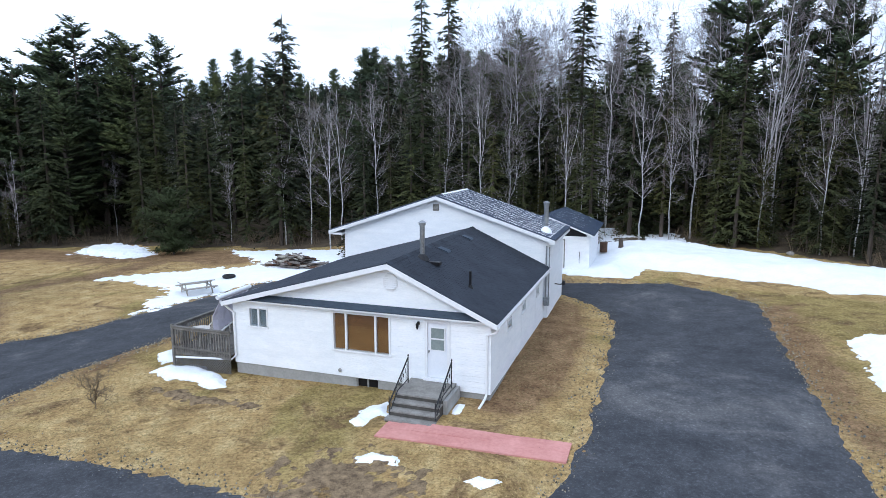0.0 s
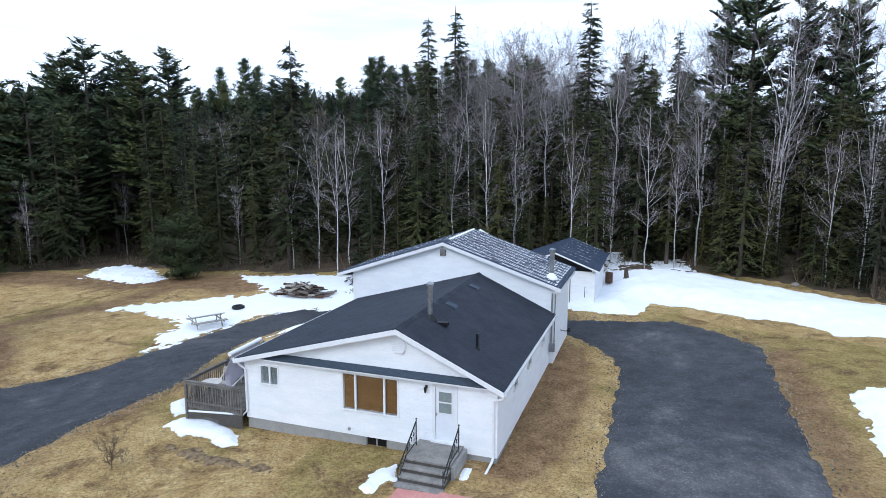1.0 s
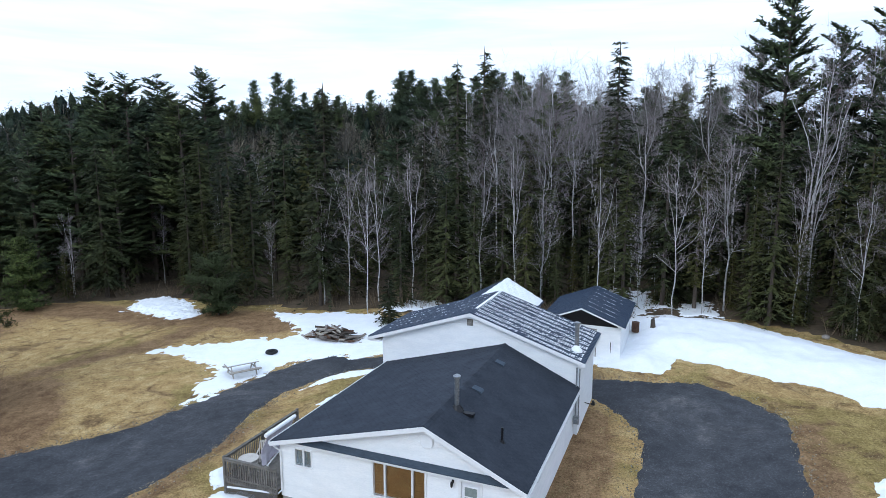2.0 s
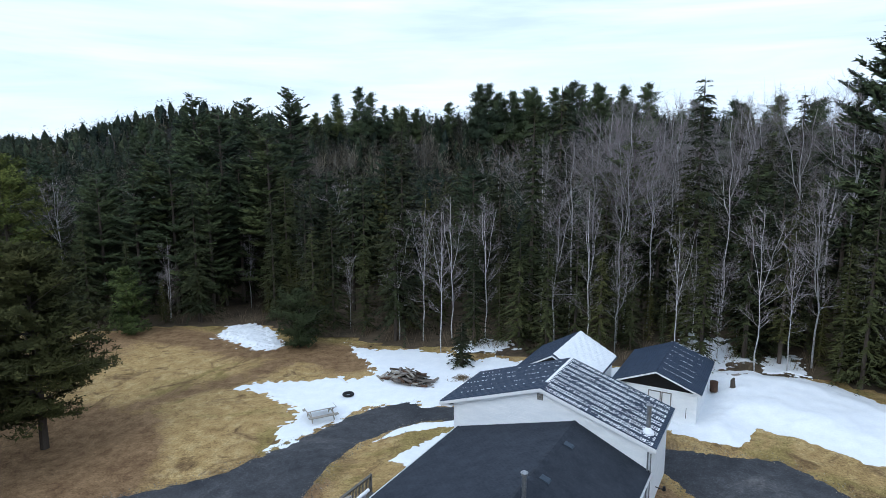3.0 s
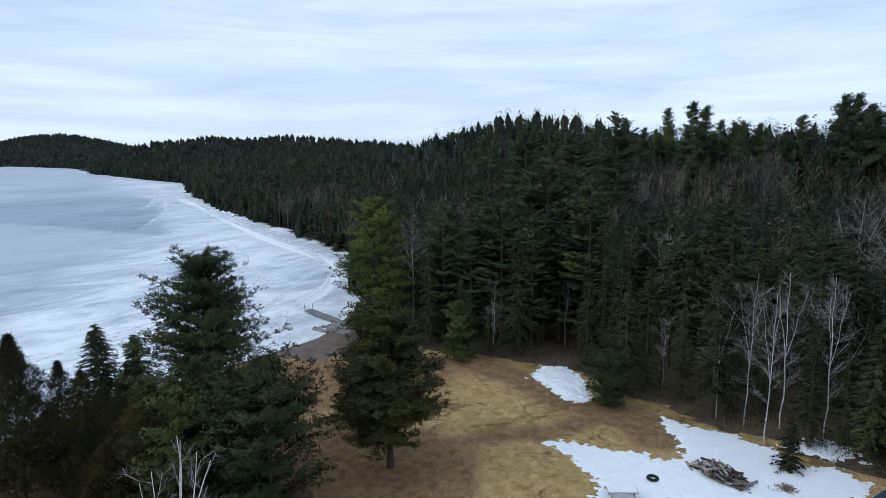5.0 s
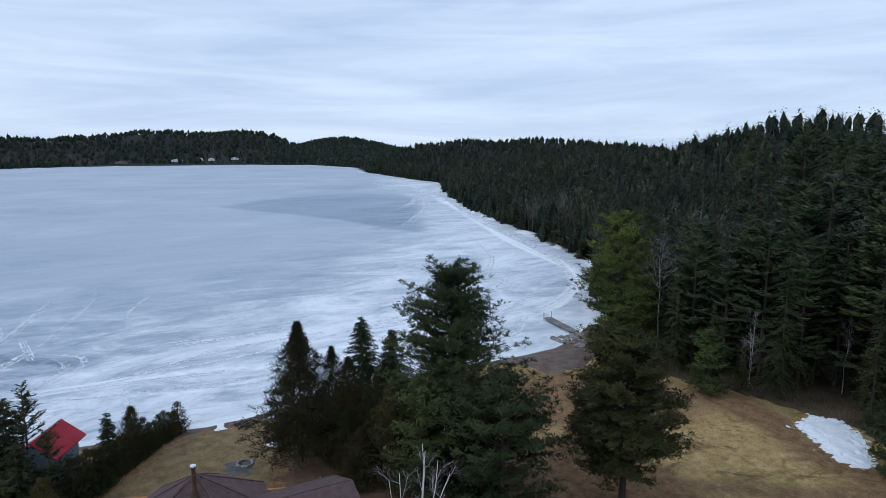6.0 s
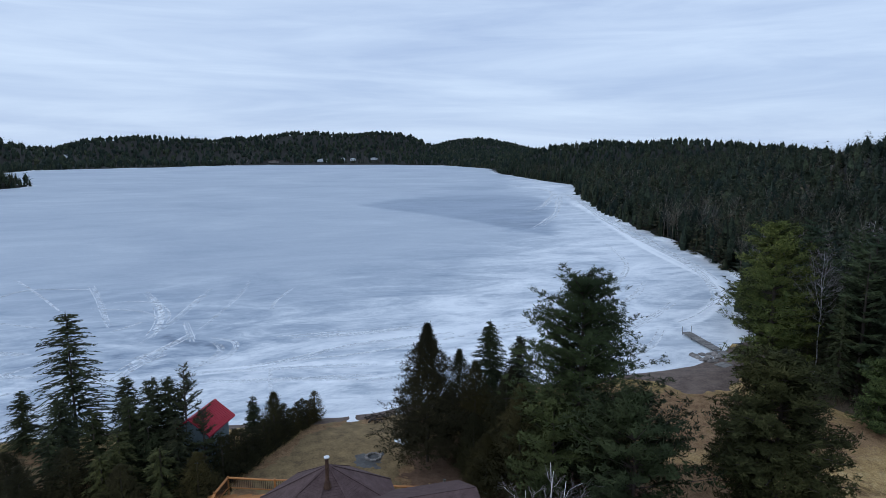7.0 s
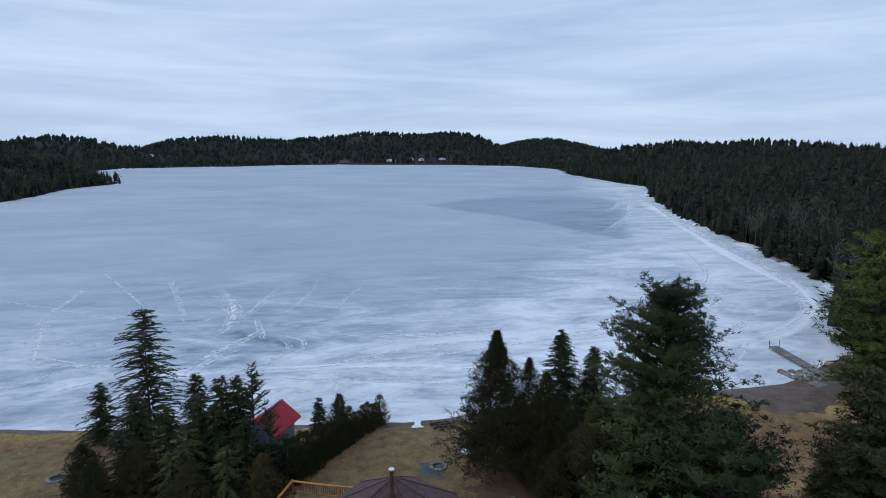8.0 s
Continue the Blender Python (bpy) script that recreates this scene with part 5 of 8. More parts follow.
for side in (0, 1):
    b = Build()
    for k in range(-8, 40):
        for s in (-1, 1):
            if side == 0:
                x0, x1 = DL + k * 0.12, DL + k * 0.12 + s * 0.75
                lo, hi = DL, DR
            else:
                x0, x1 = D0 + k * 0.15, D0 + k * 0.15 + s * 0.75
                lo, hi = D0, D1
            za, zb = 0.55, 1.3
            if x0 == x1:
                continue
            if max(x0, x1) < lo + 0.02 or min(x0, x1) > hi - 0.02:
                continue
            if min(x0, x1) < lo:
                f = (lo - x0) / (x1 - x0)
                if x0 < lo: za, x0 = za + (zb - za) * f, lo
                else: zb, x1 = za + (zb - za) * f, lo
            if max(x0, x1) > hi:
                f = (hi - x0) / (x1 - x0)
                if not 0 < f < 1:
                    continue
                if x0 > hi: za, x0 = za + (zb - za) * f, hi
                else: zb, x1 = za + (zb - za) * f, hi
            if zb - za < 0.03:
                continue
            off = 0.006 * s
            b.beam((x0, D0 - 0.03 + off, za), (x1, D0 - 0.03 + off, zb), 0.012, 0.035) if side == 0 else b.beam((DL - 0.03 + off, x0, za), (DL - 0.03 + off, x1, zb), 0.012, 0.035)
    part("lattice", b, M_OLDWOOD, deck, "grey diagonal lattice skirt")

# chairs, table and awning on the deck
def garden_chair(u, v, turn):
    c = based("garden_chair", "faded off-white moulded garden chair on the deck", "chair", (0, 0, 0), PLAN @ pose(u, v, DZ, 0, 0, turn), "garden chairs on the deck")
    for x, y in ((-0.24, -0.22), (0.24, -0.22), (-0.24, 0.24), (0.24, 0.24)):
        part("leg", Build().beam((x, y, 0), (x * 0.95, y * 0.9, 0.42), 0.045, 0.045), M_RESIN, c)
    part("seat", Build().slab([(-0.25, -0.25, 0.43), (0.25, -0.25, 0.43), (0.25, 0.25, 0.39), (-0.25, 0.25, 0.39)], 0.03), M_RESIN, c)
    back = part("backrest", Build().beam((-0.25, 0.25, 0.4), (-0.24, 0.42, 0.95), 0.04, 0.03).beam((0.25, 0.25, 0.4), (0.24, 0.42, 0.95), 0.04, 0.03).beam((-0.24, 0.42, 0.95), (0.24, 0.42, 0.95), 0.04, 0.06), M_RESIN, c)
    for k in range(5):
        x = -0.16 + k * 0.08
        part("slat", Build().beam((x, 0.26, 0.42), (x, 0.42, 0.94 + 0.05 * (2 - abs(k - 2))), 0.05, 0.015), M_RESIN, back)
    for x in (-0.27, 0.27):
        part("armrest", Build().beam((x, -0.22, 0.64), (x, 0.33, 0.66), 0.055, 0.025).beam((x, -0.2, 0.4), (x, -0.22, 0.64), 0.04, 0.03), M_RESIN, c)


garden_chair(-17.75, 21.35, 25)
garden_chair(-17.0, 22.2, -20)
garden_chair(-18.0, 22.7, 70)
tb = based("patio_table", "round off-white patio table on the deck", "table", (0, 0, 0), PLAN @ pose(-17.9, 20.5, DZ))
part("tabletop", Build().tube([(0, 0, 0.69), (0, 0, 0.72)], [0.45, 0.45], 18), M_RESIN, tb)
for k in range(4):
    a = k * math.pi / 2 + 0.6
    part("leg", Build().tube([(0.38 * math.cos(a), 0.38 * math.sin(a), 0), (0.28 * math.cos(a), 0.28 * math.sin(a), 0.69)], [0.02, 0.02], 6), M_RESIN, tb)
# pale awning let down from the wall
aw = based("awning", "pale lilac fabric awning hanging from the eaves", "awning", (-16.3, 21.2, 2.4), PLAN)
rows_a, vs, fs = 7, [], []
for i in range(9):
    for j in range(rows_a):
        s, f = i / 8, j / (rows_a - 1)
        u = -16.5 - 0.6 * math.sin(f * 1.5) * (1 - 0.3 * s) + 0.25 * f * f + 0.04 * math.sin(i * 2.3 + j)
        vs.append((u, 20.15 + 1.9 * s + 0.05 * math.sin(j * 1.7 + i), 3.74 - 1.5 * f * (1 - 0.25 * s) - 0.08 * f * math.sin(i * 1.4)))
for i in range(8):
    for j in range(rows_a - 1):
        k = i * rows_a + j
        fs.append((k, k + 1, k + rows_a + 1, k + rows_a))
cloth = part("cloth", Build().add(vs, fs), M_AWNING, aw)
sol = cloth.modifiers.new("thickness", "SOLIDIFY")
sol.thickness = 0.02
part("roller", Build().tube([(-16.45, 19.95, 3.8), (-16.47, 22.1, 3.82)], [0.09, 0.09], 10), M_WHITE, aw, "white awning roller case")
part("front_bar", Build().tube([(-16.6, 20.1, 2.28), (-16.85, 22.1, 2.62)], [0.035, 0.035], 8), M_WHITE, aw)


# ---- the rear wing and the outbuildings ----
def ribbed(parent, ridge, eave, v0, v1, material, label, rib=0.24, row=0.36):
    """A slope of pressed metal tiles: a deck, low ribs down the slope and a small step at every row."""
    (ur, zr), (ue, ze) = ridge, eave
    length = math.hypot(ue - ur, ze - zr)
    du, dz = (ue - ur) / length, (ze - zr) / length
    nu, nz = (-dz, du) if du > 0 else (dz, -du)
    quad = [(ur, v0, zr), (ue, v0, ze), (ue, v1, ze), (ur, v1, zr)]
    roof = part("roof", Build().slab(quad if du > 0 else [quad[1], quad[0], quad[3], quad[2]], 0.10), material, parent, label)
    b = Build()
    rows = int(length / row)
    for r in range(rows):
        s, e = length * r / rows, length * (r + 1) / rows
        v = v0
        while v < v1 - 0.05:
            q = min(v + rib, v1)
            pts = [(v, 0.0), (v + (q - v) * 0.3, 0.035), (v + (q - v) * 0.7, 0.035), (q, 0.0)]
            vs = [(ur + du * k + nu * (g + lift), y, zr + dz * k + nz * (g + lift)) for k, lift in ((s, 0.004), (e, 0.022)) for y, g in pts]
            b.add(vs, [(0, 1, 5, 4), (1, 2, 6, 5), (2, 3, 7, 6)])
            v = q
    tagged(part("tiles", b, material, roof), kind="stuff")
    return roof


def frost(parent, ridge, eave, v0, v1, stripes, seed, width=0.34, gaps=0.2, start=0.03, end=0.95, tile=0.12):
    """Rows of thawing snow left in the tile hollows down a slope."""
    g = random.Random(seed)
    (ur, zr), (ue, ze) = ridge, eave
    length = math.hypot(ue - ur, ze - zr)
    du, dz = (ue - ur) / length, (ze - zr) / length
    nu, nz = (-dz, du) if du > 0 else (dz, -du)
    b = Build()
    columns = max(1, round(width / 0.13))
    for v in stripes:
        phase, wave = g.uniform(0, 6.28), g.uniform(1.6, 2.6)
        for c in range(columns):
            y0 = v + (c - columns / 2) * 0.135 + g.uniform(-0.01, 0.01)
            s = length * start
            while s < length * end:
                full = 1 - gaps - (0.3 * max(0.0, math.sin(s * wave + phase)) if columns > 1 else 0)
                if g.random() < full:
                    e, w = s + tile * g.uniform(0.62, 0.92), 0.055 * g.uniform(0.7, 1.1)
                    vs = [(ur + du * x + nu * h, y, zr + dz * x + nz * h) for x, h in ((s, 0.04), (e, 0.06)) for y in (y0 - w, y0 + w)]
                    b.add(vs, [(0, 1, 3, 2)])
                s += tile
    return tagged(part("frost", b, M_SNOW, parent, "rows of thawing snow on the tiles"), kind="stuff")


wing = based("rear_wing", "tall white rear wing with blue-grey metal tile roof", "house", (-10.6, 33, 0.6), PLAN)
WL, WR, W0, W1 = -16.28, -4.92, 30.52, 35.5
WRIDGE, WEL, WER = (-10.8, 7.30), (-17.08, 5.24), (-4.58, 5.26)
part("foundation", Build().box(WL + 0.03, WR - 0.03, W0 + 0.03, W1 - 0.03, 0.2, 1.15), M_FOUND, wing)
wlo = lambda z: max(WL, WRIDGE[0] - (WRIDGE[1] - 0.12 - z) * (WRIDGE[0] - WEL[0]) / (WRIDGE[1] - WEL[1]))
whi = lambda z: min(WR, WRIDGE[0] + (WRIDGE[1] - 0.12 - z) * (WER[0] - WRIDGE[0]) / (WRIDGE[1] - WER[1]))
clad(wing, "u", W0, -1, WL, WR, 1.1, 5.2, [])
g2 = part("gable", Build().prism([(WL, 5.2), (WL, 5.35), (WRIDGE[0], WRIDGE[1] - 0.1), (WR, 5.2)], W0 + 0.012, W0 + 0.2), M_SIDING, wing)
clad(g2, "u", W0, -1, WL, WR, 5.2, 7.15, [], wlo, whi, core=False)
part("gable", Build().prism([(WL, 5.2), (WL, 5.35), (WRIDGE[0], WRIDGE[1] - 0.1), (WR, 5.2)], W1 - 0.2, W1), M_SIDING, wing)
clad(wing, "v", WR, 1, W0, W1, 1.1, 5.15, [])
clad(wing, "v", WL, -1, W0, W1, 1.1, 5.15, [])
clad(wing, "u", W1, 1, WL, WR, 1.1, 5.2, [])
ribbed(wing, WRIDGE, WEL, 30.2, 35.85, M_METAL_ROOF, "blue-grey metal tile roof slope")
ribbed(wing, WRIDGE, WER, 30.2, 35.85, M_METAL_ROOF, "metal tile roof slope striped with thawing snow")
frost(wing, WRIDGE, WER, 30.2, 35.85, [30.5 + 0.63 * k for k in range(9)], 3, 0.40, 0.02)
frost(wing, WRIDGE, WEL, 30.2, 35.85, [31.4, 32.3, 33.4, 34.4, 35.2], 4, 0.10, 0.62)
part("ridge_snow", Build().prism([(-10.93, 7.27), (-10.8, 7.36), (-10.62, 7.27)], 31.2, 35.85), M_SNOW, wing, "snow along the ridge")
for u, z in (WEL, WER):
    s = 1 if u > WRIDGE[0] else -1
    part("rake_board", Build().prism([(WRIDGE[0], WRIDGE[1] - 0.02), (u + 0.02 * s, z - 0.02), (u + 0.02 * s, z - 0.2), (WRIDGE[0], WRIDGE[1] - 0.2)], 30.16, 30.2), M_WHITE, wing, "white rake board")
    part("soffit", Build().prism([(WRIDGE[0], WRIDGE[1] - 0.11), (u, z - 0.11), (u, z - 0.14), (WRIDGE[0], WRIDGE[1] - 0.14)], 30.2, W0 - 0.02), M_WHITE, wing)
    w = WR if s > 0 else WL
    part("boxed_eave", Build().box(min(u, w + 0.02 * s), max(u, w + 0.02 * s), 30.2, 35.8, z - 0.22, z - 0.12), M_WHITE, wing, "white boxed eave")
v2 = part("gable_vent", Build().box(-11.05, -10.72, W0 - 0.04, W0, 6.5, 6.86), M_OLDWOOD, wing, "grey louvred gable vent")
for k in range(5):
    part("louvre", Build().box(-11.02, -10.75, W0 - 0.06, W0 - 0.04, 6.53 + 0.065 * k, 6.56 + 0.065 * k), M_FOUND, v2)
fu, fv = -5.25, 31.5
zz = WRIDGE[1] + (fu - WRIDGE[0]) * (WER[1] - WRIDGE[1]) / (WER[0] - WRIDGE[0])
fl = part("flue", Build().tube([(fu, fv, zz - 0.1), (fu, fv, zz + 1.45)], [0.12, 0.12], 14), M_STEEL, wing, "grey metal chimney pipe")
part("rain_cap", Build().tube([(fu, fv, zz + 1.38), (fu, fv, zz + 1.5), (fu, fv, zz + 1.54), (fu, fv, zz + 1.6)], [0.15, 0.15, 0.18, 0.04], 14), M_STEEL, fl)
part("joint_band", Build().tube([(fu, fv, zz + 0.7), (fu, fv, zz + 0.74)], [0.13, 0.13], 14), M_STEEL, fl)
part("snow_collar", Build().tube([(fu, fv - 0.05, zz - 0.12), (fu, fv - 0.05, zz + 0.06), (fu, fv - 0.03, zz + 0.2), (fu, fv, zz + 0.27)], [0.33, 0.31, 0.2, 0.13], 12), M_SNOW, fl, "snow heaped round the pipe")
part("stay", Build().tube([(fu - 0.05, fv, zz + 0.9), (fu - 0.8, fv + 0.2, zz + 0.42)], [0.015, 0.015], 5).tube([(fu - 0.8, fv + 0.2, zz + 0.42), (fu - 1.0, fv - 0.25, zz + 0.36)], [0.03, 0.03], 5), M_STEEL, fl)
# service mast and meter at the corner
mast = part("service_mast", Build().tube([(-5.0, 30.36, 1.9), (-5.0, 30.36, 4.95)], [0.04, 0.04], 8).tube([(-4.85, 30.36, 2.0), (-4.85, 30.36, 4.9)], [0.03, 0.03], 8), M_STEEL, wing, "grey service conduits on the corner")
part("meter", Build().box(-5.08, -4.8, 30.2, 30.4, 1.95, 2.35).tube([(-4.94, 30.2, 2.18), (-4.94, 30.06, 2.18)], [0.1, 0.09], 10), M_STEEL, mast, "round electricity meter")
part("bracket_arm", Build().tube([(-4.6, 30.7, 3.0), (-4.3, 30.6, 3.0), (-4.15, 30.55, 3.12)], [0.025] * 3, 6).tube([(-4.15, 30.55, 3.0), (-4.15, 30.55, 3.22)], [0.1, 0.07], 8), M_DARK, wing, "black outdoor lamp on a bracket")


def outbuilding(name, label, u0, u1, v0, v1, zb, ze, zr, over, front_dark, doors, snowy=False, seed=1):
    o = based(name, label, "shed", ((u0 + u1) / 2, (v0 + v1) / 2, zb), PLAN)
    um = (u0 + u1) / 2
    rise = (zr - ze) / ((u1 - u0) / 2 + over)
    clad(o, "u", v0, -1, u0, u1, zb, ze - 0.15, [])
    clad(o, "v", u1, 1, v0, v1, zb, ze - 0.05, [])
    clad(o, "v", u0, -1, v0, v1, zb, ze - 0.05, [])
    clad(o, "u", v1, 1, u0, u1, zb, ze - 0.15, [])
    for a, b2 in ((v0 + 0.02, v0 + 0.15), (v1 - 0.15, v1 - 0.02)):
        part("gable", Build().prism([(u0, ze - 0.15), (u0, ze), (um, zr - 0.12), (u1, ze), (u1, ze - 0.15)], a, b2), M_DARK if front_dark else M_SIDING, o, "dark gable under the eaves" if front_dark else "")
    for s in (-1, 1):
        e = (um + s * ((u1 - u0) / 2 + over), ze)
        rf = ribbed(o, (um, zr), e, v0 - 0.5, v1 + 0.35, M_METAL_ROOF, "blue-grey metal tile roof slope")
        part("fascia", Build().prism([(um, zr - 0.02), (e[0], e[1] - 0.02), (e[0], e[1] - 0.13), (um, zr - 0.13)], v0 - 0.53, v0 - 0.5), M_WHITE, o, "white rake board")
        if s > 0 and not snowy:
            frost(o, (um, zr), e, v0, v1, [v0 + 0.7 + k * 1.05 for k in range(7)], seed, 0.1, 0.35, 0.05, 0.75)
        if s > 0 and snowy:
            b = Build()
            n, m = 16, 24
            for i in range(n + 1):
                for j in range(m + 1):
                    f, y = i / n, v0 - 0.42 + (v1 - v0 + 0.7) * j / m
                    edge = min(1, 5 * min(i / n + 0.05, 1 - i / n + 0.02, j / m + 0.05, 1 - j / m + 0.05))
                    x = um + (e[0] - um) * (f * 0.97 + 0.01)
                    b.v.append((x, y, zr + (e[1] - zr) * (f * 0.97 + 0.01) + 0.03 + 0.13 * math.sqrt(max(edge, 0)) + 0.02 * math.sin(i * 1.9 + j * 1.3)))
            for i in range(n):
                for j in range(m):
                    k = i * (m + 1) + j
                    b.f.append((k, k + m + 1, k + m + 2, k + 1))
            part("roof_snow", b, M_SNOW, o, "white snow blanket on one roof slope")
    for p, q in doors:
        d = part("door", Build().box(p, q, v0 - 0.07, v0 - 0.02, zb + 0.08, ze - 0.35), M_WHITE, o, "white plank door")
        for x in (p, q - 0.06):
            part("stile", Build().box(x, x + 0.06, v0 - 0.09, v0 - 0.07, zb + 0.08, ze - 0.35), M_OLDWOOD, d)
        part("top_rail", Build().box(p, q, v0 - 0.09, v0 - 0.07, ze - 0.42, ze - 0.35), M_OLDWOOD, d)
    return o


outbuilding("shed", "small white shed with a blue-grey metal roof", -9.45, -4.12, 42.6, 49.4, 1.15, 3.95, 5.12, 0.35, True, [(-7.3, -6.45), (-6.4, -5.75)], seed=8)
part("door_bar", Build().tube([(-4.75, 42.5, 2.0), (-4.75, 42.44, 2.05), (-4.75, 42.44, 2.7), (-4.75, 42.5, 2.75)], [0.02] * 4, 6), M_DARK, bpy.data.objects["shed"], "black pull bar")
outbuilding("garage", "white outbuilding with snow on one roof slope", -16.1, -10.75, 40.3, 46.1, 0.6, 4.2, 5.86, 0.35, True, [(-15, -12)], True, 9)

# ---- things in the yard ----
def picnic_table(x, y, turn):
    t = thing("picnic_table", "weathered grey wooden picnic table in the snow", "picnic table", "", pose(x, y, ground_at(x, y) + 0.06, 0, 0, turn))
    t.scale = (1.2, 1.2, 1.15)
    for k in range(5):
        part("plank", Build().box(-0.95, 0.95, -0.36 + k * 0.145, -0.225 + k * 0.145, 0.72, 0.76), M_PALEWOOD, t)
    for s in (-1, 1):
        for k in range(2):
            part("bench_plank", Build().box(-0.95, 0.95, s * 0.72 - 0.14 + k * 0.145, s * 0.72 - 0.005 + k * 0.145, 0.43, 0.47), M_PALEWOOD, t)
        for e in (-0.7, 0.7):
            part("leg", Build().beam((e, s * 0.62, 0), (e, s * 0.2, 0.72), 0.045, 0.1), M_PALEWOOD, t)
    part("snow_cap", Build().box(-0.92, 0.9, -0.34, 0.34, 0.762, 0.80), M_SNOW, t, "thin snow on the tabletop")
    for e in (-0.74, 0.74):
        part("bearer", Build().box(e - 0.02, e + 0.02, -0.85, 0.85, 0.36, 0.43), M_PALEWOOD, t)
        part("batten", Build().box(e - 0.02, e + 0.02, -0.36, 0.36, 0.66, 0.72), M_PALEWOOD, t)


picnic_table(-17.0, 41.8, 38)
ty = thing("tyre", "old black tyre lying in the snow", "tyre", "", pose(-16.18, 45.9, ground_at(-16.18, 45.9) + 0.1))
b = Build()
for i in range(24):
    for j in range(10):
        a, c = 2 * math.pi * i / 24, 2 * math.pi * j / 10
        r = 0.36 + 0.13 * math.cos(c)
        b.v.append((r * math.cos(a), r * math.sin(a), 0.12 + 0.12 * math.sin(c)))
for i in range(24):
    for j in range(10):
        b.f.append((i * 10 + j, (i + 1) % 24 * 10 + j, (i + 1) % 24 * 10 + (j + 1) % 10, i * 10 + (j + 1) % 10))
part("carcass", b, M_RUBBER, ty)

pile = thing("lumber_pile", "heap of old grey boards and logs", "lumber pile", "", pose(-11.9, 49.2, ground_at(-11.9, 49.2), 0, 0, -14))
g = random.Random(21)
for k in range(150):
    x, y = g.gauss(0, 1.4), g.gauss(0, 0.5)
    if abs(x) > 2.6 or abs(y) > 1.1:
        continue
    z = g.uniform(0.05, 1.25) * max(0.2, 1 - abs(x) / 3.2) * (1.15 if x < -0.8 else 0.9)
    a, l, t = g.uniform(-0.7, 0.7) + (1.3 if g.random() < 0.2 else 0), g.uniform(0.5, 1.6), g.uniform(-0.25, 0.25)
    d = Vector((math.cos(a) * l / 2, math.sin(a) * l / 2, t * l / 2))
    p = Vector((x, y, z))
    if g.random() < 0.45:
        part("log", Build().tube([p - d, p + d], [g.uniform(0.05, 0.11)] * 2, 7), (M_RUST, M_BARK, M_PALEWOOD, M_LOG, M_LOG)[g.randrange(5)], pile)
    else:
        part("board", Build().beam(p - d, p + d, g.uniform(0.12, 0.35), 0.04), (M_RUST, M_BARK, M_PALEWOOD, M_LOG, M_LOG)[g.randrange(5)], pile)
mound = thing("brush_mound", "low mound of dead brush in the snow", "brush", "", pose(-7.3, 50.2, ground_at(-7.3, 50.2)))
b = Build()
for k in range(260):
    a, r = g.uniform(0, 6.28), abs(g.gauss(0, 0.45))
    p = Vector((r * math.cos(a) * 1.4, r * math.sin(a), max(0, 0.42 - r * 0.5) * g.random()))
    d = Vector((g.uniform(-0.3, 0.3), g.uniform(-0.3, 0.3), g.uniform(0.02, 0.22)))
    b.beam(p, p + d, 0.02, 0.02)
part("twigs", b, M_STRAW, mound)


def stone(x, y, r, label="grey field stone half sunk in snow"):
    s = thing("stone", label, "stone", "stones by the snow bank", pose(x, y, ground_at(x, y), 0, 0, g.uniform(0, 360)))
    bm = bmesh.new()
    bmesh.ops.create_icosphere(bm, subdivisions=2, radius=r)
    for v in bm.verts:
        v.co = v.co * (1 + 0.35 * noise.noise(v.co * (1.4 / r) + Vector((x, y, 0)))) * 1.0
        v.co.z = v.co.z * 0.65 + r * 0.35
    me = bpy.data.meshes.new("stone")
    bm.to_mesh(me)
    bm.free()
    me.materials.append(M_STONE)
    part("body", me, M_STONE, s)


def on_bank(x, y, lift):
    return pose(x, y, ground_at(x, y) + lift)


for x, y, r in ((15.1, 50.6, 0.55), (15.9, 51.2, 0.42), (14.5, 51.0, 0.35), (16.4, 50.9, 0.3), (27, 47.4, 0.3)):
    stone(x, y, r)
drum = thing("barrel", "rusty dark barrel sunk in the snow bank", "barrel", "", on_bank(12.6, 47.9, 0.2))
part("shell", Build().tube([(0, 0, 0), (0, 0, 0.28), (0, 0, 0.3), (0, 0, 0.32), (0, 0, 0.75)], [0.29, 0.29, 0.305, 0.29, 0.29], 16), M_RUST, drum)
part("rim", Build().tube([(0, 0, 0.75), (0, 0, 0.78)], [0.305, 0.305], 16), M_RUST, drum)
stump = thing("stump", "dark weathered stump in the snow bank", "stump", "", on_bank(14.0, 48.1, 0.25))
part("body", Build().tube([(0, 0, -0.2), (0.03, 0, 0.3), (0.0, 0.05, 0.8), (0.1, 0.05, 1.0)], [0.3, 0.2, 0.16, 0.05], 9), M_BARK, stump)
part("root", Build().tube([(0, 0, 0.1), (0.5, 0.2, 0.05)], [0.14, 0.04], 6), M_BARK, stump)


# ---- trees ----
tr = np.random.default_rng(42)


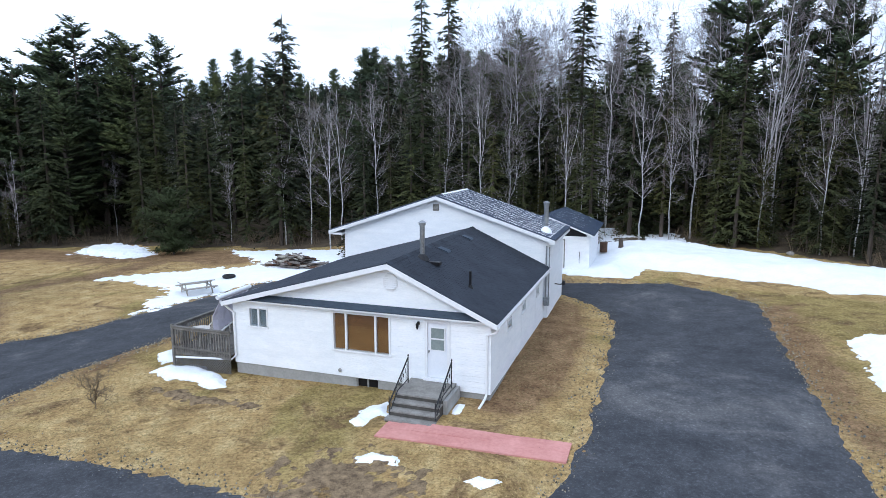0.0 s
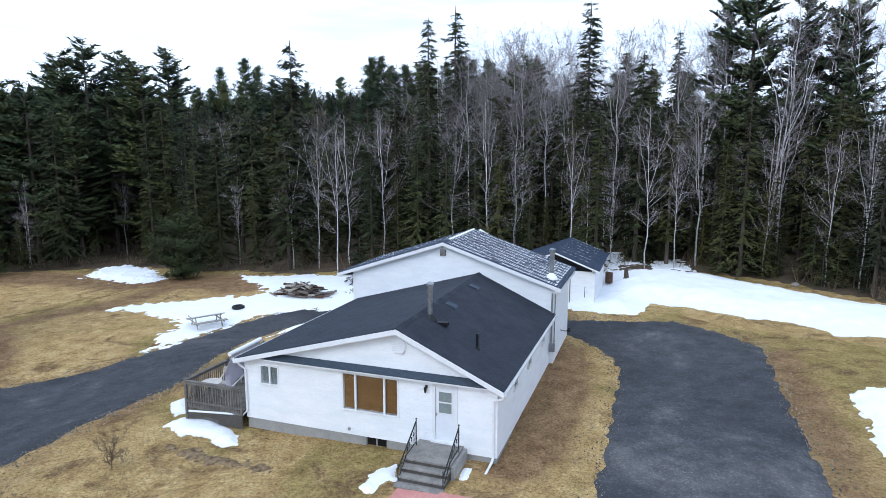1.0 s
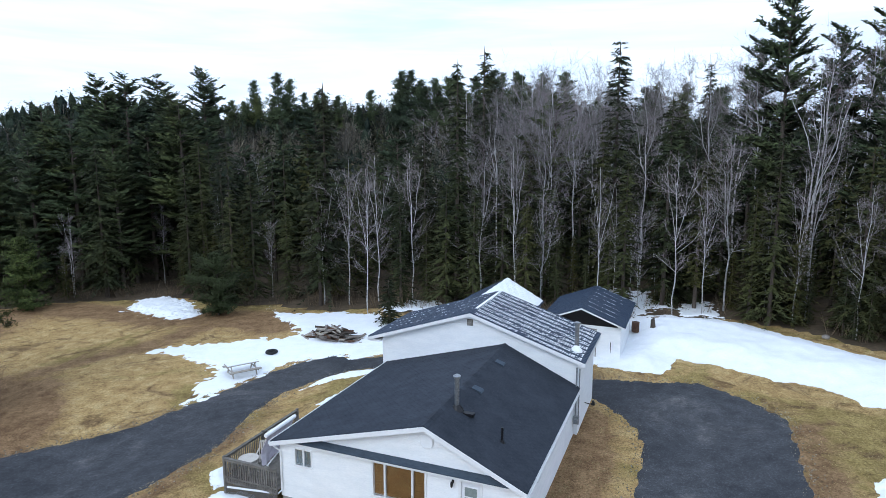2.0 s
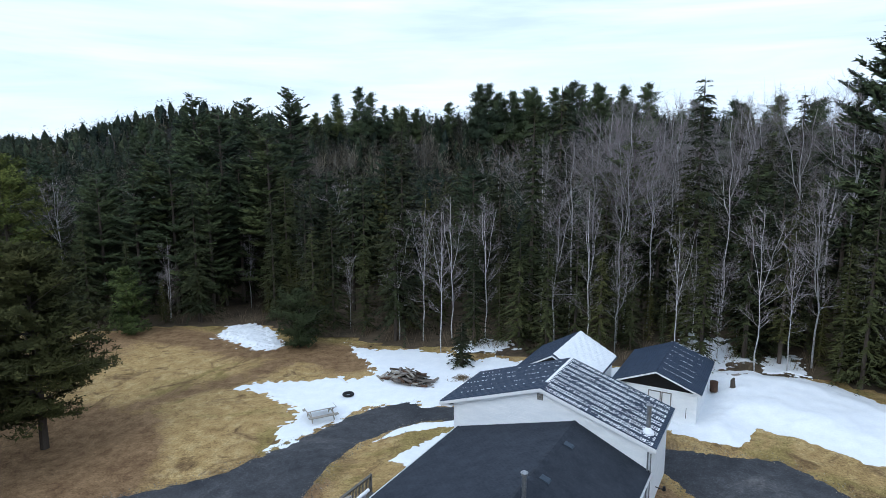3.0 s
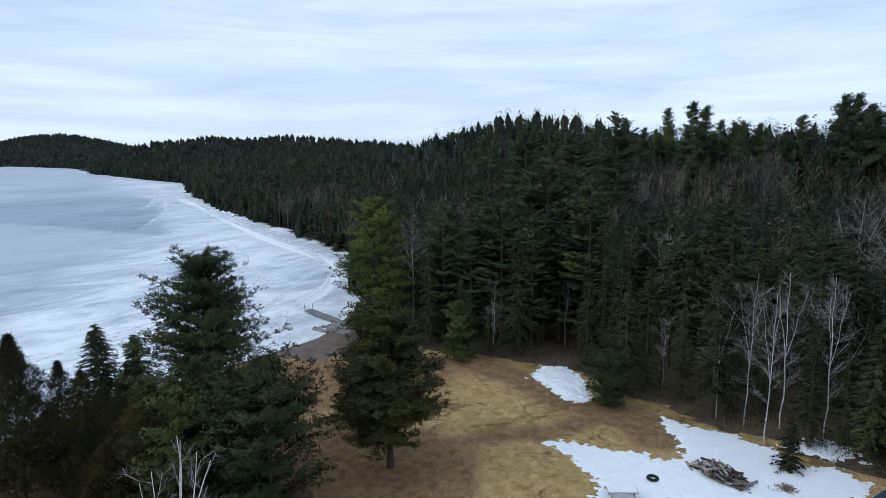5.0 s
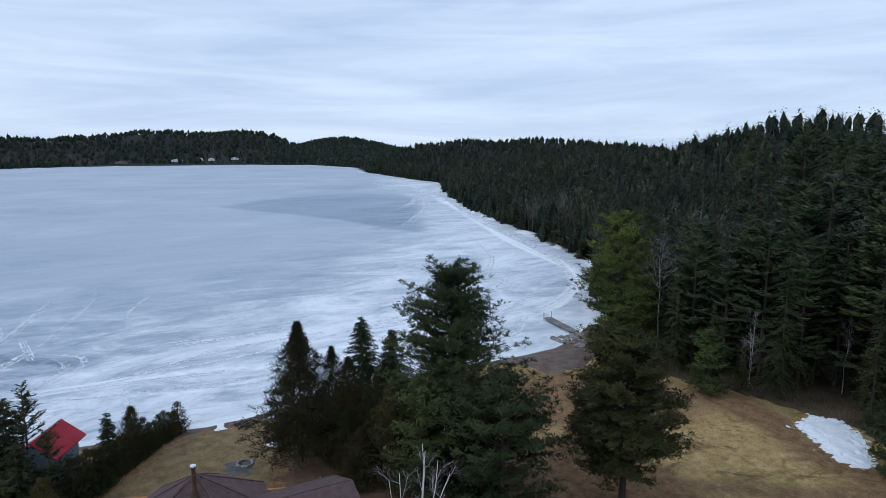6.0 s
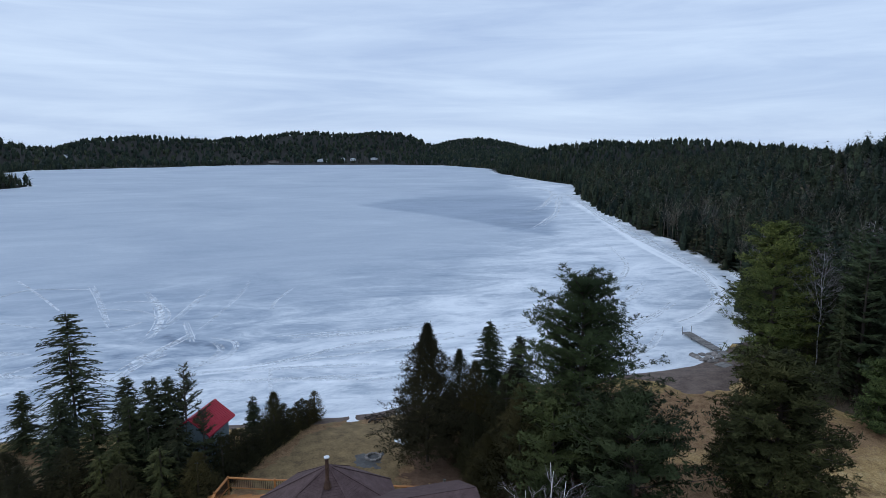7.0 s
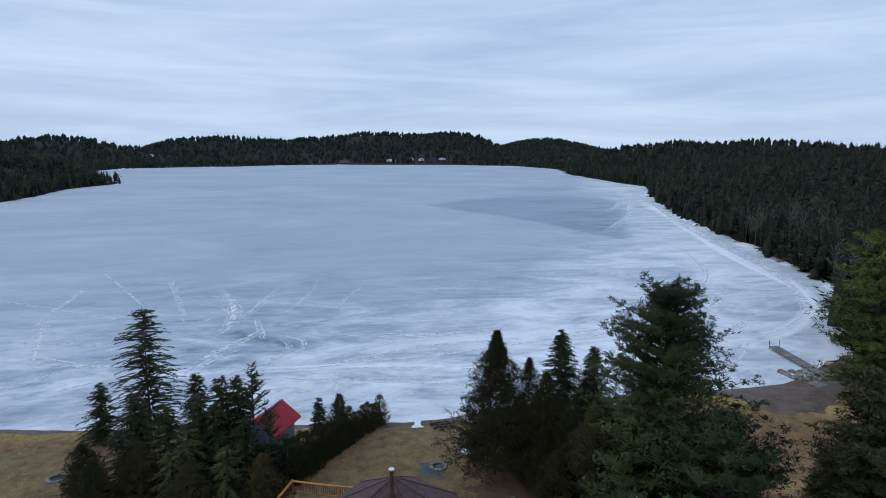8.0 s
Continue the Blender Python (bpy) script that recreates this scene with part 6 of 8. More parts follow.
def tri_mesh(name, tris, material, axis=(0.0, 0.0), tint=None):
    """A mesh of loose triangles, shape (n, 3, 3); axis: where the stem of each triangle's tree stands."""
    tris = np.asarray(tris, np.float32)
    n = len(tris)
    me = bpy.data.meshes.new(name)
    me.vertices.add(3 * n)
    me.vertices.foreach_set("co", tris.reshape(-1))
    me.loops.add(3 * n)
    me.loops.foreach_set("vertex_index", np.arange(3 * n, dtype=np.int32))
    me.polygons.add(n)
    me.polygons.foreach_set("loop_start", np.arange(0, 3 * n, 3, dtype=np.int32))
    me.polygons.foreach_set("loop_total", np.full(n, 3, dtype=np.int32))
    me.update()
    me.validate()
    me.materials.append(material)
    if material.name in SOFT:
        e = tris.mean(1)[:, :2] - np.asarray(axis, np.float32)
        r = np.hypot(e[:, 0], e[:, 1])
        d = np.column_stack([e, 0.55 * r + 0.3 * np.percentile(r, 80)])
        d /= np.linalg.norm(d, axis=1)[:, None] + 1e-6
        f = np.cross(tris[:, 1] - tris[:, 0], tris[:, 2] - tris[:, 0])
        f /= np.linalg.norm(f, axis=1)[:, None] + 1e-9
        d += 0.4 * f * np.where((f * d).sum(1) < 0, -1, 1)[:, None]
        d /= np.linalg.norm(d, axis=1)[:, None] + 1e-6
        me.attributes.new("crown", "FLOAT_VECTOR", "POINT").data.foreach_set("vector", np.repeat(d, 3, 0).astype(np.float32).reshape(-1))
    if tint is not None:
        me.attributes.new("tint", "FLOAT", "POINT").data.foreach_set("value", np.repeat(tint, 3).astype(np.float32))
    return me


def sprays(base, azim, length, rise, droop, pitch, long, hang):
    """Slender needle sprays, evenly spaced along many drooping branches."""
    count = np.maximum(3, np.ceil(length / pitch)).astype(int)
    k = np.repeat(np.arange(len(azim)), count)
    n = len(k)
    s = (np.concatenate([np.arange(c) for c in count]) + tr.uniform(0, 1, n)) / count[k]
    s = 0.06 + 0.94 * s
    f = np.stack([np.cos(azim), np.sin(azim), np.zeros(len(azim))], 1)[k]
    t = np.stack([-np.sin(azim), np.cos(azim), np.zeros(len(azim))], 1)[k]
    up = np.array([0, 0, 1.0])
    p = base[k] + f * (length[k] * s)[:, None] + up * ((rise[k] * s - droop * s * s) * length[k])[:, None]
    out = []
    for side in (-1, 1):
        l = np.minimum(long, 0.55 * length[k] + 0.1) * tr.uniform(0.6, 1.35, n) * (1.15 - 0.45 * s)
        d = t * (side * tr.uniform(0.35, 1.0, n))[:, None] + f * tr.uniform(0.45, 1.0, n)[:, None] - up * (hang * tr.uniform(-0.2, 1.4, n))[:, None]
        d /= np.linalg.norm(d, axis=1)[:, None]
        w = np.cross(d, tr.normal(0, 1, (n, 3)))
        w *= (0.16 * l / (np.linalg.norm(w, axis=1) + 1e-6))[:, None]
        out.append(np.stack([p - w, p + d * l[:, None], p + w], 1))
    return np.concatenate(out)


def spruce_crown(h, r, whorl=0.42, per=6, pitch=0.17, low=0.06, hang=0.55, power=0.85, ragged=0.25, long=0.5):
    z = np.arange(low * h, h * 0.985, whorl)
    z = np.repeat(z, per) + tr.uniform(-0.5, 0.5, len(z) * per) * whorl
    n = len(z)
    length = r * np.clip(1 - z / h, 0.02, 1) ** power * tr.uniform(1 - ragged * 1.6, 1 + ragged, n) + 0.22
    keep = tr.random(n) > 0.06
    base = np.stack([np.zeros(n), np.zeros(n), np.minimum(z, h - 0.05)], 1)
    rise = 0.25 - 0.4 * (1 - z / h) + tr.uniform(-0.14, 0.14, n)
    tris = sprays(base[keep], tr.uniform(0, 6.283, n)[keep], length[keep], rise[keep], 0.22, pitch, long, hang)
    tip = np.array([[[-0.07, 0, h - 0.7], [0.07, 0.05, h - 0.7], [0, 0, h + 0.2]], [[0, -0.07, h - 0.7], [0, 0.07, h - 0.7], [0, 0, h + 0.15]]])
    return np.concatenate([tris, tip])


def tufts(centres, size, count, up=0.35, out=None, loose=0.8):
    """Clusters of needles: count triangles round each centre."""
    n = len(centres)
    c = np.repeat(centres, count, 0)
    d = tr.normal(0, 1, (n * count, 3))
    d[:, 2] = d[:, 2] * 0.6 + up
    if out is not None:
        d += np.repeat(out, count, 0) * 0.8
    d /= np.linalg.norm(d, axis=1)[:, None]
    s = np.repeat(size, count) * tr.uniform(0.6, 1.3, n * count)
    q = np.cross(d, tr.normal(0, 1, (n * count, 3)))
    q /= np.linalg.norm(q, axis=1)[:, None] + 1e-6
    c = c + tr.normal(0, 1, c.shape) * (1, 1, 0.6) * (s * loose)[:, None]
    return np.stack([c - q * (s * 0.15)[:, None], c + d * s[:, None], c + q * (s * 0.15)[:, None]], 1)


def pine_crown(h, r, low=0.25, levels=15, per=5, pitch=0.2, long=0.42, flat=True, power=0.75):
    """Layered limbs with side branches full of needle sprays; also the limbs as lines for the wood."""
    base, azim, length, rise, limbs = [], [], [], [], []
    for k in range(levels):
        z0 = h * (low + (0.97 - low) * (k + tr.uniform(-0.3, 0.3)) / (levels - 1))
        f0 = min(1.0, max(0.0, (z0 / h - low) / (1 - low)))
        span = (r * ((1 - f0) ** power * (0.6 + 0.4 * min(1, f0 * 4 + 0.4)) + 0.07)) * tr.uniform(0.75, 1.1)
        for _ in range(per):
            a, l, z = tr.uniform(0, 6.283), span * tr.uniform(0.5, 1.1), z0 + tr.uniform(-0.45, 0.45) * h / levels
            up = tr.uniform(0.05, 0.42) + 0.25 * f0 if flat else tr.uniform(0.25, 0.75) + 0.3 * f0
            f = np.array([math.cos(a), math.sin(a), up])
            limbs.append(((0, 0, z), tuple(np.array([0, 0, z]) + f * l)))
            base.append((0, 0, z)), azim.append(a), length.append(l), rise.append(up)
            for s in np.arange(0.3, 1.0, max(0.12, 0.42 / max(l, 0.5))):
                side = 1 if tr.random() < 0.5 else -1
                for sd in (side, -side):
                    base.append(tuple(np.array([0, 0, z]) + f * (l * s)))
                    azim.append(a + sd * tr.uniform(0.4, 1.0))
                    length.append((0.42 * l * (1.1 - 0.7 * s) + 0.2) * tr.uniform(0.6, 1.2))
                    rise.append(up + tr.uniform(-0.1, 0.25))
    tris = sprays(np.array(base), np.array(azim), np.array(length), np.array(rise), -0.06, pitch, long, -0.45)
    tip = sprays(np.array([(0, 0, h - 0.9), (0, 0, h - 0.5), (0, 0, h - 0.7)]), np.array([0.0, 2.1, 4.2]), np.array([0.3, 0.3, 0.3]), np.array([3.0, 3.0, 3.0]), 0, 0.1, long, -0.8)
    return np.concatenate([tris, tip]), limbs


def puff_crown(h, r, low, levels, per, size, count, power=None, lift=0.1, inner=0.45):
    """An open crown of rounded needle puffs along rising limbs, domed or, with a power, tapering; also the limbs as lines for the wood."""
    cent, limbs = [], []
    for k in range(levels):
        z = h * (low + (0.96 - low) * (k + tr.uniform(-0.4, 0.4)) / (levels - 1))
        f0 = min(1.0, max(0.0, (z / h - low) / (1 - low)))
        span = r * ((math.sqrt(max(0.0, 1 - f0 ** 1.7)) * (0.7 + 0.3 * min(1, f0 * 3)) if power is None else (1 - f0) ** power * (0.75 + 0.25 * min(1, f0 * 5))) + 0.05) * tr.uniform(0.7, 1.12)
        for _ in range(per):
            a, l, up = tr.uniform(0, 6.283), span * tr.uniform(0.5, 1.1), tr.uniform(lift, lift + 0.4) + 0.4 * f0
            f, t = np.array([math.cos(a), math.sin(a), up]), np.array([-math.sin(a), math.cos(a), 0])
            limbs.append(((0, 0, z), tuple(np.array([0, 0, z]) + f * l)))
            for s in np.arange(inner, 1.05, max(0.12, 0.5 / max(l, 0.6))):
                for side in (-1, 1):
                    cent.append(np.array([0, 0, z]) + f * (l * s) + t * (side * tr.uniform(0.0, 0.28) * l * s) + np.array([0, 0, tr.uniform(-0.1, 0.3)]))
    cent += [np.array([tr.normal(0, 0.12), tr.normal(0, 0.12), h * (1 - 0.012 * k)]) for k in range(5)]
    return tufts(np.array(cent), size * tr.uniform(0.75, 1.25, len(cent)), count, 0.3, None, 0.55), limbs


def dense_crown(h, r, number, size, low=0.02, power=0.7, round_top=False):
    """A close crown of small sprays over a ragged cone or dome."""
    f = tr.random(number) ** 1.15
    z = h * (low + (0.985 - low) * f)
    prof = np.sqrt(np.clip(1 - f ** 2.2, 0, 1)) if round_top else np.clip(1 - f, 0.0, 1) ** power * np.clip(0.72 + 2.4 * f, 0, 1)
    a = tr.uniform(0, 6.283, number)
    ph = tr.uniform(0, 6.283, 4)
    lump = 1 + 0.24 * np.sin(a * 2 + z * 1.1 + ph[0]) + 0.22 * np.sin(a * 4 + z * 2.1 + ph[1]) + 0.16 * np.sin(a * 9 - z * 3.7 + ph[2])
    rad = r * prof * lump * np.sqrt(tr.uniform(0.03, 1.2, number)) + 0.03
    c = np.stack([rad * np.cos(a), rad * np.sin(a), z], 1)
    out = np.stack([np.cos(a), np.sin(a), np.full(number, 0.5)], 1)
    return tufts(c, np.full(number, size * 0.72) * tr.uniform(0.7, 1.2, number) * (1 - 0.45 * f), 10, 0.45, out, 0.6)


def stem(h, r, n=7, lean=0.0, wob=0.0):
    k = 7
    return Build().tube([(lean * h * (i / (k - 1)) ** 1.5 + wob * math.sin(i * 1.7), wob * math.cos(i * 2.3), h * i / (k - 1) - 0.15) for i in range(k)], [r * (1 - 0.93 * i / (k - 1)) + 0.01 for i in range(k)], n)


def tree(name, label, category, wood, crown, m, group="", crown_name="crown"):
    t = thing(name, label, category, group, m)
    ORIGIN[t.name] = (0, 0, 0)
    part("trunk", wood, M_BARK, t)
    part(crown_name, crown, M_BARK, t)
    return t


def bare_tree(name, label, h, r, m, group="", clear=0.3, spread=0.22, limbs=34, lean=0.0, bark=None, twig=None, seed=1, fine=9, forks=2):
    """A leafless tree: a trunk that forks, irregular limbs that bend upward, and two orders of twigs."""
    g = np.random.default_rng(seed)
    t = thing(name, label, "tree", group, m)
    wob = [Vector((g.normal(0, 0.010) * h, g.normal(0, 0.010) * h, 0)) for _ in range(9)]
    def axis(z, k=0):
        f = z / h
        i = min(7, int(f * 8))
        p = wob[i].lerp(wob[i + 1], f * 8 - i) * min(1.0, f * 3) + Vector((lean * h * f ** 1.5, 0, z))
        if k and f > fork[k][0]:
            e = (f - fork[k][0]) * h
            p += fork[k][1] * e - Vector((0, 0, e * 0.12))
        return p
    fork = {k: (g.uniform(0.35, 0.65), Vector((math.cos(k * 2.6 + seed), math.sin(k * 2.6 + seed), 0)) * g.uniform(0.14, 0.30)) for k in range(1, forks + 1)}
    zs = [h * i / 9 for i in range(10)]
    wood = Build().tube([axis(z) - Vector((0, 0, 0.15)) for z in zs], [r * (1 - 0.92 * z / h) + 0.008 for z in zs], 7)
    for k, (f, _) in fork.items():
        zz = [h * (f + (0.95 - f) * i / 5) for i in range(6)]
        wood.tube([axis(z, k) for z in zz], [r * 0.75 * (1 - 0.92 * z / h) + 0.006 for z in zz], 6)
    part("trunk", wood, bark or M_BIRCH, t)
    lb, tw = Build(), []
    for k in range(limbs):
        f = g.random() ** 0.8
        z = h * (clear + (0.95 - clear) * f)
        ok = [q for q in fork if z / h > fork[q][0] + 0.05]
        lead = int(g.choice([0] + ok))
        a = g.uniform(0, 6.283)
        l = (spread * h * (0.35 + 1.5 * f * (1.05 - f)) * (1.0 - 0.45 * f) + 0.25) * g.lognormal(-0.1, 0.4)
        e = g.uniform(0.15, 1.3) + 0.4 * f
        d = Vector((math.cos(a), math.sin(a), e)).normalized()
        p0 = axis(z, lead)
        mid = p0 + d * (l * 0.5) + Vector(g.normal(0, 0.08, 3)) * l
        d1 = (d + Vector((0, 0, g.uniform(-0.1, 0.7))) + Vector(g.normal(0, 0.25, 3))).normalized()
        end = mid + d1 * (l * 0.6)
        rr = max(0.010, r * 0.22 * (1 - z / h) + 0.008)
        lb.tube([p0, mid, end], [rr, rr * 0.6, 0.007], 3, False)
        for j in range(fine):
            s = 0.15 + 0.85 * g.random()
            q = p0.lerp(mid, s * 2) if s < 0.5 else mid.lerp(end, s * 2 - 1)
            d2 = (d1 + Vector((0, 0, 0.2)) + Vector(g.normal(0, 0.6, 3))).normalized()
            l2 = l * g.uniform(0.2, 0.6) * (1.1 - 0.4 * s) + 0.1
            q2 = q + d2 * l2
            w = Vector(g.normal(0, 1, 3)).normalized() * 0.014
            tw.append((q - w, q + w, q2))
            for i in range(6):
                q3 = q.lerp(q2, g.uniform(0.25, 1.0))
                w = Vector(g.normal(0, 1, 3)).normalized() * 0.010
                tw.append((q3 - w, q3 + w, q3 + (d2 + Vector(g.normal(0, 0.6, 3))).normalized() * l2 * g.uniform(0.3, 0.8)))
    wood = [[lb.v[i] for i in (q[0], q[1], q[2])] for q in lb.f] + [[lb.v[i] for i in (q[0], q[2], q[3])] for q in lb.f]
    me = tri_mesh("crown", wood + [[tuple(v) for v in q] for q in tw], bark or M_BIRCH)
    me.materials.append(twig or M_TWIG)
    me.polygons.foreach_set("material_index", np.array([0] * len(wood) + [1] * len(tw), np.int32))
    part("crown", me, M_TWIG, t, "bare grey limbs and twigs")
    return t


TREE_GROUP = "trees at the forest edge"


def standing(x, y, scale=1.0, turn=0.0, tall=1.0):
    return Matrix.Translation((x, y, ground_at(x, y))) @ pose(0, 0, 0, 0, 0, turn) @ Matrix.Diagonal((scale, scale, scale * tall, 1))


def plant(proto, x, y, scale, tall=1.0, turn=None):
    c = copy_thing(proto, standing(x, y, 1.0, tr.uniform(0, 360) if turn is None else turn))
    c.scale = (scale, scale, scale * tall)
    return c


def conifer_kinds():
    """The first tree of every kind stands in the woods; the others are its copies."""
    spots = [(-33, 72), (-6, 70), (20, 74), (-52, 71), (34, 62), (-20, 76), (8, 66)]
    kinds = []
    for k, (h, r, per, low, power) in enumerate(((18, 2.8, 7, 0.05, 0.62), (18, 2.2, 7, 0.03, 0.6), (18, 3.4, 7, 0.1, 0.66), (18, 2.5, 7, 0.2, 0.55), (18, 1.7, 8, 0.02, 0.6))):
        x, y = spots[k]
        kinds.append(tree("spruce", "tall dark green spruce at the forest edge", "tree", Build().tube([(0, 0, -0.3), (0, 0, 9), (0, 0, 17.6)], [0.24, 0.14, 0.03], 7),
                          tri_mesh("crown", spruce_crown(h, r, 0.40, per, 0.26, low, 0.6, power, 0.34, 0.5), M_SPRUCE), standing(x, y), TREE_GROUP))
    for k, (h, r, low, lev) in enumerate(((20, 4.9, 0.16, 23), (20, 4.2, 0.34, 17))):
        x, y = spots[5 + k]
        cr, limbs = pine_crown(h, r, low, lev, 6, 0.34, 0.66, True, 0.5)
        b = Build().tube([(0, 0, -0.3), (0, 0, 10), (0.1, 0, 19.6)], [0.28, 0.2, 0.04], 7)
        for p, q in limbs:
            b.tube([p, q], [0.05, 0.015], 3, False)
        kinds.append(tree("white_pine", "tall white pine with layered dark green limbs", "tree", b, tri_mesh("crown", cr, M_PINE), standing(x, y), TREE_GROUP))
    return kinds


CONIFERS = conifer_kinds()
INNER = [tree("spruce", "tall dark green spruce inside the forest", "tree", Build().tube([(0, 0, -0.3), (0, 0, 17.6)], [0.22, 0.03], 5), tri_mesh("crown", spruce_crown(18, r, 0.6, 6, 0.5, low, 0.7, 0.6, 0.3, 0.9), M_SPRUCE), standing(x, y), "trees inside the forest")
         for r, low, x, y in ((2.9, 0.15, -30, 86), (2.3, 0.1, 0, 84), (3.2, 0.3, 22, 82))]
# trees that stand out over the forest: kind, x, y, height of the tip
PINES = [(5, -44.5, 77.6, 25.5), (6, -47, 77, 24), (5, -39, 78, 23.5), (5, -36.5, 75, 22), (5, -54, 75, 21.5), (6, -50, 71, 19.5), (5, -60, 74, 18), (6, -68, 72, 19), (6, -63.6, 143.8, 34.9), (5, -92.7, 149.4, 34.3), (6, -61.5, 118.7, 30.4),
         (6, 28.6, 60.6, 31.5), (6, 34.7, 63.1, 28), (6, 33.5, 53.5, 23), (6, 44, 52, 27), (6, 30, 70, 28), (6, 38, 62, 29), (5, -56, 68, 17), (5, -47.5, 70.5, 19.5), (5, -51, 68, 16.5), (5, -42.5, 70.4, 18.2), (6, -41.1, 75.6, 19)]
SPRUCES = [(2, -15.4, 61.7, 22.7), (4, -2.0, 60.6, 24.6), (1, 0.6, 66.5, 26.9), (0, 14.6, 66.9, 27.4), (1, 17.0, 56.0, 20.9), (2, 25, 89, 26), (4, 22.8, 72, 22.1), (1, 25.1, 52.6, 17.3), (1, 31.8, 49.5, 16.5), (2, -66, 71, 17),
           (0, 12.5, 63, 18), (0, 19.5, 60, 15), (3, 5.5, 66, 18), (0, 24.1, 50.6, 17.1), (1, 31.2, 48.9, 15.8), (4, 28.6, 80, 27), (4, 20.2, 73.3, 23.5), (1, 38, 45, 19), (2, 41, 36, 18), (2, -41.9, 66, 17), (0, -28, 66, 15.5), (0, -24, 64, 14), (1, -33, 68, 15)]
for kind, x, y, top in PINES + SPRUCES:
    h = top - ground_at(x, y)
    base = 18.2 if kind < 5 else 20.3
    s = h / base
    wide = 0.92 if kind < 5 else 0.95 if x < 25 else 0.66
    plant(CONIFERS[kind], x, y, s * wide, 1 / wide)
# spruces deeper in the woods behind the aspens
for k in range(20):
    x, y = 35 + 32 * (k + tr.random()) / 20, tr.uniform(74, 96)
    plant(INNER[k % 3], x, y, (tr.uniform(21.5, 25) - ground_at(x, y)) / 18.2)
# young spruces that close the forest edge behind the snow bank
for k in range(16):
    f = k / 15
    plant(CONIFERS[(0, 2, 3)[k % 3]], 23.0 + 9.5 * f + tr.uniform(0, 1.6), 55 - 13.5 * f + tr.uniform(0, 1.6), tr.uniform(3.2, 7.5) / 18.2)

# tall pines on the rise behind the woods
RISE = []
for k, (x, y) in enumerate(((-64, 200), (-24, 196))):
    cr, limbs = puff_crown(20, (4.2, 3.6)[k], (0.25, 0.38)[k], 17, 6, 0.5, 14, (0.62, 0.5)[k], 0.05, 0.3)
    RISE.append(tree("white_pine", "tall white pine on the rise behind the woods", "tree", Build().tube([(0, 0, -0.3), (0, 0, 19.6)], [0.28, 0.05], 5), tri_mesh("crown", cr, M_PINE), standing(x, y), "pines on the rise"))
    RISE[k].scale = (1.3, 1.3, 1.3)
for x0, y0, x1, y1, z0, z1, number, deep in ((-26, 190, 28, 190, 39.8, 39.0, 24, 12), (-190, 240, -118, 228, 31.5, 33.5, 14, 14), (-118, 216, -34, 196, 35.5, 34.8, 20, 12), (-100, 216, -60, 213, 39.0, 39.5, 4, 4), (34, 176, 66, 160, 34.0, 34.0, 10, 20)):
    for k in range(number):
        f = (k + tr.uniform(0.1, 0.9)) / number
        x, y = x0 + (x1 - x0) * f, y0 + (y1 - y0) * f + tr.uniform(0, deep)
        top = (z0 + (z1 - z0) * f + tr.uniform(-6.5, 1.2)) - ground_at(x, y)
        s = max(0.7, min(1.35, top / 20.3))
        plant(RISE[k % 2], x, y, s, top / 20.3 / s)

edge_pts = np.array(EDGE)


def spread_points(number, lo, hi, gap, seed, poly=WOODS):
    """Random points in the woods whose way in from the edge lies between lo and hi, no two closer than gap."""
    g = np.random.default_rng(seed)
    xs, ys = g.uniform(-130, 60, number * 30), g.uniform(-15, 140, number * 30)
    d = inside(xs, ys, poly)
    e = np.full(len(xs), 1e9)
    for (ax, ay), (bx, by) in zip(edge_pts[:-1], edge_pts[1:]):
        k = np.clip(((xs - ax) * (bx - ax) + (ys - ay) * (by - ay)) / ((bx - ax) ** 2 + (by - ay) ** 2), 0, 1)
        e = np.minimum(e, np.hypot(xs - ax - k * (bx - ax), ys - ay - k * (by - ay)))
    ok = (d > 0.6) & (e > lo) & (e < hi)
    got = []
    cell = {}
    for x, y in zip(xs[ok], ys[ok]):
        i, j = int(x // gap), int(y // gap)
        if any((x - p) ** 2 + (y - q) ** 2 < gap * gap for a in (-1, 0, 1) for b in (-1, 0, 1) for p, q in cell.get((i + a, j + b), ())):
            continue
        cell.setdefault((i, j), []).append((x, y))
        got.append((x, y))
        if len(got) >= number:
            break
    return got


for n, (x, y) in enumerate(spread_points(150, 0.8, 9, 2.7, 7)):
    h = tr.uniform(8.5, 15) if n % 4 else tr.uniform(4, 8)
    k = int(tr.choice([0, 0, 1, 1, 2, 4, 3]))
    plant(CONIFERS[k], x, y, h / 18.2 * 1.1, 0.92)
for n, (x, y) in enumerate(spread_points(170, 9, 32, 2.8, 8)):
    plant(INNER[int(tr.integers(0, 3))], x, y, tr.uniform(11, 18.5) / 18.2)
for n, (x, y) in enumerate(spread_points(14, 8, 30, 9.0, 9)):
    plant(CONIFERS[5 + n % 2], x, y, tr.uniform(15, 20) / 20.3)

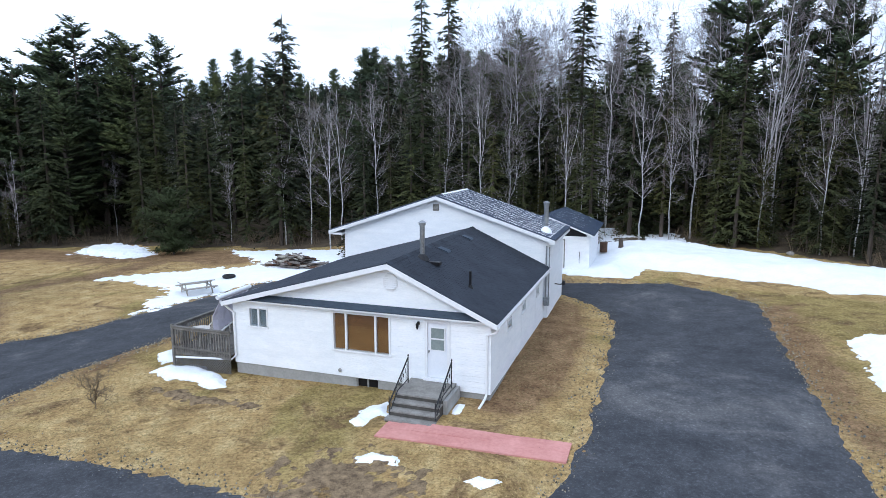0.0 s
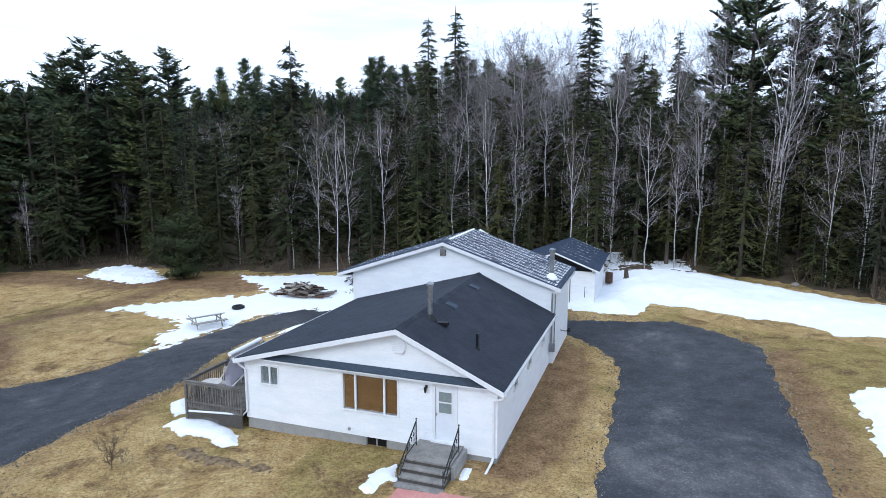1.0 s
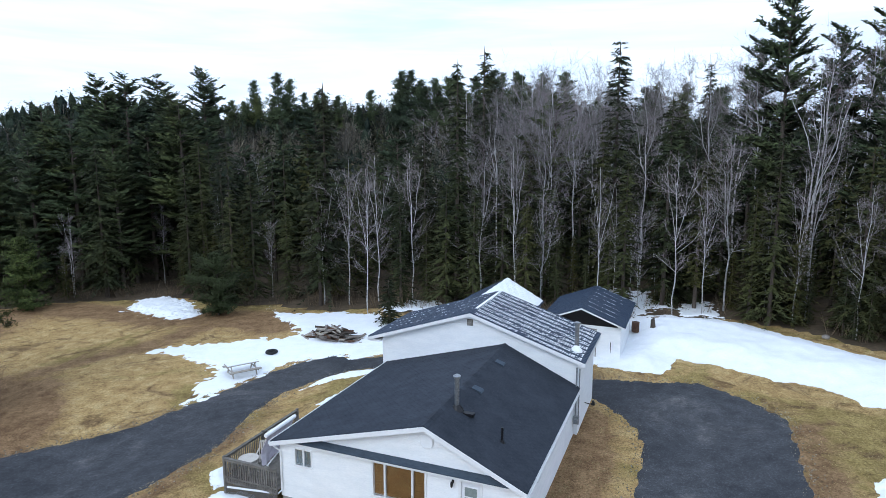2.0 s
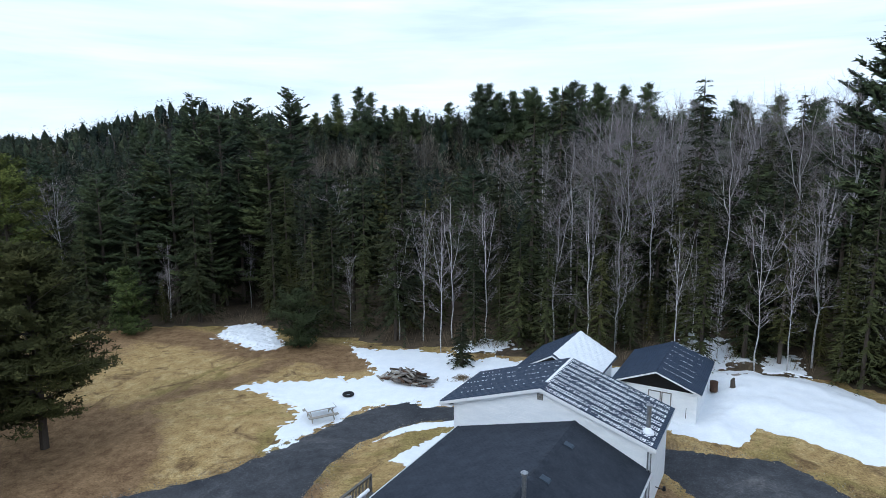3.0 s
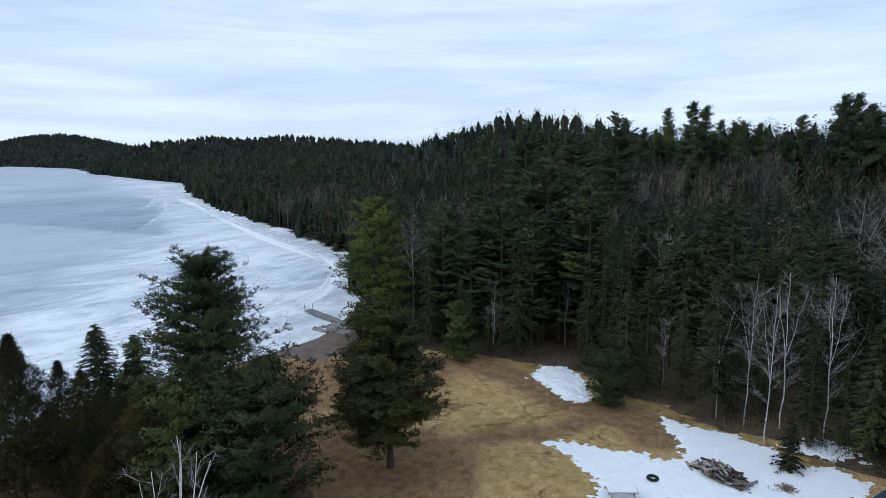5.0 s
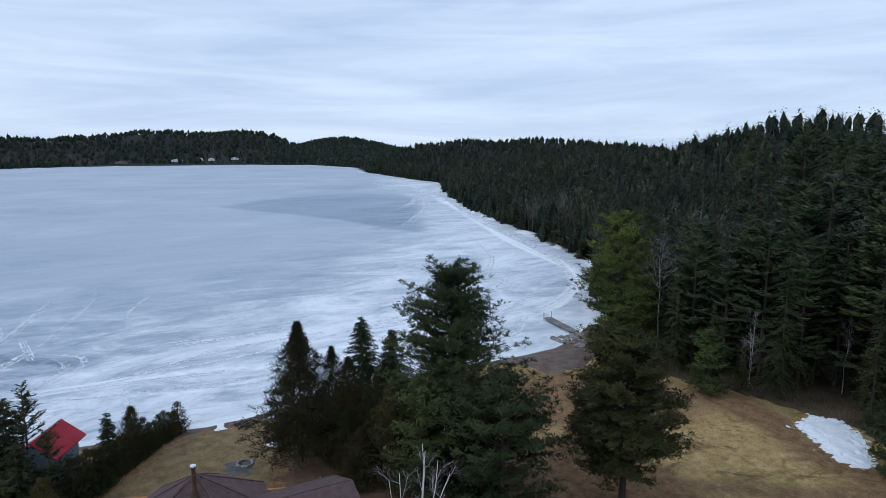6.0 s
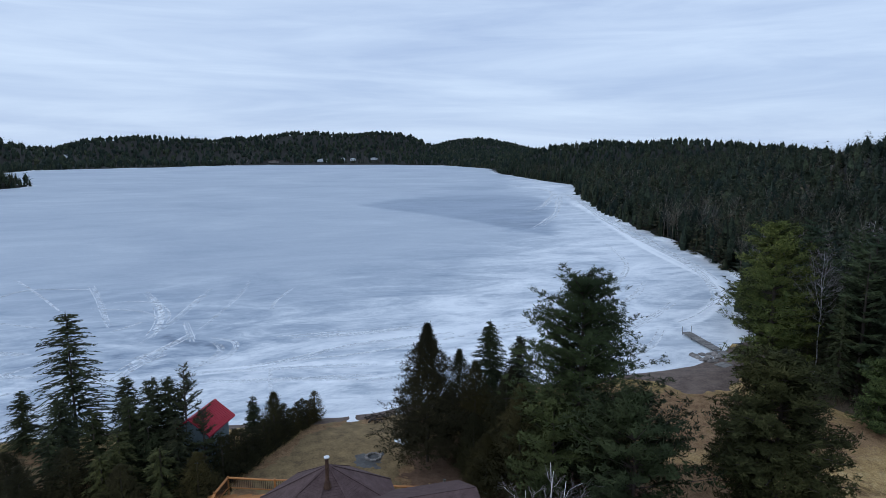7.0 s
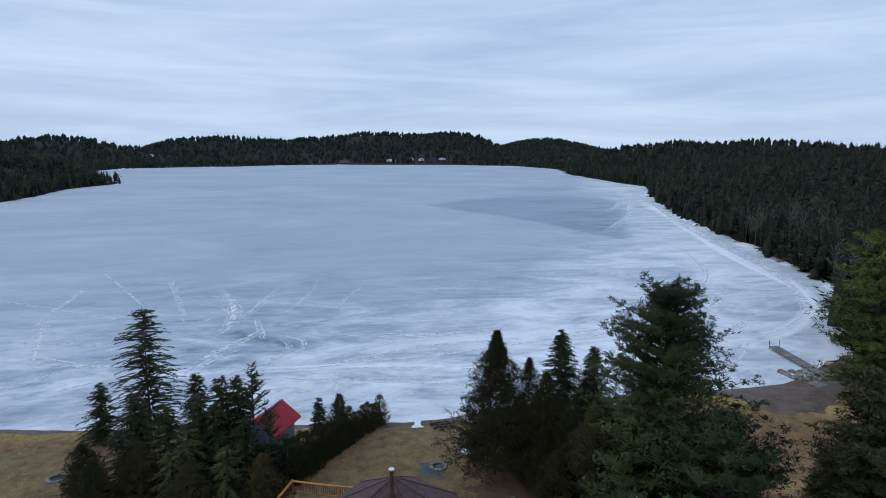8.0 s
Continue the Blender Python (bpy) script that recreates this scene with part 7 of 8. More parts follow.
# leafless birches and aspens along the edge
BARE_PROTOS = [bare_tree("birch", "leafless pale birch before the dark spruces", 15, 0.06, standing(-12.9, 60.2), "leafless trees at the forest edge", 0.25, 0.2, 34, 0.02, seed=1),
               bare_tree("birch", "leafless pale birch before the dark spruces", 15, 0.06, standing(-6.4, 60.0), "leafless trees at the forest edge", 0.2, 0.24, 36, -0.02, seed=2),
               bare_tree("birch", "leafless pale birch before the dark spruces", 15, 0.08, standing(0.35, 56.4), "leafless trees at the forest edge", 0.28, 0.27, 42, 0.03, seed=3),
               bare_tree("aspen", "tall leafless aspen with a bare grey trunk", 22, 0.105, standing(29.1, 55.5), "leafless trees at the forest edge", 0.5, 0.15, 34, 0.03, seed=4),
               bare_tree("aspen", "tall leafless aspen with a bare grey trunk", 22, 0.09, standing(7.5, 63.5), "leafless trees at the forest edge", 0.42, 0.22, 44, -0.01, seed=5, fine=13)]
BIRCHES = [(0, -10.5, 57.2, 14), (0, -15.5, 60.5, 13), (1, -10, 61, 15), (1, 3.4, 56, 15.5), (0, 10.7, 53.6, 13), (0, 12.3, 54.5, 11), (1, 17, 53, 14), (2, 22, 54.6, 15.5), (1, 26, 50.5, 13), (1, 33, 44.5, 14),
           (0, 35.5, 41.5, 14), (0, 24.5, 52.5, 12), (1, 14.6, 55.5, 10), (0, 19.6, 53.2, 12), (0, -27.8, 80, 17), (1, -45.8, 66, 7), (0, -47, 66.5, 6.5), (1, 29, 47, 12), (0, 31, 46, 13), (1, 36, 38, 13)]
ASPENS = [(4, 6.5, 60.5, 19), (4, 9.5, 61.5, 20), (3, 31.8, 57.2, 25), (3, 30.2, 57, 24), (3, 33.5, 58.5, 26), (3, 35.5, 53, 24), (3, 37, 49, 25), (3, 28.0, 52.5, 17), (3, 38.5, 44, 22), (3, 40.5, 50, 25), (3, -50, 77, 14.5), (4, 2, 64, 21),
          (4, 12, 66, 22), (4, 4.4, 69, 23), (4, 17.5, 66, 22), (4, 20, 70, 24), (3, 28.5, 70, 26), (3, 36, 60, 27), (3, 39, 56, 26), (3, 34, 63, 27), (3, 42, 46, 24), (3, 41, 60, 27), (3, 33, 51, 21), (4, 5.8, 69.8, 23), (4, 8.5, 71.5, 25), (4, 11, 69, 22), (4, -1, 67, 21), (4, 14, 74, 25), (4, 22, 76, 26), (4, 26, 72, 27), (3, 31, 66, 28), (3, 37, 66, 28), (4, 17, 80, 26), (4, 8, 80, 26), (3, 32, 60, 27), (3, 34.5, 56, 26), (3, 36.5, 58, 27), (3, 38, 52, 26), (4, 28, 64, 26), (3, 40, 48, 25), (3, 43, 56, 27), (4, 30, 75, 28), (3, 41, 66, 29), (3, 45, 62, 29)]
for kind, x, y, top in BIRCHES + [a for k, a in enumerate(ASPENS) if a[1] < 30 or k % 2]:
    h0 = 15 if kind < 3 else 22
    plant(BARE_PROTOS[kind], x, y, min(top, 25.5) / h0)
for x, y in spread_points(16, 1.0, 12, 6.0, 17):
    kind = int(tr.choice([0, 1, 0, 1, 2, 4]))
    h0 = 15 if kind < 3 else 22
    plant(BARE_PROTOS[kind], x, y, (tr.uniform(9, 14) if kind < 3 else tr.uniform(15, 20)) / h0)
for x, y in spread_points(14, 14, 40, 7.0, 18):
    plant(BARE_PROTOS[int(tr.choice([3, 4]))], x, y, tr.uniform(16, 21) / 22)

# leafless brush under the forest edge
br = Build()
for x, y in spread_points(520, 0.0, 6, 0.55, 19):
    z, h = ground_at(x, y), tr.uniform(0.6, 2.2) * (2.0 if tr.random() < 0.2 else 1.0)
    for k in range(7):
        a, l = tr.uniform(0, 6.28), h * tr.uniform(0.5, 1.0)
        d = Vector((math.cos(a) * 0.4, math.sin(a) * 0.4, 1)).normalized() * l
        p = Vector((x + 0.2 * math.cos(a), y + 0.2 * math.sin(a), z))
        br.tube([p, p + d], [0.014, 0.004], 3, False)
        br.tube([p + d * 0.5, p + d * 0.8 + Vector((tr.uniform(-0.4, 0.4), tr.uniform(-0.4, 0.4), 0.1))], [0.008, 0.003], 3, False)
tagged(new("brush", raw_mesh("brush", br.v, br.f, M_STRAW)), "leafless brown brush along the forest edge", "brush", "", "stuff")


# ---- trees by the lake ----
def lone(name, label, x, y, h, wood, crown, group=""):
    return tree(name, label, "tree", wood, crown, standing(x, y), group)


def lone_pine(x, y, top, r, low, levels, per, pitch, long, material, label, name="white_pine", trunk=0.3, flat=True, power=0.75):
    h = top - ground_at(x, y)
    cr, limbs = pine_crown(h, r, low, levels, per, pitch, long, flat, power)
    b = Build().tube([(0, 0, -0.3), (0.1, 0, h * 0.5), (0, 0, h * 0.98)], [trunk, trunk * 0.7, 0.03], 8)
    for p, q in limbs:
        b.tube([p, q], [0.06, 0.015], 3, False)
    return lone(name, label, x, y, h, b, tri_mesh("crown", cr, material))


def lone_cedar(x, y, top, r, number, size, material, label, name="cedar", power=0.65, low=0.06, round_top=False, group=""):
    h = top - ground_at(x, y)
    return lone(name, label, x, y, h, Build().tube([(0, 0, -0.2), (0, 0, h * 0.9)], [0.16, 0.03], 7), tri_mesh("crown", dense_crown(h, r, number, size, low, power, round_top), material), group)


def lone_spruce(x, y, top, r, label, material, whorl=0.30, per=8, low=0.05, power=0.85, hang=0.5, ragged=0.25, group=""):
    h = top - ground_at(x, y)
    return lone("spruce", label, x, y, h, Build().tube([(0, 0, -0.2), (0, 0, h * 0.97)], [0.17, 0.03], 7), tri_mesh("crown", spruce_crown(h, r, whorl, per, 0.15, low, hang, power, ragged, 0.42), material), group)


def lone_puff(x, y, top, r, low, levels, per, size, count, material, label, name, trunk=0.2, power=None, lift=0.1, inner=0.35):
    h = top - ground_at(x, y)
    cr, limbs = puff_crown(h, r, low, levels, per, size, count, power, lift, inner)
    b = Build().tube([(0, 0, -0.3), (0.1, 0, h * 0.5), (0, 0, h * 0.98)], [trunk, trunk * 0.7, 0.03], 8)
    for p, q in limbs:
        b.tube([p, q], [0.06, 0.015], 3, False)
    return lone(name, label, x, y, h, b, tri_mesh("crown", cr, material))


lone_puff(-48.1, 26.0, 17.7, 8.6, 0.05, 40, 8, 0.27, 30, M_YOUNG, "large broad white pine with plumed dark green limbs", "white_pine", 0.34, 0.6, 0.0, 0.25)
lone_puff(-64.4, 62.6, 19.4, 7.4, 0.1, 30, 8, 0.36, 22, M_FRESH, "broad green white pine leaning over the shore ice", "white_pine", 0.34, 0.55, -0.05, 0.35)
lone_puff(-38.6, 25.4, 10.2, 5.6, 0.03, 15, 10, 0.32, 28, M_YOUNG, "bushy green young pine with dense needles", "young_pine", 0.16, None, 0.1, 0.3)
lone_puff(-43.6, 21.2, 8.2, 4.4, 0.03, 12, 9, 0.32, 26, M_YOUNG, "bushy dark green young pine", "young_pine", 0.14, None, 0.1, 0.3)
lone_cedar(-48.2, 20.3, 8.4, 3.4, 3200, 0.40, M_CEDAR, "olive brown cedar beside the big pine", power=0.8)
lone_cedar(-55.9, 13.9, 12.3, 4.1, 6400, 0.42, M_CEDAR, "tall olive brown cedar on the shore", power=0.88, low=0.12)
lone_cedar(-62.1, 19.1, 7.3, 2.7, 2600, 0.36, M_CEDAR, "slim olive brown cedar on the shore", power=0.9)
lone_spruce(-66, 24.1, 9.0, 3.6, "dark green spruce on the shore", M_SPRUCE, 0.24, 11, power=0.75)
lone_spruce(-62.6, 26.4, 8.0, 2.8, "slim dark green spruce on the shore", M_SPRUCE, 0.24, 10, power=0.75)
for x, y, top, r in ((-58.2, 19.6, 7.2, 3.0), (-54.5, 21.5, 6.8, 3.1), (-57.3, 23.3, 6.6, 2.9), (-52.4, 23.0, 6.2, 2.8), (-49.3, 17.6, 3.6, 2.2), (-52.5, 17.5, 4.2, 2.2)):
    lone_cedar(x, y, top, r, 2200, 0.38, M_CEDAR, "olive brown cedar beside the big pine", power=0.8, group="cedars beside the pine")
top_z = 13.6 - ground_at(-35.6, 35.6)
cr, limbs = puff_crown(top_z, 6.2, 0.17, 24, 10, 0.33, 30, 0.5, -0.05, 0.35)
b = Build().tube([(0, 0, -0.3), (0.1, 0, top_z * 0.5), (0, 0, top_z * 0.98)], [0.32, 0.22, 0.03], 8)
for p, q in limbs:
    b.tube([p, q], [0.06, 0.015], 3, False)
lone("red_pine", "red pine with olive tufts and a bare lower trunk", -35.6, 35.6, top_z, b, tri_mesh("crown", cr, M_REDPINE))
lone_cedar(-44.5, 40.5, 5.0, 2.6, 1800, 0.34, M_CEDAR, "dark bushy cedar beside the red pine", power=0.5)
lone_puff(-47.4, 60.6, 6.6, 3.3, 0.03, 10, 9, 0.34, 22, M_FRESH, "yellow-green young pine at the forest edge", "young_pine", 0.1, 0.5, 0.15, 0.25)
lone_puff(-25.4, 57.6, 5.8, 3.0, 0.03, 10, 9, 0.3, 22, M_YOUNG, "round green young pine at the forest edge", "young_pine", 0.1, None, 0.1, 0.25)
lone_spruce(-7.9, 53.6, 4.6, 1.3, "small dark spruce in the snow", M_SPRUCE, 0.25, 7)
# beside the red cabin
lone_spruce(-70, -20.3, 12.3, 4.9, "open dark spruce above the shore", M_SPRUCE, 0.55, 14, 0.08, 0.6, 0.3, 0.35)
lone_spruce(-71.5, -25.6, 3.7, 2.9, "small dense blue spruce on the lawn", M_SPRUCE, 0.24, 8)
for x, y, top, r in ((-63.4, -19.7, 5.5, 2.4), (-58.6, -19.3, 4.2, 2.2), (-60.7, -16.3, 5.2, 2.5), (-56.6, -13.4, 4.6, 2.4), (-54.6, -14.4, 3.6, 2.2), (-58.7, -11.4, 5.8, 2.5), (-57.0, -8.8, 5.0, 2.4), (-53.8, -9.7, 4.0, 2.3),
                     (-63.7, -14, 7.0, 2.3), (-59.1, -12.9, 6.6, 2.4), (-61.1, -11.2, 7.6, 2.5), (-61.0, -9.8, 7.4, 2.4)):
    lone_spruce(x, y, top, r, "dark spruce in a close group by the cabin", M_SPRUCE, 0.28, 8, 0.02, 0.6, 0.5, 0.3, "spruces by the cabin")
lone_pine(-60.0, -8.3, 8.6, 2.3, 0.1, 13, 6, 0.2, 0.38, M_SPRUCE, "dark young pine with upright tips by the red-roofed hut", "young_pine", 0.14, False, 0.6)
lone_pine(-57.6, -6.6, 5.2, 2.0, 0.1, 9, 6, 0.2, 0.38, M_SPRUCE, "dark young pine with upright tips by the red-roofed hut", "young_pine", 0.12, False, 0.6)
for x, y, top, r in ((-57.9, -22.4, 3.2, 1.9), (-54.5, -20.3, 3.4, 1.8), (-56.0, -17.2, 3.9, 2.2), (-52.6, -12.5, 3.4, 2.2), (-53.1, -6.8, 3.4, 2.0)):
    lone_cedar(x, y, top, r, 1200, 0.38, M_CEDAR, "dark cedar in a close group by the cabin", power=0.6, group="cedars by the cabin")
hedge_proto = lone_cedar(-71.0, 4.2, 0.6, 0.95, 420, 0.34, M_CEDAR, "clipped dark cedar in a hedge row", "hedge_cedar", 0.45, 0.0, group="cedar hedge")
for k in range(1, 19):
    f = k / 18
    plant(hedge_proto, -71 + 14.0 * f, 4.2 - 9.3 * f, 0.78 + 0.3 * f + tr.uniform(-0.1, 0.12), tr.uniform(0.95, 1.2))
lone_spruce(-68.6, -2.6, 1.8, 1.2, "small blue spruce beside the hedge", M_SPRUCE, 0.22, 8)
lone_cedar(-68.0, -0.4, 2.2, 1.3, 700, 0.4, M_CEDAR, "small dark cedar beside the hedge")
for x, y, top in ((-79, -44, 1.5), (-76.5, -42, 0.8), (-74, -41.5, 0.6), (-71.5, -41, 0.4)):
    lone_cedar(x, y, top, 1.8, 600, 0.45, M_CEDAR, "low brown shrub on the shore", "shrub", round_top=True, group="shrubs on the shore")
bare_tree("birch", "leafless white birch with forked stems", 15.2, 0.10, standing(-26.3, 11.7), "birches by the cabin", 0.45, 0.13, 14, 0.10, M_WHITEBARK, M_TWIG, 11, 9, 1)
bare_tree("birch", "leafless white birch with forked stems", 14.4, 0.09, standing(-25.4, 12.4), "birches by the cabin", 0.45, 0.13, 12, -0.10, M_WHITEBARK, M_TWIG, 12, 9, 1)
bare_tree("birch", "leafless white birch with forked stems", 13.6, 0.08, standing(-28.2, 11.2), "birches by the cabin", 0.45, 0.16, 12, 0.16, M_WHITEBARK, M_TWIG, 13, 9, 1)
bare_tree("bush", "small leafless shrub on the front lawn", 1.1, 0.015, standing(-12.2, 20.6), "", 0.1, 0.45, 14, 0, M_STRAW, M_STRAW, 14)

# ---- cabin with the brown roof, its deck and chimney ----
cabin = based("brown_roof_cabin", "cabin with a brown shingled octagonal roof", "house", (-40, 3.2, -1.5))
ax, ay = -42.4, 3.15
oct_pts = [(ax + 5.2 * math.cos(math.pi / 8 + k * math.pi / 4), ay + 5.2 * math.sin(math.pi / 8 + k * math.pi / 4)) for k in range(8)]
for k in range(8):
    p, q = oct_pts[k], oct_pts[(k + 1) % 8]
    wall_p, wall_q = [(ax + (w[0] - ax) * 0.86, ay + (w[1] - ay) * 0.86) for w in (p, q)]
    part("wall", Build().slab([(*wall_p, -1.6), (*wall_q, -1.6), (*wall_q, 3.65), (*wall_p, 3.65)], 0.15), M_LOG, cabin)
    roof = part("roof", Build().add([(*p, 3.5), (*q, 3.5), (ax, ay, 6.4), (*p, 3.36), (*q, 3.36)], [(0, 1, 2), (0, 3, 4, 1), (3, 2, 4)]), M_BROWNROOF, cabin, "brown shingled roof facet")
    b = Build()
    rows = 26
    for r in range(rows):
        s, e = r / rows, (r + 1) / rows
        P = [Vector((*w, 3.5)).lerp(Vector((ax, ay, 6.4)), t) for t in (s, e) for w in (p, q)]
        n = (P[1] - P[0]).cross(P[2] - P[0]).normalized()
        n = n if n.z > 0 else -n
        b.add([P[0] + n * 0.03, P[1] + n * 0.03, P[3] + n * 0.008, P[2] + n * 0.008, P[0], P[1]], [(0, 1, 2, 3), (4, 5, 1, 0)])
    tagged(part("shingles", b, M_BROWNROOF, roof), kind="stuff")
    part("hip_cap", Build().beam((*p, 3.54), (ax, ay, 6.44), 0.2, 0.03), M_BROWNROOF, roof)
for x0, z0, x1, z1 in ((-38.6, 5.15, -34.2, 3.4), (-38.6, 5.15, -42.6, 3.5)):
    y0, y1 = -5.6, 12.9
    quad = [(x0, y0, z0), (x1, y0, z1), (x1, y1, z1), (x0, y1, z0)]
    roof = part("roof", Build().slab(quad if x1 < x0 else [quad[1], quad[0], quad[3], quad[2]], 0.12), M_BROWNROOF, cabin, "brown shingled roof slope")
    b = Build()
    for r in range(28):
        s, e = r / 28, (r + 1) / 28
        xa, za, xb, zb = x0 + (x1 - x0) * s, z0 + (z1 - z0) * s, x0 + (x1 - x0) * e, z0 + (z1 - z0) * e
        b.add([(xa, y0, za + 0.008), (xa, y1, za + 0.008), (xb, y1, zb + 0.03), (xb, y0, zb + 0.03), (xb, y0, zb), (xb, y1, zb)], [(0, 1, 2, 3), (3, 2, 5, 4)])
    tagged(part("shingles", b, M_BROWNROOF, roof), kind="stuff")
part("wall", Build().box(-42, -34.8, -5.2, 12.5, -1.6, 3.4).prism([(-42, 3.4), (-38.6, 4.98), (-34.8, 3.4)], -5.2, 12.5), M_LOG, cabin)
pipe = part("flue", Build().tube([(-40.95, 2.9, 5.5), (-40.95, 2.9, 7.72)], [0.13, 0.13], 12), M_RUST, cabin, "dark metal chimney pipe")
part("rain_cap", Build().tube([(-40.95, 2.9, 7.7), (-40.95, 2.9, 7.78), (-40.95, 2.9, 7.84)], [0.19, 0.2, 0.06], 12), M_WHITE, pipe, "pale metal rain cap")
part("flashing", Build().tube([(-40.95, 2.9, 5.5), (-40.95, 2.9, 5.95), (-40.95, 2.9, 6.1)], [0.3, 0.2, 0.14], 12), M_RUST, pipe)
cdeck = based("lake_deck", "raised deck with orange stained wooden railings", "deck", (-48, 3.5, -1.7))
RAIL = [(-41.5, -6.6), (-50.4, -5.3), (-52.7, -4.4), (-51.2, -0.6), (-50.6, 1.5), (-49.2, 5.6), (-48.8, 7.0), (-47.8, 8.0), (-46.2, 12.8), (-42, 13.6)]
for k in range(16):
    f0, f1 = k / 16, (k + 1) / 16
    y0, y1 = -6.0 + 19 * f0, -6.0 + 19 * f1
    xe = -52.0 + 5.2 * f0
    part("deck_board", Build().box(xe, -41.8, y0, y1 - 0.02, -0.05, 0.0), M_CEDARWOOD, cdeck)
for (x0, y0), (x1, y1) in zip(RAIL, RAIL[1:]):
    part("cap_rail", Build().beam((x0, y0, 1.0), (x1, y1, 1.0), 0.2, 0.08), M_CEDARWOOD, cdeck)
    part("rail", Build().beam((x0, y0, 0.12), (x1, y1, 0.12), 0.06, 0.1), M_CEDARWOOD, cdeck)
    n = max(2, int(math.hypot(x1 - x0, y1 - y0) / 0.16))
    for k in range(n):
        x, y = x0 + (x1 - x0) * k / n, y0 + (y1 - y0) * k / n
        part("baluster", Build().box(x - 0.02, x + 0.02, y - 0.02, y + 0.02, 0.1, 0.98), M_RUST, cdeck)
    part("post", Build().box(x0 - 0.08, x0 + 0.08, y0 - 0.08, y0 + 0.08, ground_at(x0, y0) - 0.2, 1.12), M_CEDARWOOD, cdeck)
part("end_post", Build().box(-46.3, -46.1, 12.7, 12.9, -1.7, 1.7), M_OLDWOOD, cdeck, "weathered grey end post")

# ---- red-roofed hut ----
hut = thing("red_hut", "grey-blue hut with a bright red metal roof", "hut", "", pose(-61.3, -7.0, -2.0, 0, 0, 64.5))
part("wall", Build().box(-1.55, 1.55, -1.9, 1.9, -0.3, 4.5).prism([(-1.55, 4.5), (0, 5.55), (1.55, 4.5)], -1.9, 1.9), M_BLUEWALL, hut)
for s in (-1, 1):
    rf = part("roof", Build().slab([(s * 2.0, -2.4, 4.35), (0, -2.4, 5.8), (0, 2.4, 5.8), (s * 2.0, 2.4, 4.35)] if s < 0 else [(0, -2.4, 5.8), (s * 2.0, -2.4, 4.35), (s * 2.0, 2.4, 4.35), (0, 2.4, 5.8)], 0.06), M_RED, hut, "bright red ribbed metal roof slope")
    for k in range(17):
        y = -2.38 + k * 0.2975
        part("rib", Build().beam((0, y, 5.825), (s * 2.0, y, 4.375), 0.05, 0.05), M_RED, rf)
    part("fascia", Build().beam((s * 2.0, -2.4, 4.3), (s * 2.0, 2.4, 4.3), 0.04, 0.16), M_RED, hut)
part("ridge_cap", Build().beam((0, -2.42, 5.84), (0, 2.42, 5.84), 0.24, 0.04), M_RED, hut)
part("door", Build().box(0.4, 1.2, -1.95, -1.9, 0.0, 2.0), M_OLDWOOD, hut)

# ---- fire rings, dock and shore ----
def fire_ring(x, y, r, label):
    f = thing("fire_ring", label, "fire ring", "fire rings", pose(x, y, ground_at(x, y)))
    n = 14
    for k in range(n):
        a = 2 * math.pi * k / n
        bm = bmesh.new()
        bmesh.ops.create_icosphere(bm, subdivisions=1, radius=r * 0.27)
        for v in bm.verts:
            v.co = v.co * (1 + 0.3 * noise.noise(v.co * 3 + Vector((k * 3.1, 0, x)))) + Vector((r * math.cos(a), r * math.sin(a), r * 0.16))
            v.co.z *= 0.9
        me = bpy.data.meshes.new("stone")
        bm.to_mesh(me)
        bm.free()
        me.materials.append(M_STONE)
        part("stone", me, M_STONE, f)
    part("ash_bed", Build().tube([(0, 0, -0.05), (0, 0, 0.05)], [r * 0.85, r * 0.8], 16), M_DARK, f, "black ash bed")


fire_ring(-58.1, 8.9, 0.72, "round fire ring of pale stones on gravel")
fire_ring(-61.5, -26.2, 0.72, "round fire ring of stones on the lawn")

dock = thing("dock", "long grey wooden dock lying on the ice", "dock", "", pose(-88.2, 68.4, LAKE_Z, 0, 0, -9))
for k in range(36):
    part("plank", Build().box(k * 0.27, k * 0.27 + 0.255, -0.75, 0.75, 0.42, 0.47 + 0.004 * (k % 3)), M_DOCK, dock)
for y in (-0.65, 0.65):
    part("stringer", Build().box(0, 9.7, y - 0.05, y + 0.05, 0.24, 0.42), M_DOCK, dock)
for k in range(4):
    for y in (-0.8, 0.8):
        part("pile", Build().tube([(0.15 + k * 3.0, y, -0.4), (0.15 + k * 3.0, y, 1.5 if k == 0 else 0.6)], [0.05, 0.05], 7), M_DOCK, dock)
ramp_ = thing("dock_ramp", "old grey plank ramp leading to the dock", "ramp", "", pose(-78.3, 66.9, LAKE_Z + 0.35, 0, 0, -10))
for k in range(18):
    part("plank", Build().box(k * 0.3, k * 0.3 + 0.28, -0.7, 0.7, 0.0 + k * 0.015, 0.06 + k * 0.015), M_DOCK, ramp_)
slab_ = thing("old_raft", "loose grey plank platform on the beach", "platform", "", pose(-71.0, 62.0, ground_at(-71, 62) + 0.02, 0, 0, 20))
for k in range(9):
    part("plank", Build().box(-1.3 + k * 0.3, -1.02 + k * 0.3, -1.0, 1.0, 0.0, 0.1), M_DOCK, slab_)
g = random.Random(77)
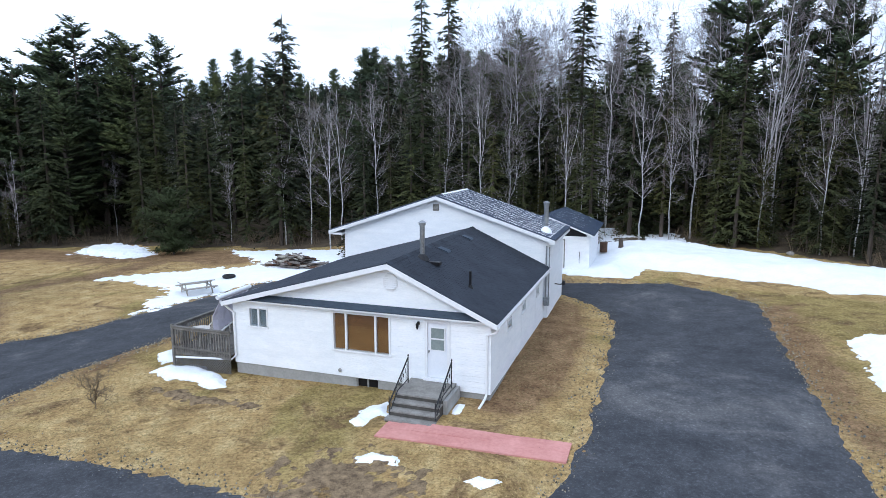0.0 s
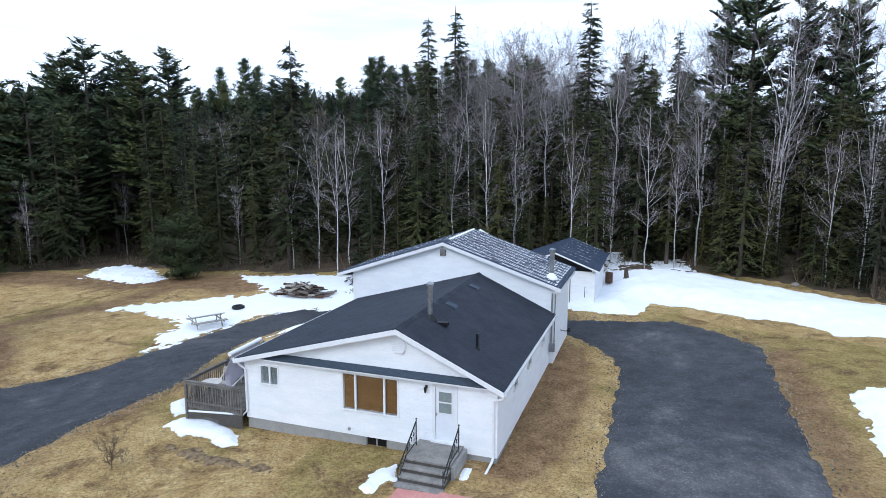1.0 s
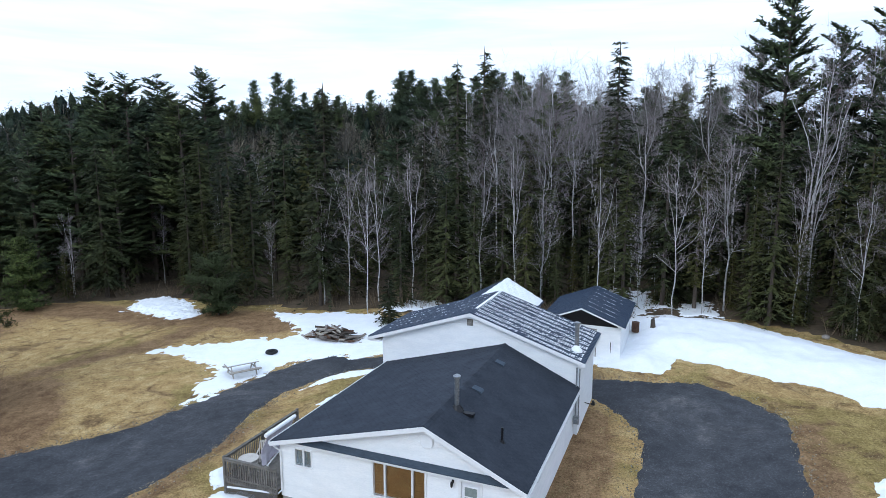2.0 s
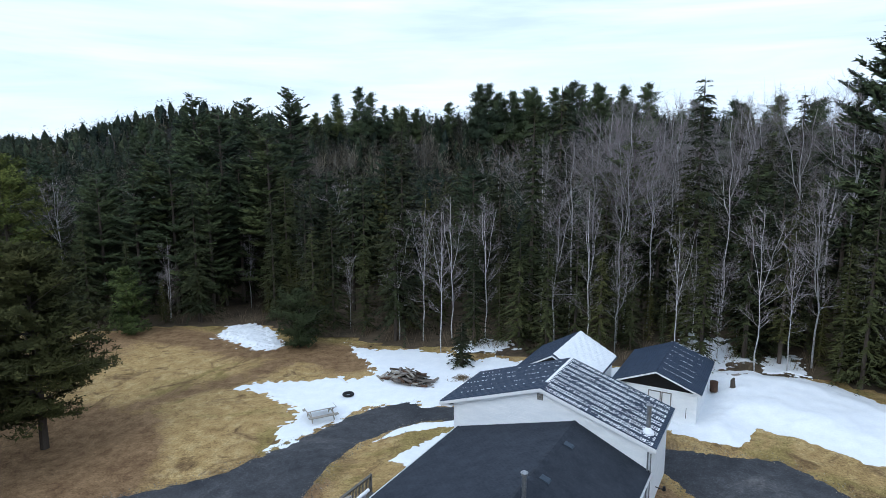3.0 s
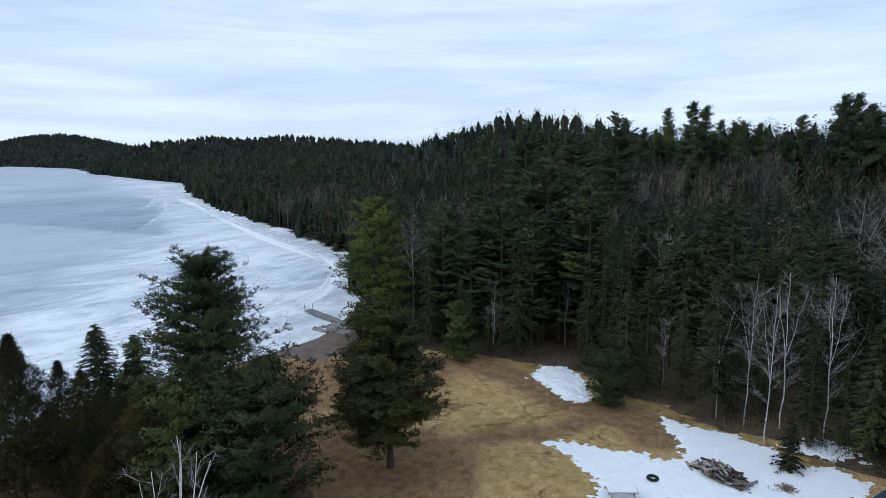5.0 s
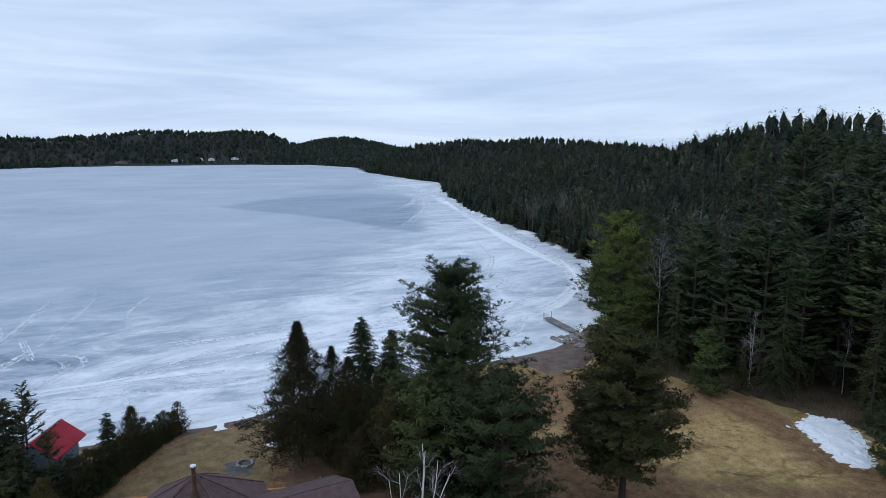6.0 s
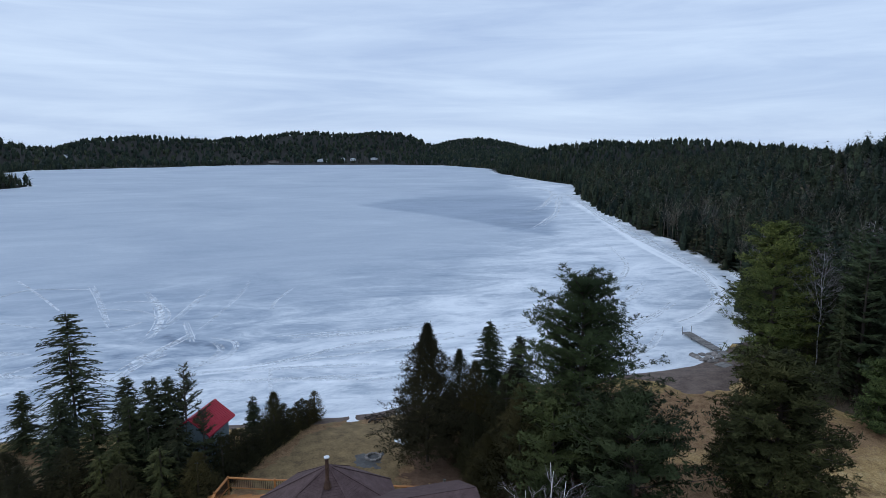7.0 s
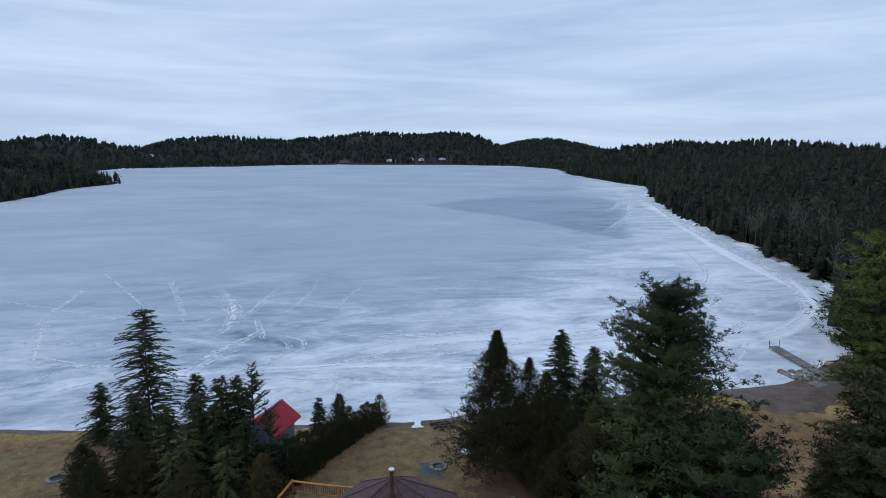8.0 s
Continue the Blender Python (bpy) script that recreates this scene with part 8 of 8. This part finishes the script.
for k in range(34):
    x, y, r = -76.2 + g.uniform(-2.4, 2.4), 64.0 + g.uniform(-2.2, 1.9), g.uniform(0.25, 0.7)
    s = thing("boulder", "grey boulder of the dock footing", "boulder", "boulders at the dock", pose(x, y, max(LAKE_Z, ground_at(x, y)) + 0.05, 0, 0, g.uniform(0, 360)))
    bm = bmesh.new()
    bmesh.ops.create_icosphere(bm, subdivisions=1, radius=r)
    for v in bm.verts:
        v.co = v.co * (1 + 0.4 * noise.noise(v.co * (1.3 / r) + Vector((k * 2.7, 0, 0))))
        v.co.z *= 0.7
    me = bpy.data.meshes.new("boulder")
    bm.to_mesh(me)
    bm.free()
    me.materials.append(M_STONE)
    part("body", me, M_STONE, s)
lg = thing("driftwood", "dark driftwood heap on the shore", "driftwood", "", pose(-68.8, 11.2, ground_at(-68.8, 11.2)))
for k in range(14):
    a = g.uniform(0, 3.14)
    d = Vector((math.cos(a), math.sin(a), g.uniform(-0.1, 0.2))) * g.uniform(0.3, 0.9)
    p = Vector((g.gauss(0, 0.5), g.gauss(0, 0.7), 0.15 + 0.2 * g.random()))
    part("branch", Build().tube([p - d, p + d], [0.1, 0.05], 6), M_BARK, lg)


# ---- the wider woods ----
def grove(name, pts, heights, radii, blades, label, shape="spruce", low=0.1, seed=1, size=0.3, core=0.6, tone=0.0, sides=5):
    """Many conifers as one mesh: an uneven inner crown with its shade put into the colour, and small drooping boughs
    all over it. shape: spruce, pointed, or pine, rounded and lumpy.
    """
    g = np.random.default_rng(seed)
    pts, n = np.asarray(pts), len(pts)
    heights = heights * (1 + 0.24 * ripple(pts[:, 0], pts[:, 1], 28, seed))
    tint = np.clip(0.42 + tone + 0.22 * ripple(pts[:, 0], pts[:, 1], 24, seed + 2) + g.normal(0, 0.2, n), 0, 1)
    up = lambda z: np.stack([np.zeros(n), np.zeros(n), z], 1)
    out, a0 = [], g.uniform(0, 6.283, n)
    shelves = ((low + 0.06, 0.8), (0.5, 0.46)) if shape == "spruce" else ((low + 0.1 * (1 - low), 0.62), (low + 0.55 * (1 - low), 0.92))
    rings = []
    for height, wide in shelves:
        ring = []
        for k in range(sides):
            a, r = a0 + 6.283 * (k + 0.5 * len(rings)) / sides, radii * core * wide * g.uniform(0.7, 1.2, n)
            ring.append(pts + np.stack([r * np.cos(a), r * np.sin(a), heights * (height + g.uniform(-0.07, 0.07, n))], 1))
        rings.append(ring)
    top = pts + up(heights * (0.93 if shape == "spruce" else 0.84)) + np.stack([g.normal(0, 0.1, n) * radii, g.normal(0, 0.1, n) * radii, np.zeros(n)], 1)
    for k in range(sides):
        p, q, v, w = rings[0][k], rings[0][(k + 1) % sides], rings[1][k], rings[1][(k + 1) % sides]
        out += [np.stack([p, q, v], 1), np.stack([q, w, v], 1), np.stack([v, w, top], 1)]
    lump = g.uniform(0, 6.283, (3, n))
    for j in range(blades):
        f = (j + g.random(n)) / blades
        f = 1 - (1 - f) ** 0.8 if shape == "spruce" else f
        a = g.uniform(0, 6.283, n)
        prof = (1 - f) ** 0.8 + 0.03 if shape == "spruce" else np.sqrt(np.clip(1 - f ** 2.4, 0, 1)) * np.clip(0.5 + 2 * f, 0, 1) + 0.05
        r = radii * prof * g.uniform(0.5, 1.08, n) * (1 + (0.1 if shape == "spruce" else 0.26) * np.sin(2 * a + 9 * f + lump[0]) + 0.12 * np.sin(5 * a + 17 * f + lump[1]))
        L = radii * size * (0.55 + 0.75 * (1 - f)) * g.uniform(0.6, 1.3, n)
        z = heights * (low + (0.985 - low) * f)
        o = np.stack([np.cos(a), np.sin(a), np.zeros(n)], 1)
        side = np.stack([-np.sin(a), np.cos(a), g.uniform(-0.5, 0.5, n)], 1) * (0.36 * L)[:, None]
        c = pts + o * r[:, None] + up(z)
        dip = g.uniform(-0.55, 0.15, n) if shape == "spruce" else g.uniform(-0.2, 0.6, n)
        out.append(np.stack([c - side - o * (0.4 * L)[:, None], c + side - o * (0.4 * L)[:, None], c + o * (0.6 * L)[:, None] + up(dip * L)], 1))
    if shape == "spruce":
        w = np.stack([0.007 * heights, 0.004 * heights, np.zeros(n)], 1)
        out.append(np.stack([pts - w + up(heights * 0.9), pts + w + up(heights * 0.9), pts + up(heights * 1.0)], 1))
    # half tint on the inner crowns: shade between the boughs, put into the colour
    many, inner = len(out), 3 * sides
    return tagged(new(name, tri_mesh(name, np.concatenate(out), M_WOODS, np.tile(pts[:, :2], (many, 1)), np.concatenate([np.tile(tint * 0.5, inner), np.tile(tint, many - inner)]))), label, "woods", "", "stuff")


def bare_woods(name, pts, heights, radii, rays, material, label, seed=2):
    """Leafless crowns far off: a pale stem and a spray of thin upright branches."""
    g = np.random.default_rng(seed)
    pts, n = np.asarray(pts), len(pts)
    out = []
    for s in range(2):
        a = g.uniform(0, 6.283, n)
        d = np.stack([np.cos(a) * 0.13, np.sin(a) * 0.13, np.zeros(n)], 1)
        top = pts + np.stack([g.normal(0, 0.3, n), g.normal(0, 0.3, n), heights * 0.92], 1)
        out.append(np.stack([pts - d, pts + d, top], 1))
    for k in range(rays):
        f = g.uniform(0.35, 0.85, n)
        b = pts + np.stack([np.zeros(n), np.zeros(n), heights * f], 1)
        a = g.uniform(0, 6.283, n)
        l = radii * g.uniform(0.5, 1.1, n) * (1.25 - f)
        e = b + np.stack([np.cos(a) * l, np.sin(a) * l, l * g.uniform(0.7, 1.6, n)], 1)
        d = np.stack([-np.sin(a), np.cos(a), np.zeros(n)], 1) * (0.02 + 0.04 * l * g.random(n))[:, None]
        out.append(np.stack([b, e - d, e + d + np.stack([np.zeros(n), np.zeros(n), 0.04 * l], 1)], 1))
    return tagged(new(name, tri_mesh(name, np.concatenate(out), material)), label, "woods", "", "stuff")


def wood_points(number, x0, x1, y0, y1, keep, seed, jitter=1.0):
    """Evenly spread points with their ground height."""
    g = np.random.default_rng(seed)
    side = math.sqrt((x1 - x0) * (y1 - y0) / number)
    X, Y = np.meshgrid(np.arange(x0, x1, side), np.arange(y0, y1, side))
    x, y = (X + g.uniform(-0.5, 0.5, X.shape) * side * jitter).ravel(), (Y + g.uniform(-0.5, 0.5, Y.shape) * side * jitter).ravel()
    ok = keep(x, y)
    x, y = x[ok], y[ok]
    return np.stack([x, y, meshed_z(x, y) - 0.3], 1)


def edge_depth(x, y):
    """How far behind the forest edge a point lies, by the woods outline."""
    return inside(x, y, WOODS)


lake_gap = lambda x, y: -inside(x, y, SHORE)
patchy = lambda x, y: ripple(x, y, 38.0, 4.0)
# between the near trees and the hills
near_keep = lambda x, y: ((edge_depth(x, y) > 24) | ((y > 118) & (lake_gap(x, y) > 2.0)) | ((x < -84) & (y > 70) & (lake_gap(x, y) > 1.2))) & (lake_gap(x, y) > 1.2) & (np.hypot(x, y) < 250)
p = wood_points(6800, -230, 160, 40, 250, near_keep, 31)
leafless = (patchy(p[:, 0], p[:, 1]) > 0.28) & (tr.random(len(p)) < 0.8) | (tr.random(len(p)) < 0.18)
c, d = p[~leafless], p[leafless]
pick = tr.random(len(c)) < 0.75
a, c = c[pick], c[~pick]
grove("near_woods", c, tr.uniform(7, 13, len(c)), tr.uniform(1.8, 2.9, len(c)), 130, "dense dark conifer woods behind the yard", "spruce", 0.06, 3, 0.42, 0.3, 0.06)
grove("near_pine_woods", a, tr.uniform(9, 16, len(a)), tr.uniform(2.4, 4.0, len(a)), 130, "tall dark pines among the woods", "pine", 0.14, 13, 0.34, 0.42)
bare_woods("near_bare_woods", d, tr.uniform(10, 15, len(d)), tr.uniform(2.2, 3.6, len(d)), 64, M_BARE, "grey leafless hardwoods among the conifers", 4)
mid_keep = lambda x, y: (lake_gap(x, y) > 2.0) & (np.hypot(x, y) >= 250) & (np.hypot(x, y) < 800) & ((y > 60) | (x < -300))
p = wood_points(19000, -800, 300, -420, 800, mid_keep, 32)
leafless = (patchy(p[:, 0], p[:, 1]) > 0.35) & (tr.random(len(p)) < 0.7) | (tr.random(len(p)) < 0.14)
c, d = p[~leafless], p[leafless]
pick = tr.random(len(c)) < 0.7
a, c = c[pick], c[~pick]
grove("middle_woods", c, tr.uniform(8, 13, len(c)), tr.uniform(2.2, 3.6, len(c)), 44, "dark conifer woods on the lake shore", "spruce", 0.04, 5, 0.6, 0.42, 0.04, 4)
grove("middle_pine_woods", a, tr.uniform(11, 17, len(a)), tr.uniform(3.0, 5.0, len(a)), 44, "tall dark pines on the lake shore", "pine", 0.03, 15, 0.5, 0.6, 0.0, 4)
bare_woods("middle_bare_woods", d, tr.uniform(9, 13, len(d)), tr.uniform(3, 4.5, len(d)), 16, M_BARE, "grey leafless hardwoods on the lake shore", 6)
COTTAGES = [(-1364, -104), (-1367, -55), (-1368, -36), (-1368, 22), (-1363, 122), (-1358, 166), (-1355, 187), (-1348, 232), (-1322, -354)]
ridge_keep = lambda x, y: (lake_gap(x, y) > 1.0) & (np.hypot(x, y) >= 800) & (np.hypot(x, y) < 1120) & ((x < -300) | (y > 500))
p = wood_points(24000, -1120, 300, -700, 1120, ridge_keep, 35)
# negative tone: a little of the distance haze in the tree colour
grove("ridge_woods", p, tr.uniform(8, 14, len(p)), tr.uniform(2.8, 4.8, len(p)), 14, "dark conifers on the hills beyond the shore", "pine", 0.0, 17, 0.55, 0.75, -0.08, 3)
far_keep = lambda x, y: np.all([np.hypot(x - a, y - b) > 16 for a, b in COTTAGES], axis=0) & (lake_gap(x, y) > 1.0) & (np.hypot(x, y) >= 1120) & (np.hypot(x, y) < 2600) & ((x < -500) | (y > 500))
p = wood_points(40000, -2500, 500, -1100, 1600, far_keep, 33)
leafless = (ripple(p[:, 0], p[:, 1], 90.0, 9.0) > 0.25) & (tr.random(len(p)) < 0.4) | (tr.random(len(p)) < 0.06)
c, d = p[~leafless], p[leafless]
# lower tone still: the blue haze of the far hills in the tree colour
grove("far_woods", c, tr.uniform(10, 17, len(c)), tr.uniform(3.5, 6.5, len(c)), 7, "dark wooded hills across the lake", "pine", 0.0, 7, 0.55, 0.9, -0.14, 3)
bare_woods("far_bare_woods", d, tr.uniform(12, 18, len(d)), tr.uniform(6, 9, len(d)), 3, M_BARE, "grey leafless woods on the far hills", 8)
# young growth right on the far shores
rim = []
for (ax_, ay_), (bx_, by_) in zip(SHORE, SHORE[1:] + SHORE[:1]):
    n = int(math.hypot(bx_ - ax_, by_ - ay_) / 1.6)
    f = tr.random(n)
    rim.append(np.stack([ax_ + (bx_ - ax_) * f + tr.normal(0, 4, n), ay_ + (by_ - ay_) * f + tr.normal(0, 4, n)], 1))
rim = np.concatenate(rim)
gap = lake_gap(rim[:, 0], rim[:, 1])
rim = rim[(gap > 0.2) & (gap < 10) & np.all([np.hypot(rim[:, 0] - a, rim[:, 1] - b) > 34 for a, b in COTTAGES], axis=0) & (np.hypot(rim[:, 0] + 20, rim[:, 1]) > 118)]
rim = np.column_stack([rim, meshed_z(rim[:, 0], rim[:, 1]) - 0.3])
grove("shore_woods", rim, tr.uniform(4, 12, len(rim)), tr.uniform(1.6, 3.0, len(rim)), 26, "dark young conifers crowding the lake shore", "spruce", 0.0, 21, 0.5, 0.7)
# woods behind the viewpoint, added for reflections and to close the surroundings
back_keep = lambda x, y: (lake_gap(x, y) > 8) & (np.hypot(x, y) > 75) & (np.hypot(x, y) < 420) & ((y < 40) | (x > 110)) & ((x > 45) | (y < -70)) & (x > -110)
p = wood_points(1500, -110, 420, -420, 420, back_keep, 34)
grove("back_woods", p, tr.uniform(10, 18, len(p)), tr.uniform(2.5, 4.5, len(p)), 16, "added conifer woods behind the drive, mostly out of view", "spruce", 0.1, 9, 0.5, 0.7)


# ---- cottages on the far shore ----
def cottage(x, y, w, h, turn, wall, roof):
    z = ground_at(x, y)
    c = thing("cottage", "small pale cottage on the far shore", "cottage", "cottages on the far shore", pose(x, y, z, 0, 0, turn))
    part("wall", Build().box(-w / 2, w / 2, -3.5, 3.5, -1, h).prism([(-w / 2, h), (0, h + 2.4), (w / 2, h)], -3.5, 3.5), wall, c)
    for s in (-1, 1):
        q = [(0, -4, h + 2.6), (s * (w / 2 + 0.5), -4, h - 0.1), (s * (w / 2 + 0.5), 4, h - 0.1), (0, 4, h + 2.6)]
        part("roof", Build().slab(q if s > 0 else [q[1], q[0], q[3], q[2]], 0.2), roof, c)
    for k in (-1, 1):
        part("window", Build().box(k * w / 4 - 0.7, k * w / 4 + 0.7, -3.56, -3.5, 1.0, 2.3), M_DARK, c)


for (x, y), w, h, turn, wall, roof in zip(COTTAGES, (9, 7, 10, 22, 26, 8, 12, 15, 13), (7, 3.5, 3, 3, 4.5, 5, 3.5, 3, 5), (80, 100, 90, 92, 88, 100, 85, 75, 60),
                                          (M_WHITE, M_LOG, M_LOG, M_LOG, M_SIDING, M_WHITE, M_SIDING, M_WHITE, M_SIDING), (M_SHINGLE, M_BROWNROOF, M_BROWNROOF, M_BROWNROOF, M_SHINGLE, M_SHINGLE, M_SHINGLE, M_SHINGLE, M_SHINGLE)):
    cottage(x, y, w, h, turn, wall, roof)


# ---- dead grass on the lawn ----
def grass_tufts(number, outline, avoid, seed):
    """Bent straw blades, three to a tuft, thick enough to roughen the lawn."""
    g = np.random.default_rng(seed)
    xs = g.uniform(min(p[0] for p in outline), max(p[0] for p in outline), number)
    ys = g.uniform(min(p[1] for p in outline), max(p[1] for p in outline), number)
    ok = (inside(xs, ys, outline) > 0) & (ripple(xs, ys, 2.2, 5.0) > g.uniform(-0.9, 0.5, number))
    for a in avoid:
        ok &= inside(xs, ys, a) < -0.15
    x, y = xs[ok], ys[ok]
    z = ground_z(x, y)
    out = []
    for k in range(3):
        a, l, h = g.uniform(0, 6.283, len(x)), g.uniform(0.06, 0.2, len(x)), g.uniform(0.015, 0.06, len(x))
        jx, jy = x + g.normal(0, 0.05, len(x)), y + g.normal(0, 0.05, len(x))
        w = 0.009
        p = np.stack([jx - w * np.sin(a), jy + w * np.cos(a), z - 0.01], 1)
        q = np.stack([jx + w * np.sin(a), jy - w * np.cos(a), z - 0.01], 1)
        t = np.stack([jx + l * np.cos(a), jy + l * np.sin(a), z + h], 1)
        out.append(np.stack([p, q, t], 1))
    return np.concatenate(out)


PLAN_HOUSE = [tuple((PLAN @ Vector(p))[:2]) for p in ((UL - 3, 19.7, 0), (UR, 19.7, 0), (UR, 36, 0), (UL - 1, 36, 0))]
PLAN_WALK = [tuple((PLAN @ Vector(p))[:2]) for p in ((-8.2, 16.3, 0), (-1.9, 16.3, 0), (-1.9, 17.8, 0), (-6.2, 17.8, 0), (-6.2, 20, 0), (-8.2, 20, 0))]
tris = grass_tufts(60000, [(-24, 14), (22, 14), (24, 34), (16, 38), (6, 36), (-14, 30), (-24, 24)], [FRONT_DRIVE, SIDE_DRIVE, PLAN_HOUSE, PLAN_WALK], 71)
tagged(new("dead_grass", tri_mesh("dead_grass", tris, M_GRASSBLADE)), "bent straw-coloured dead grass on the lawn", "grass", "", "stuff")


def crumbs(outlines, number, seed, inner, outer):
    """Loose grit strewn along the driveways' broken edges."""
    g = np.random.default_rng(seed)
    out = []
    for line in outlines:
        pts = np.array(line + line[:1])
        seg = np.hypot(*(pts[1:] - pts[:-1]).T)
        k = g.choice(len(seg), number, p=seg / seg.sum())
        f = g.random(number)[:, None]
        p = pts[k] * (1 - f) + pts[k + 1] * f + g.normal(0, 0.42, (number, 2))
        d = inside(p[:, 0], p[:, 1], line)
        p = p[(d > -outer) & (d < inner)]
        z = ground_z(p[:, 0], p[:, 1]) + 0.03
        c = np.column_stack([p, z])
        s = g.uniform(0.015, 0.055, len(c))[:, None]
        a = g.uniform(0, 6.283, len(c))
        corner = [c + s * np.stack([np.cos(a + i * 2.1), np.sin(a + i * 2.1), np.full(len(c), -0.6)], 1) for i in range(3)]
        top = c + s * np.stack([0.2 * np.cos(a), 0.2 * np.sin(a), np.full(len(c), 0.7)], 1)
        out += [np.stack([corner[i], corner[(i + 1) % 3], top], 1) for i in range(3)]
    return np.concatenate(out)


tagged(new("gravel", tri_mesh("gravel", crumbs([FRONT_DRIVE, SIDE_DRIVE], 5000, 73, 0.9, 1.1), M_GRIT)), "loose grey grit along the driveway edges", "gravel", "", "stuff")
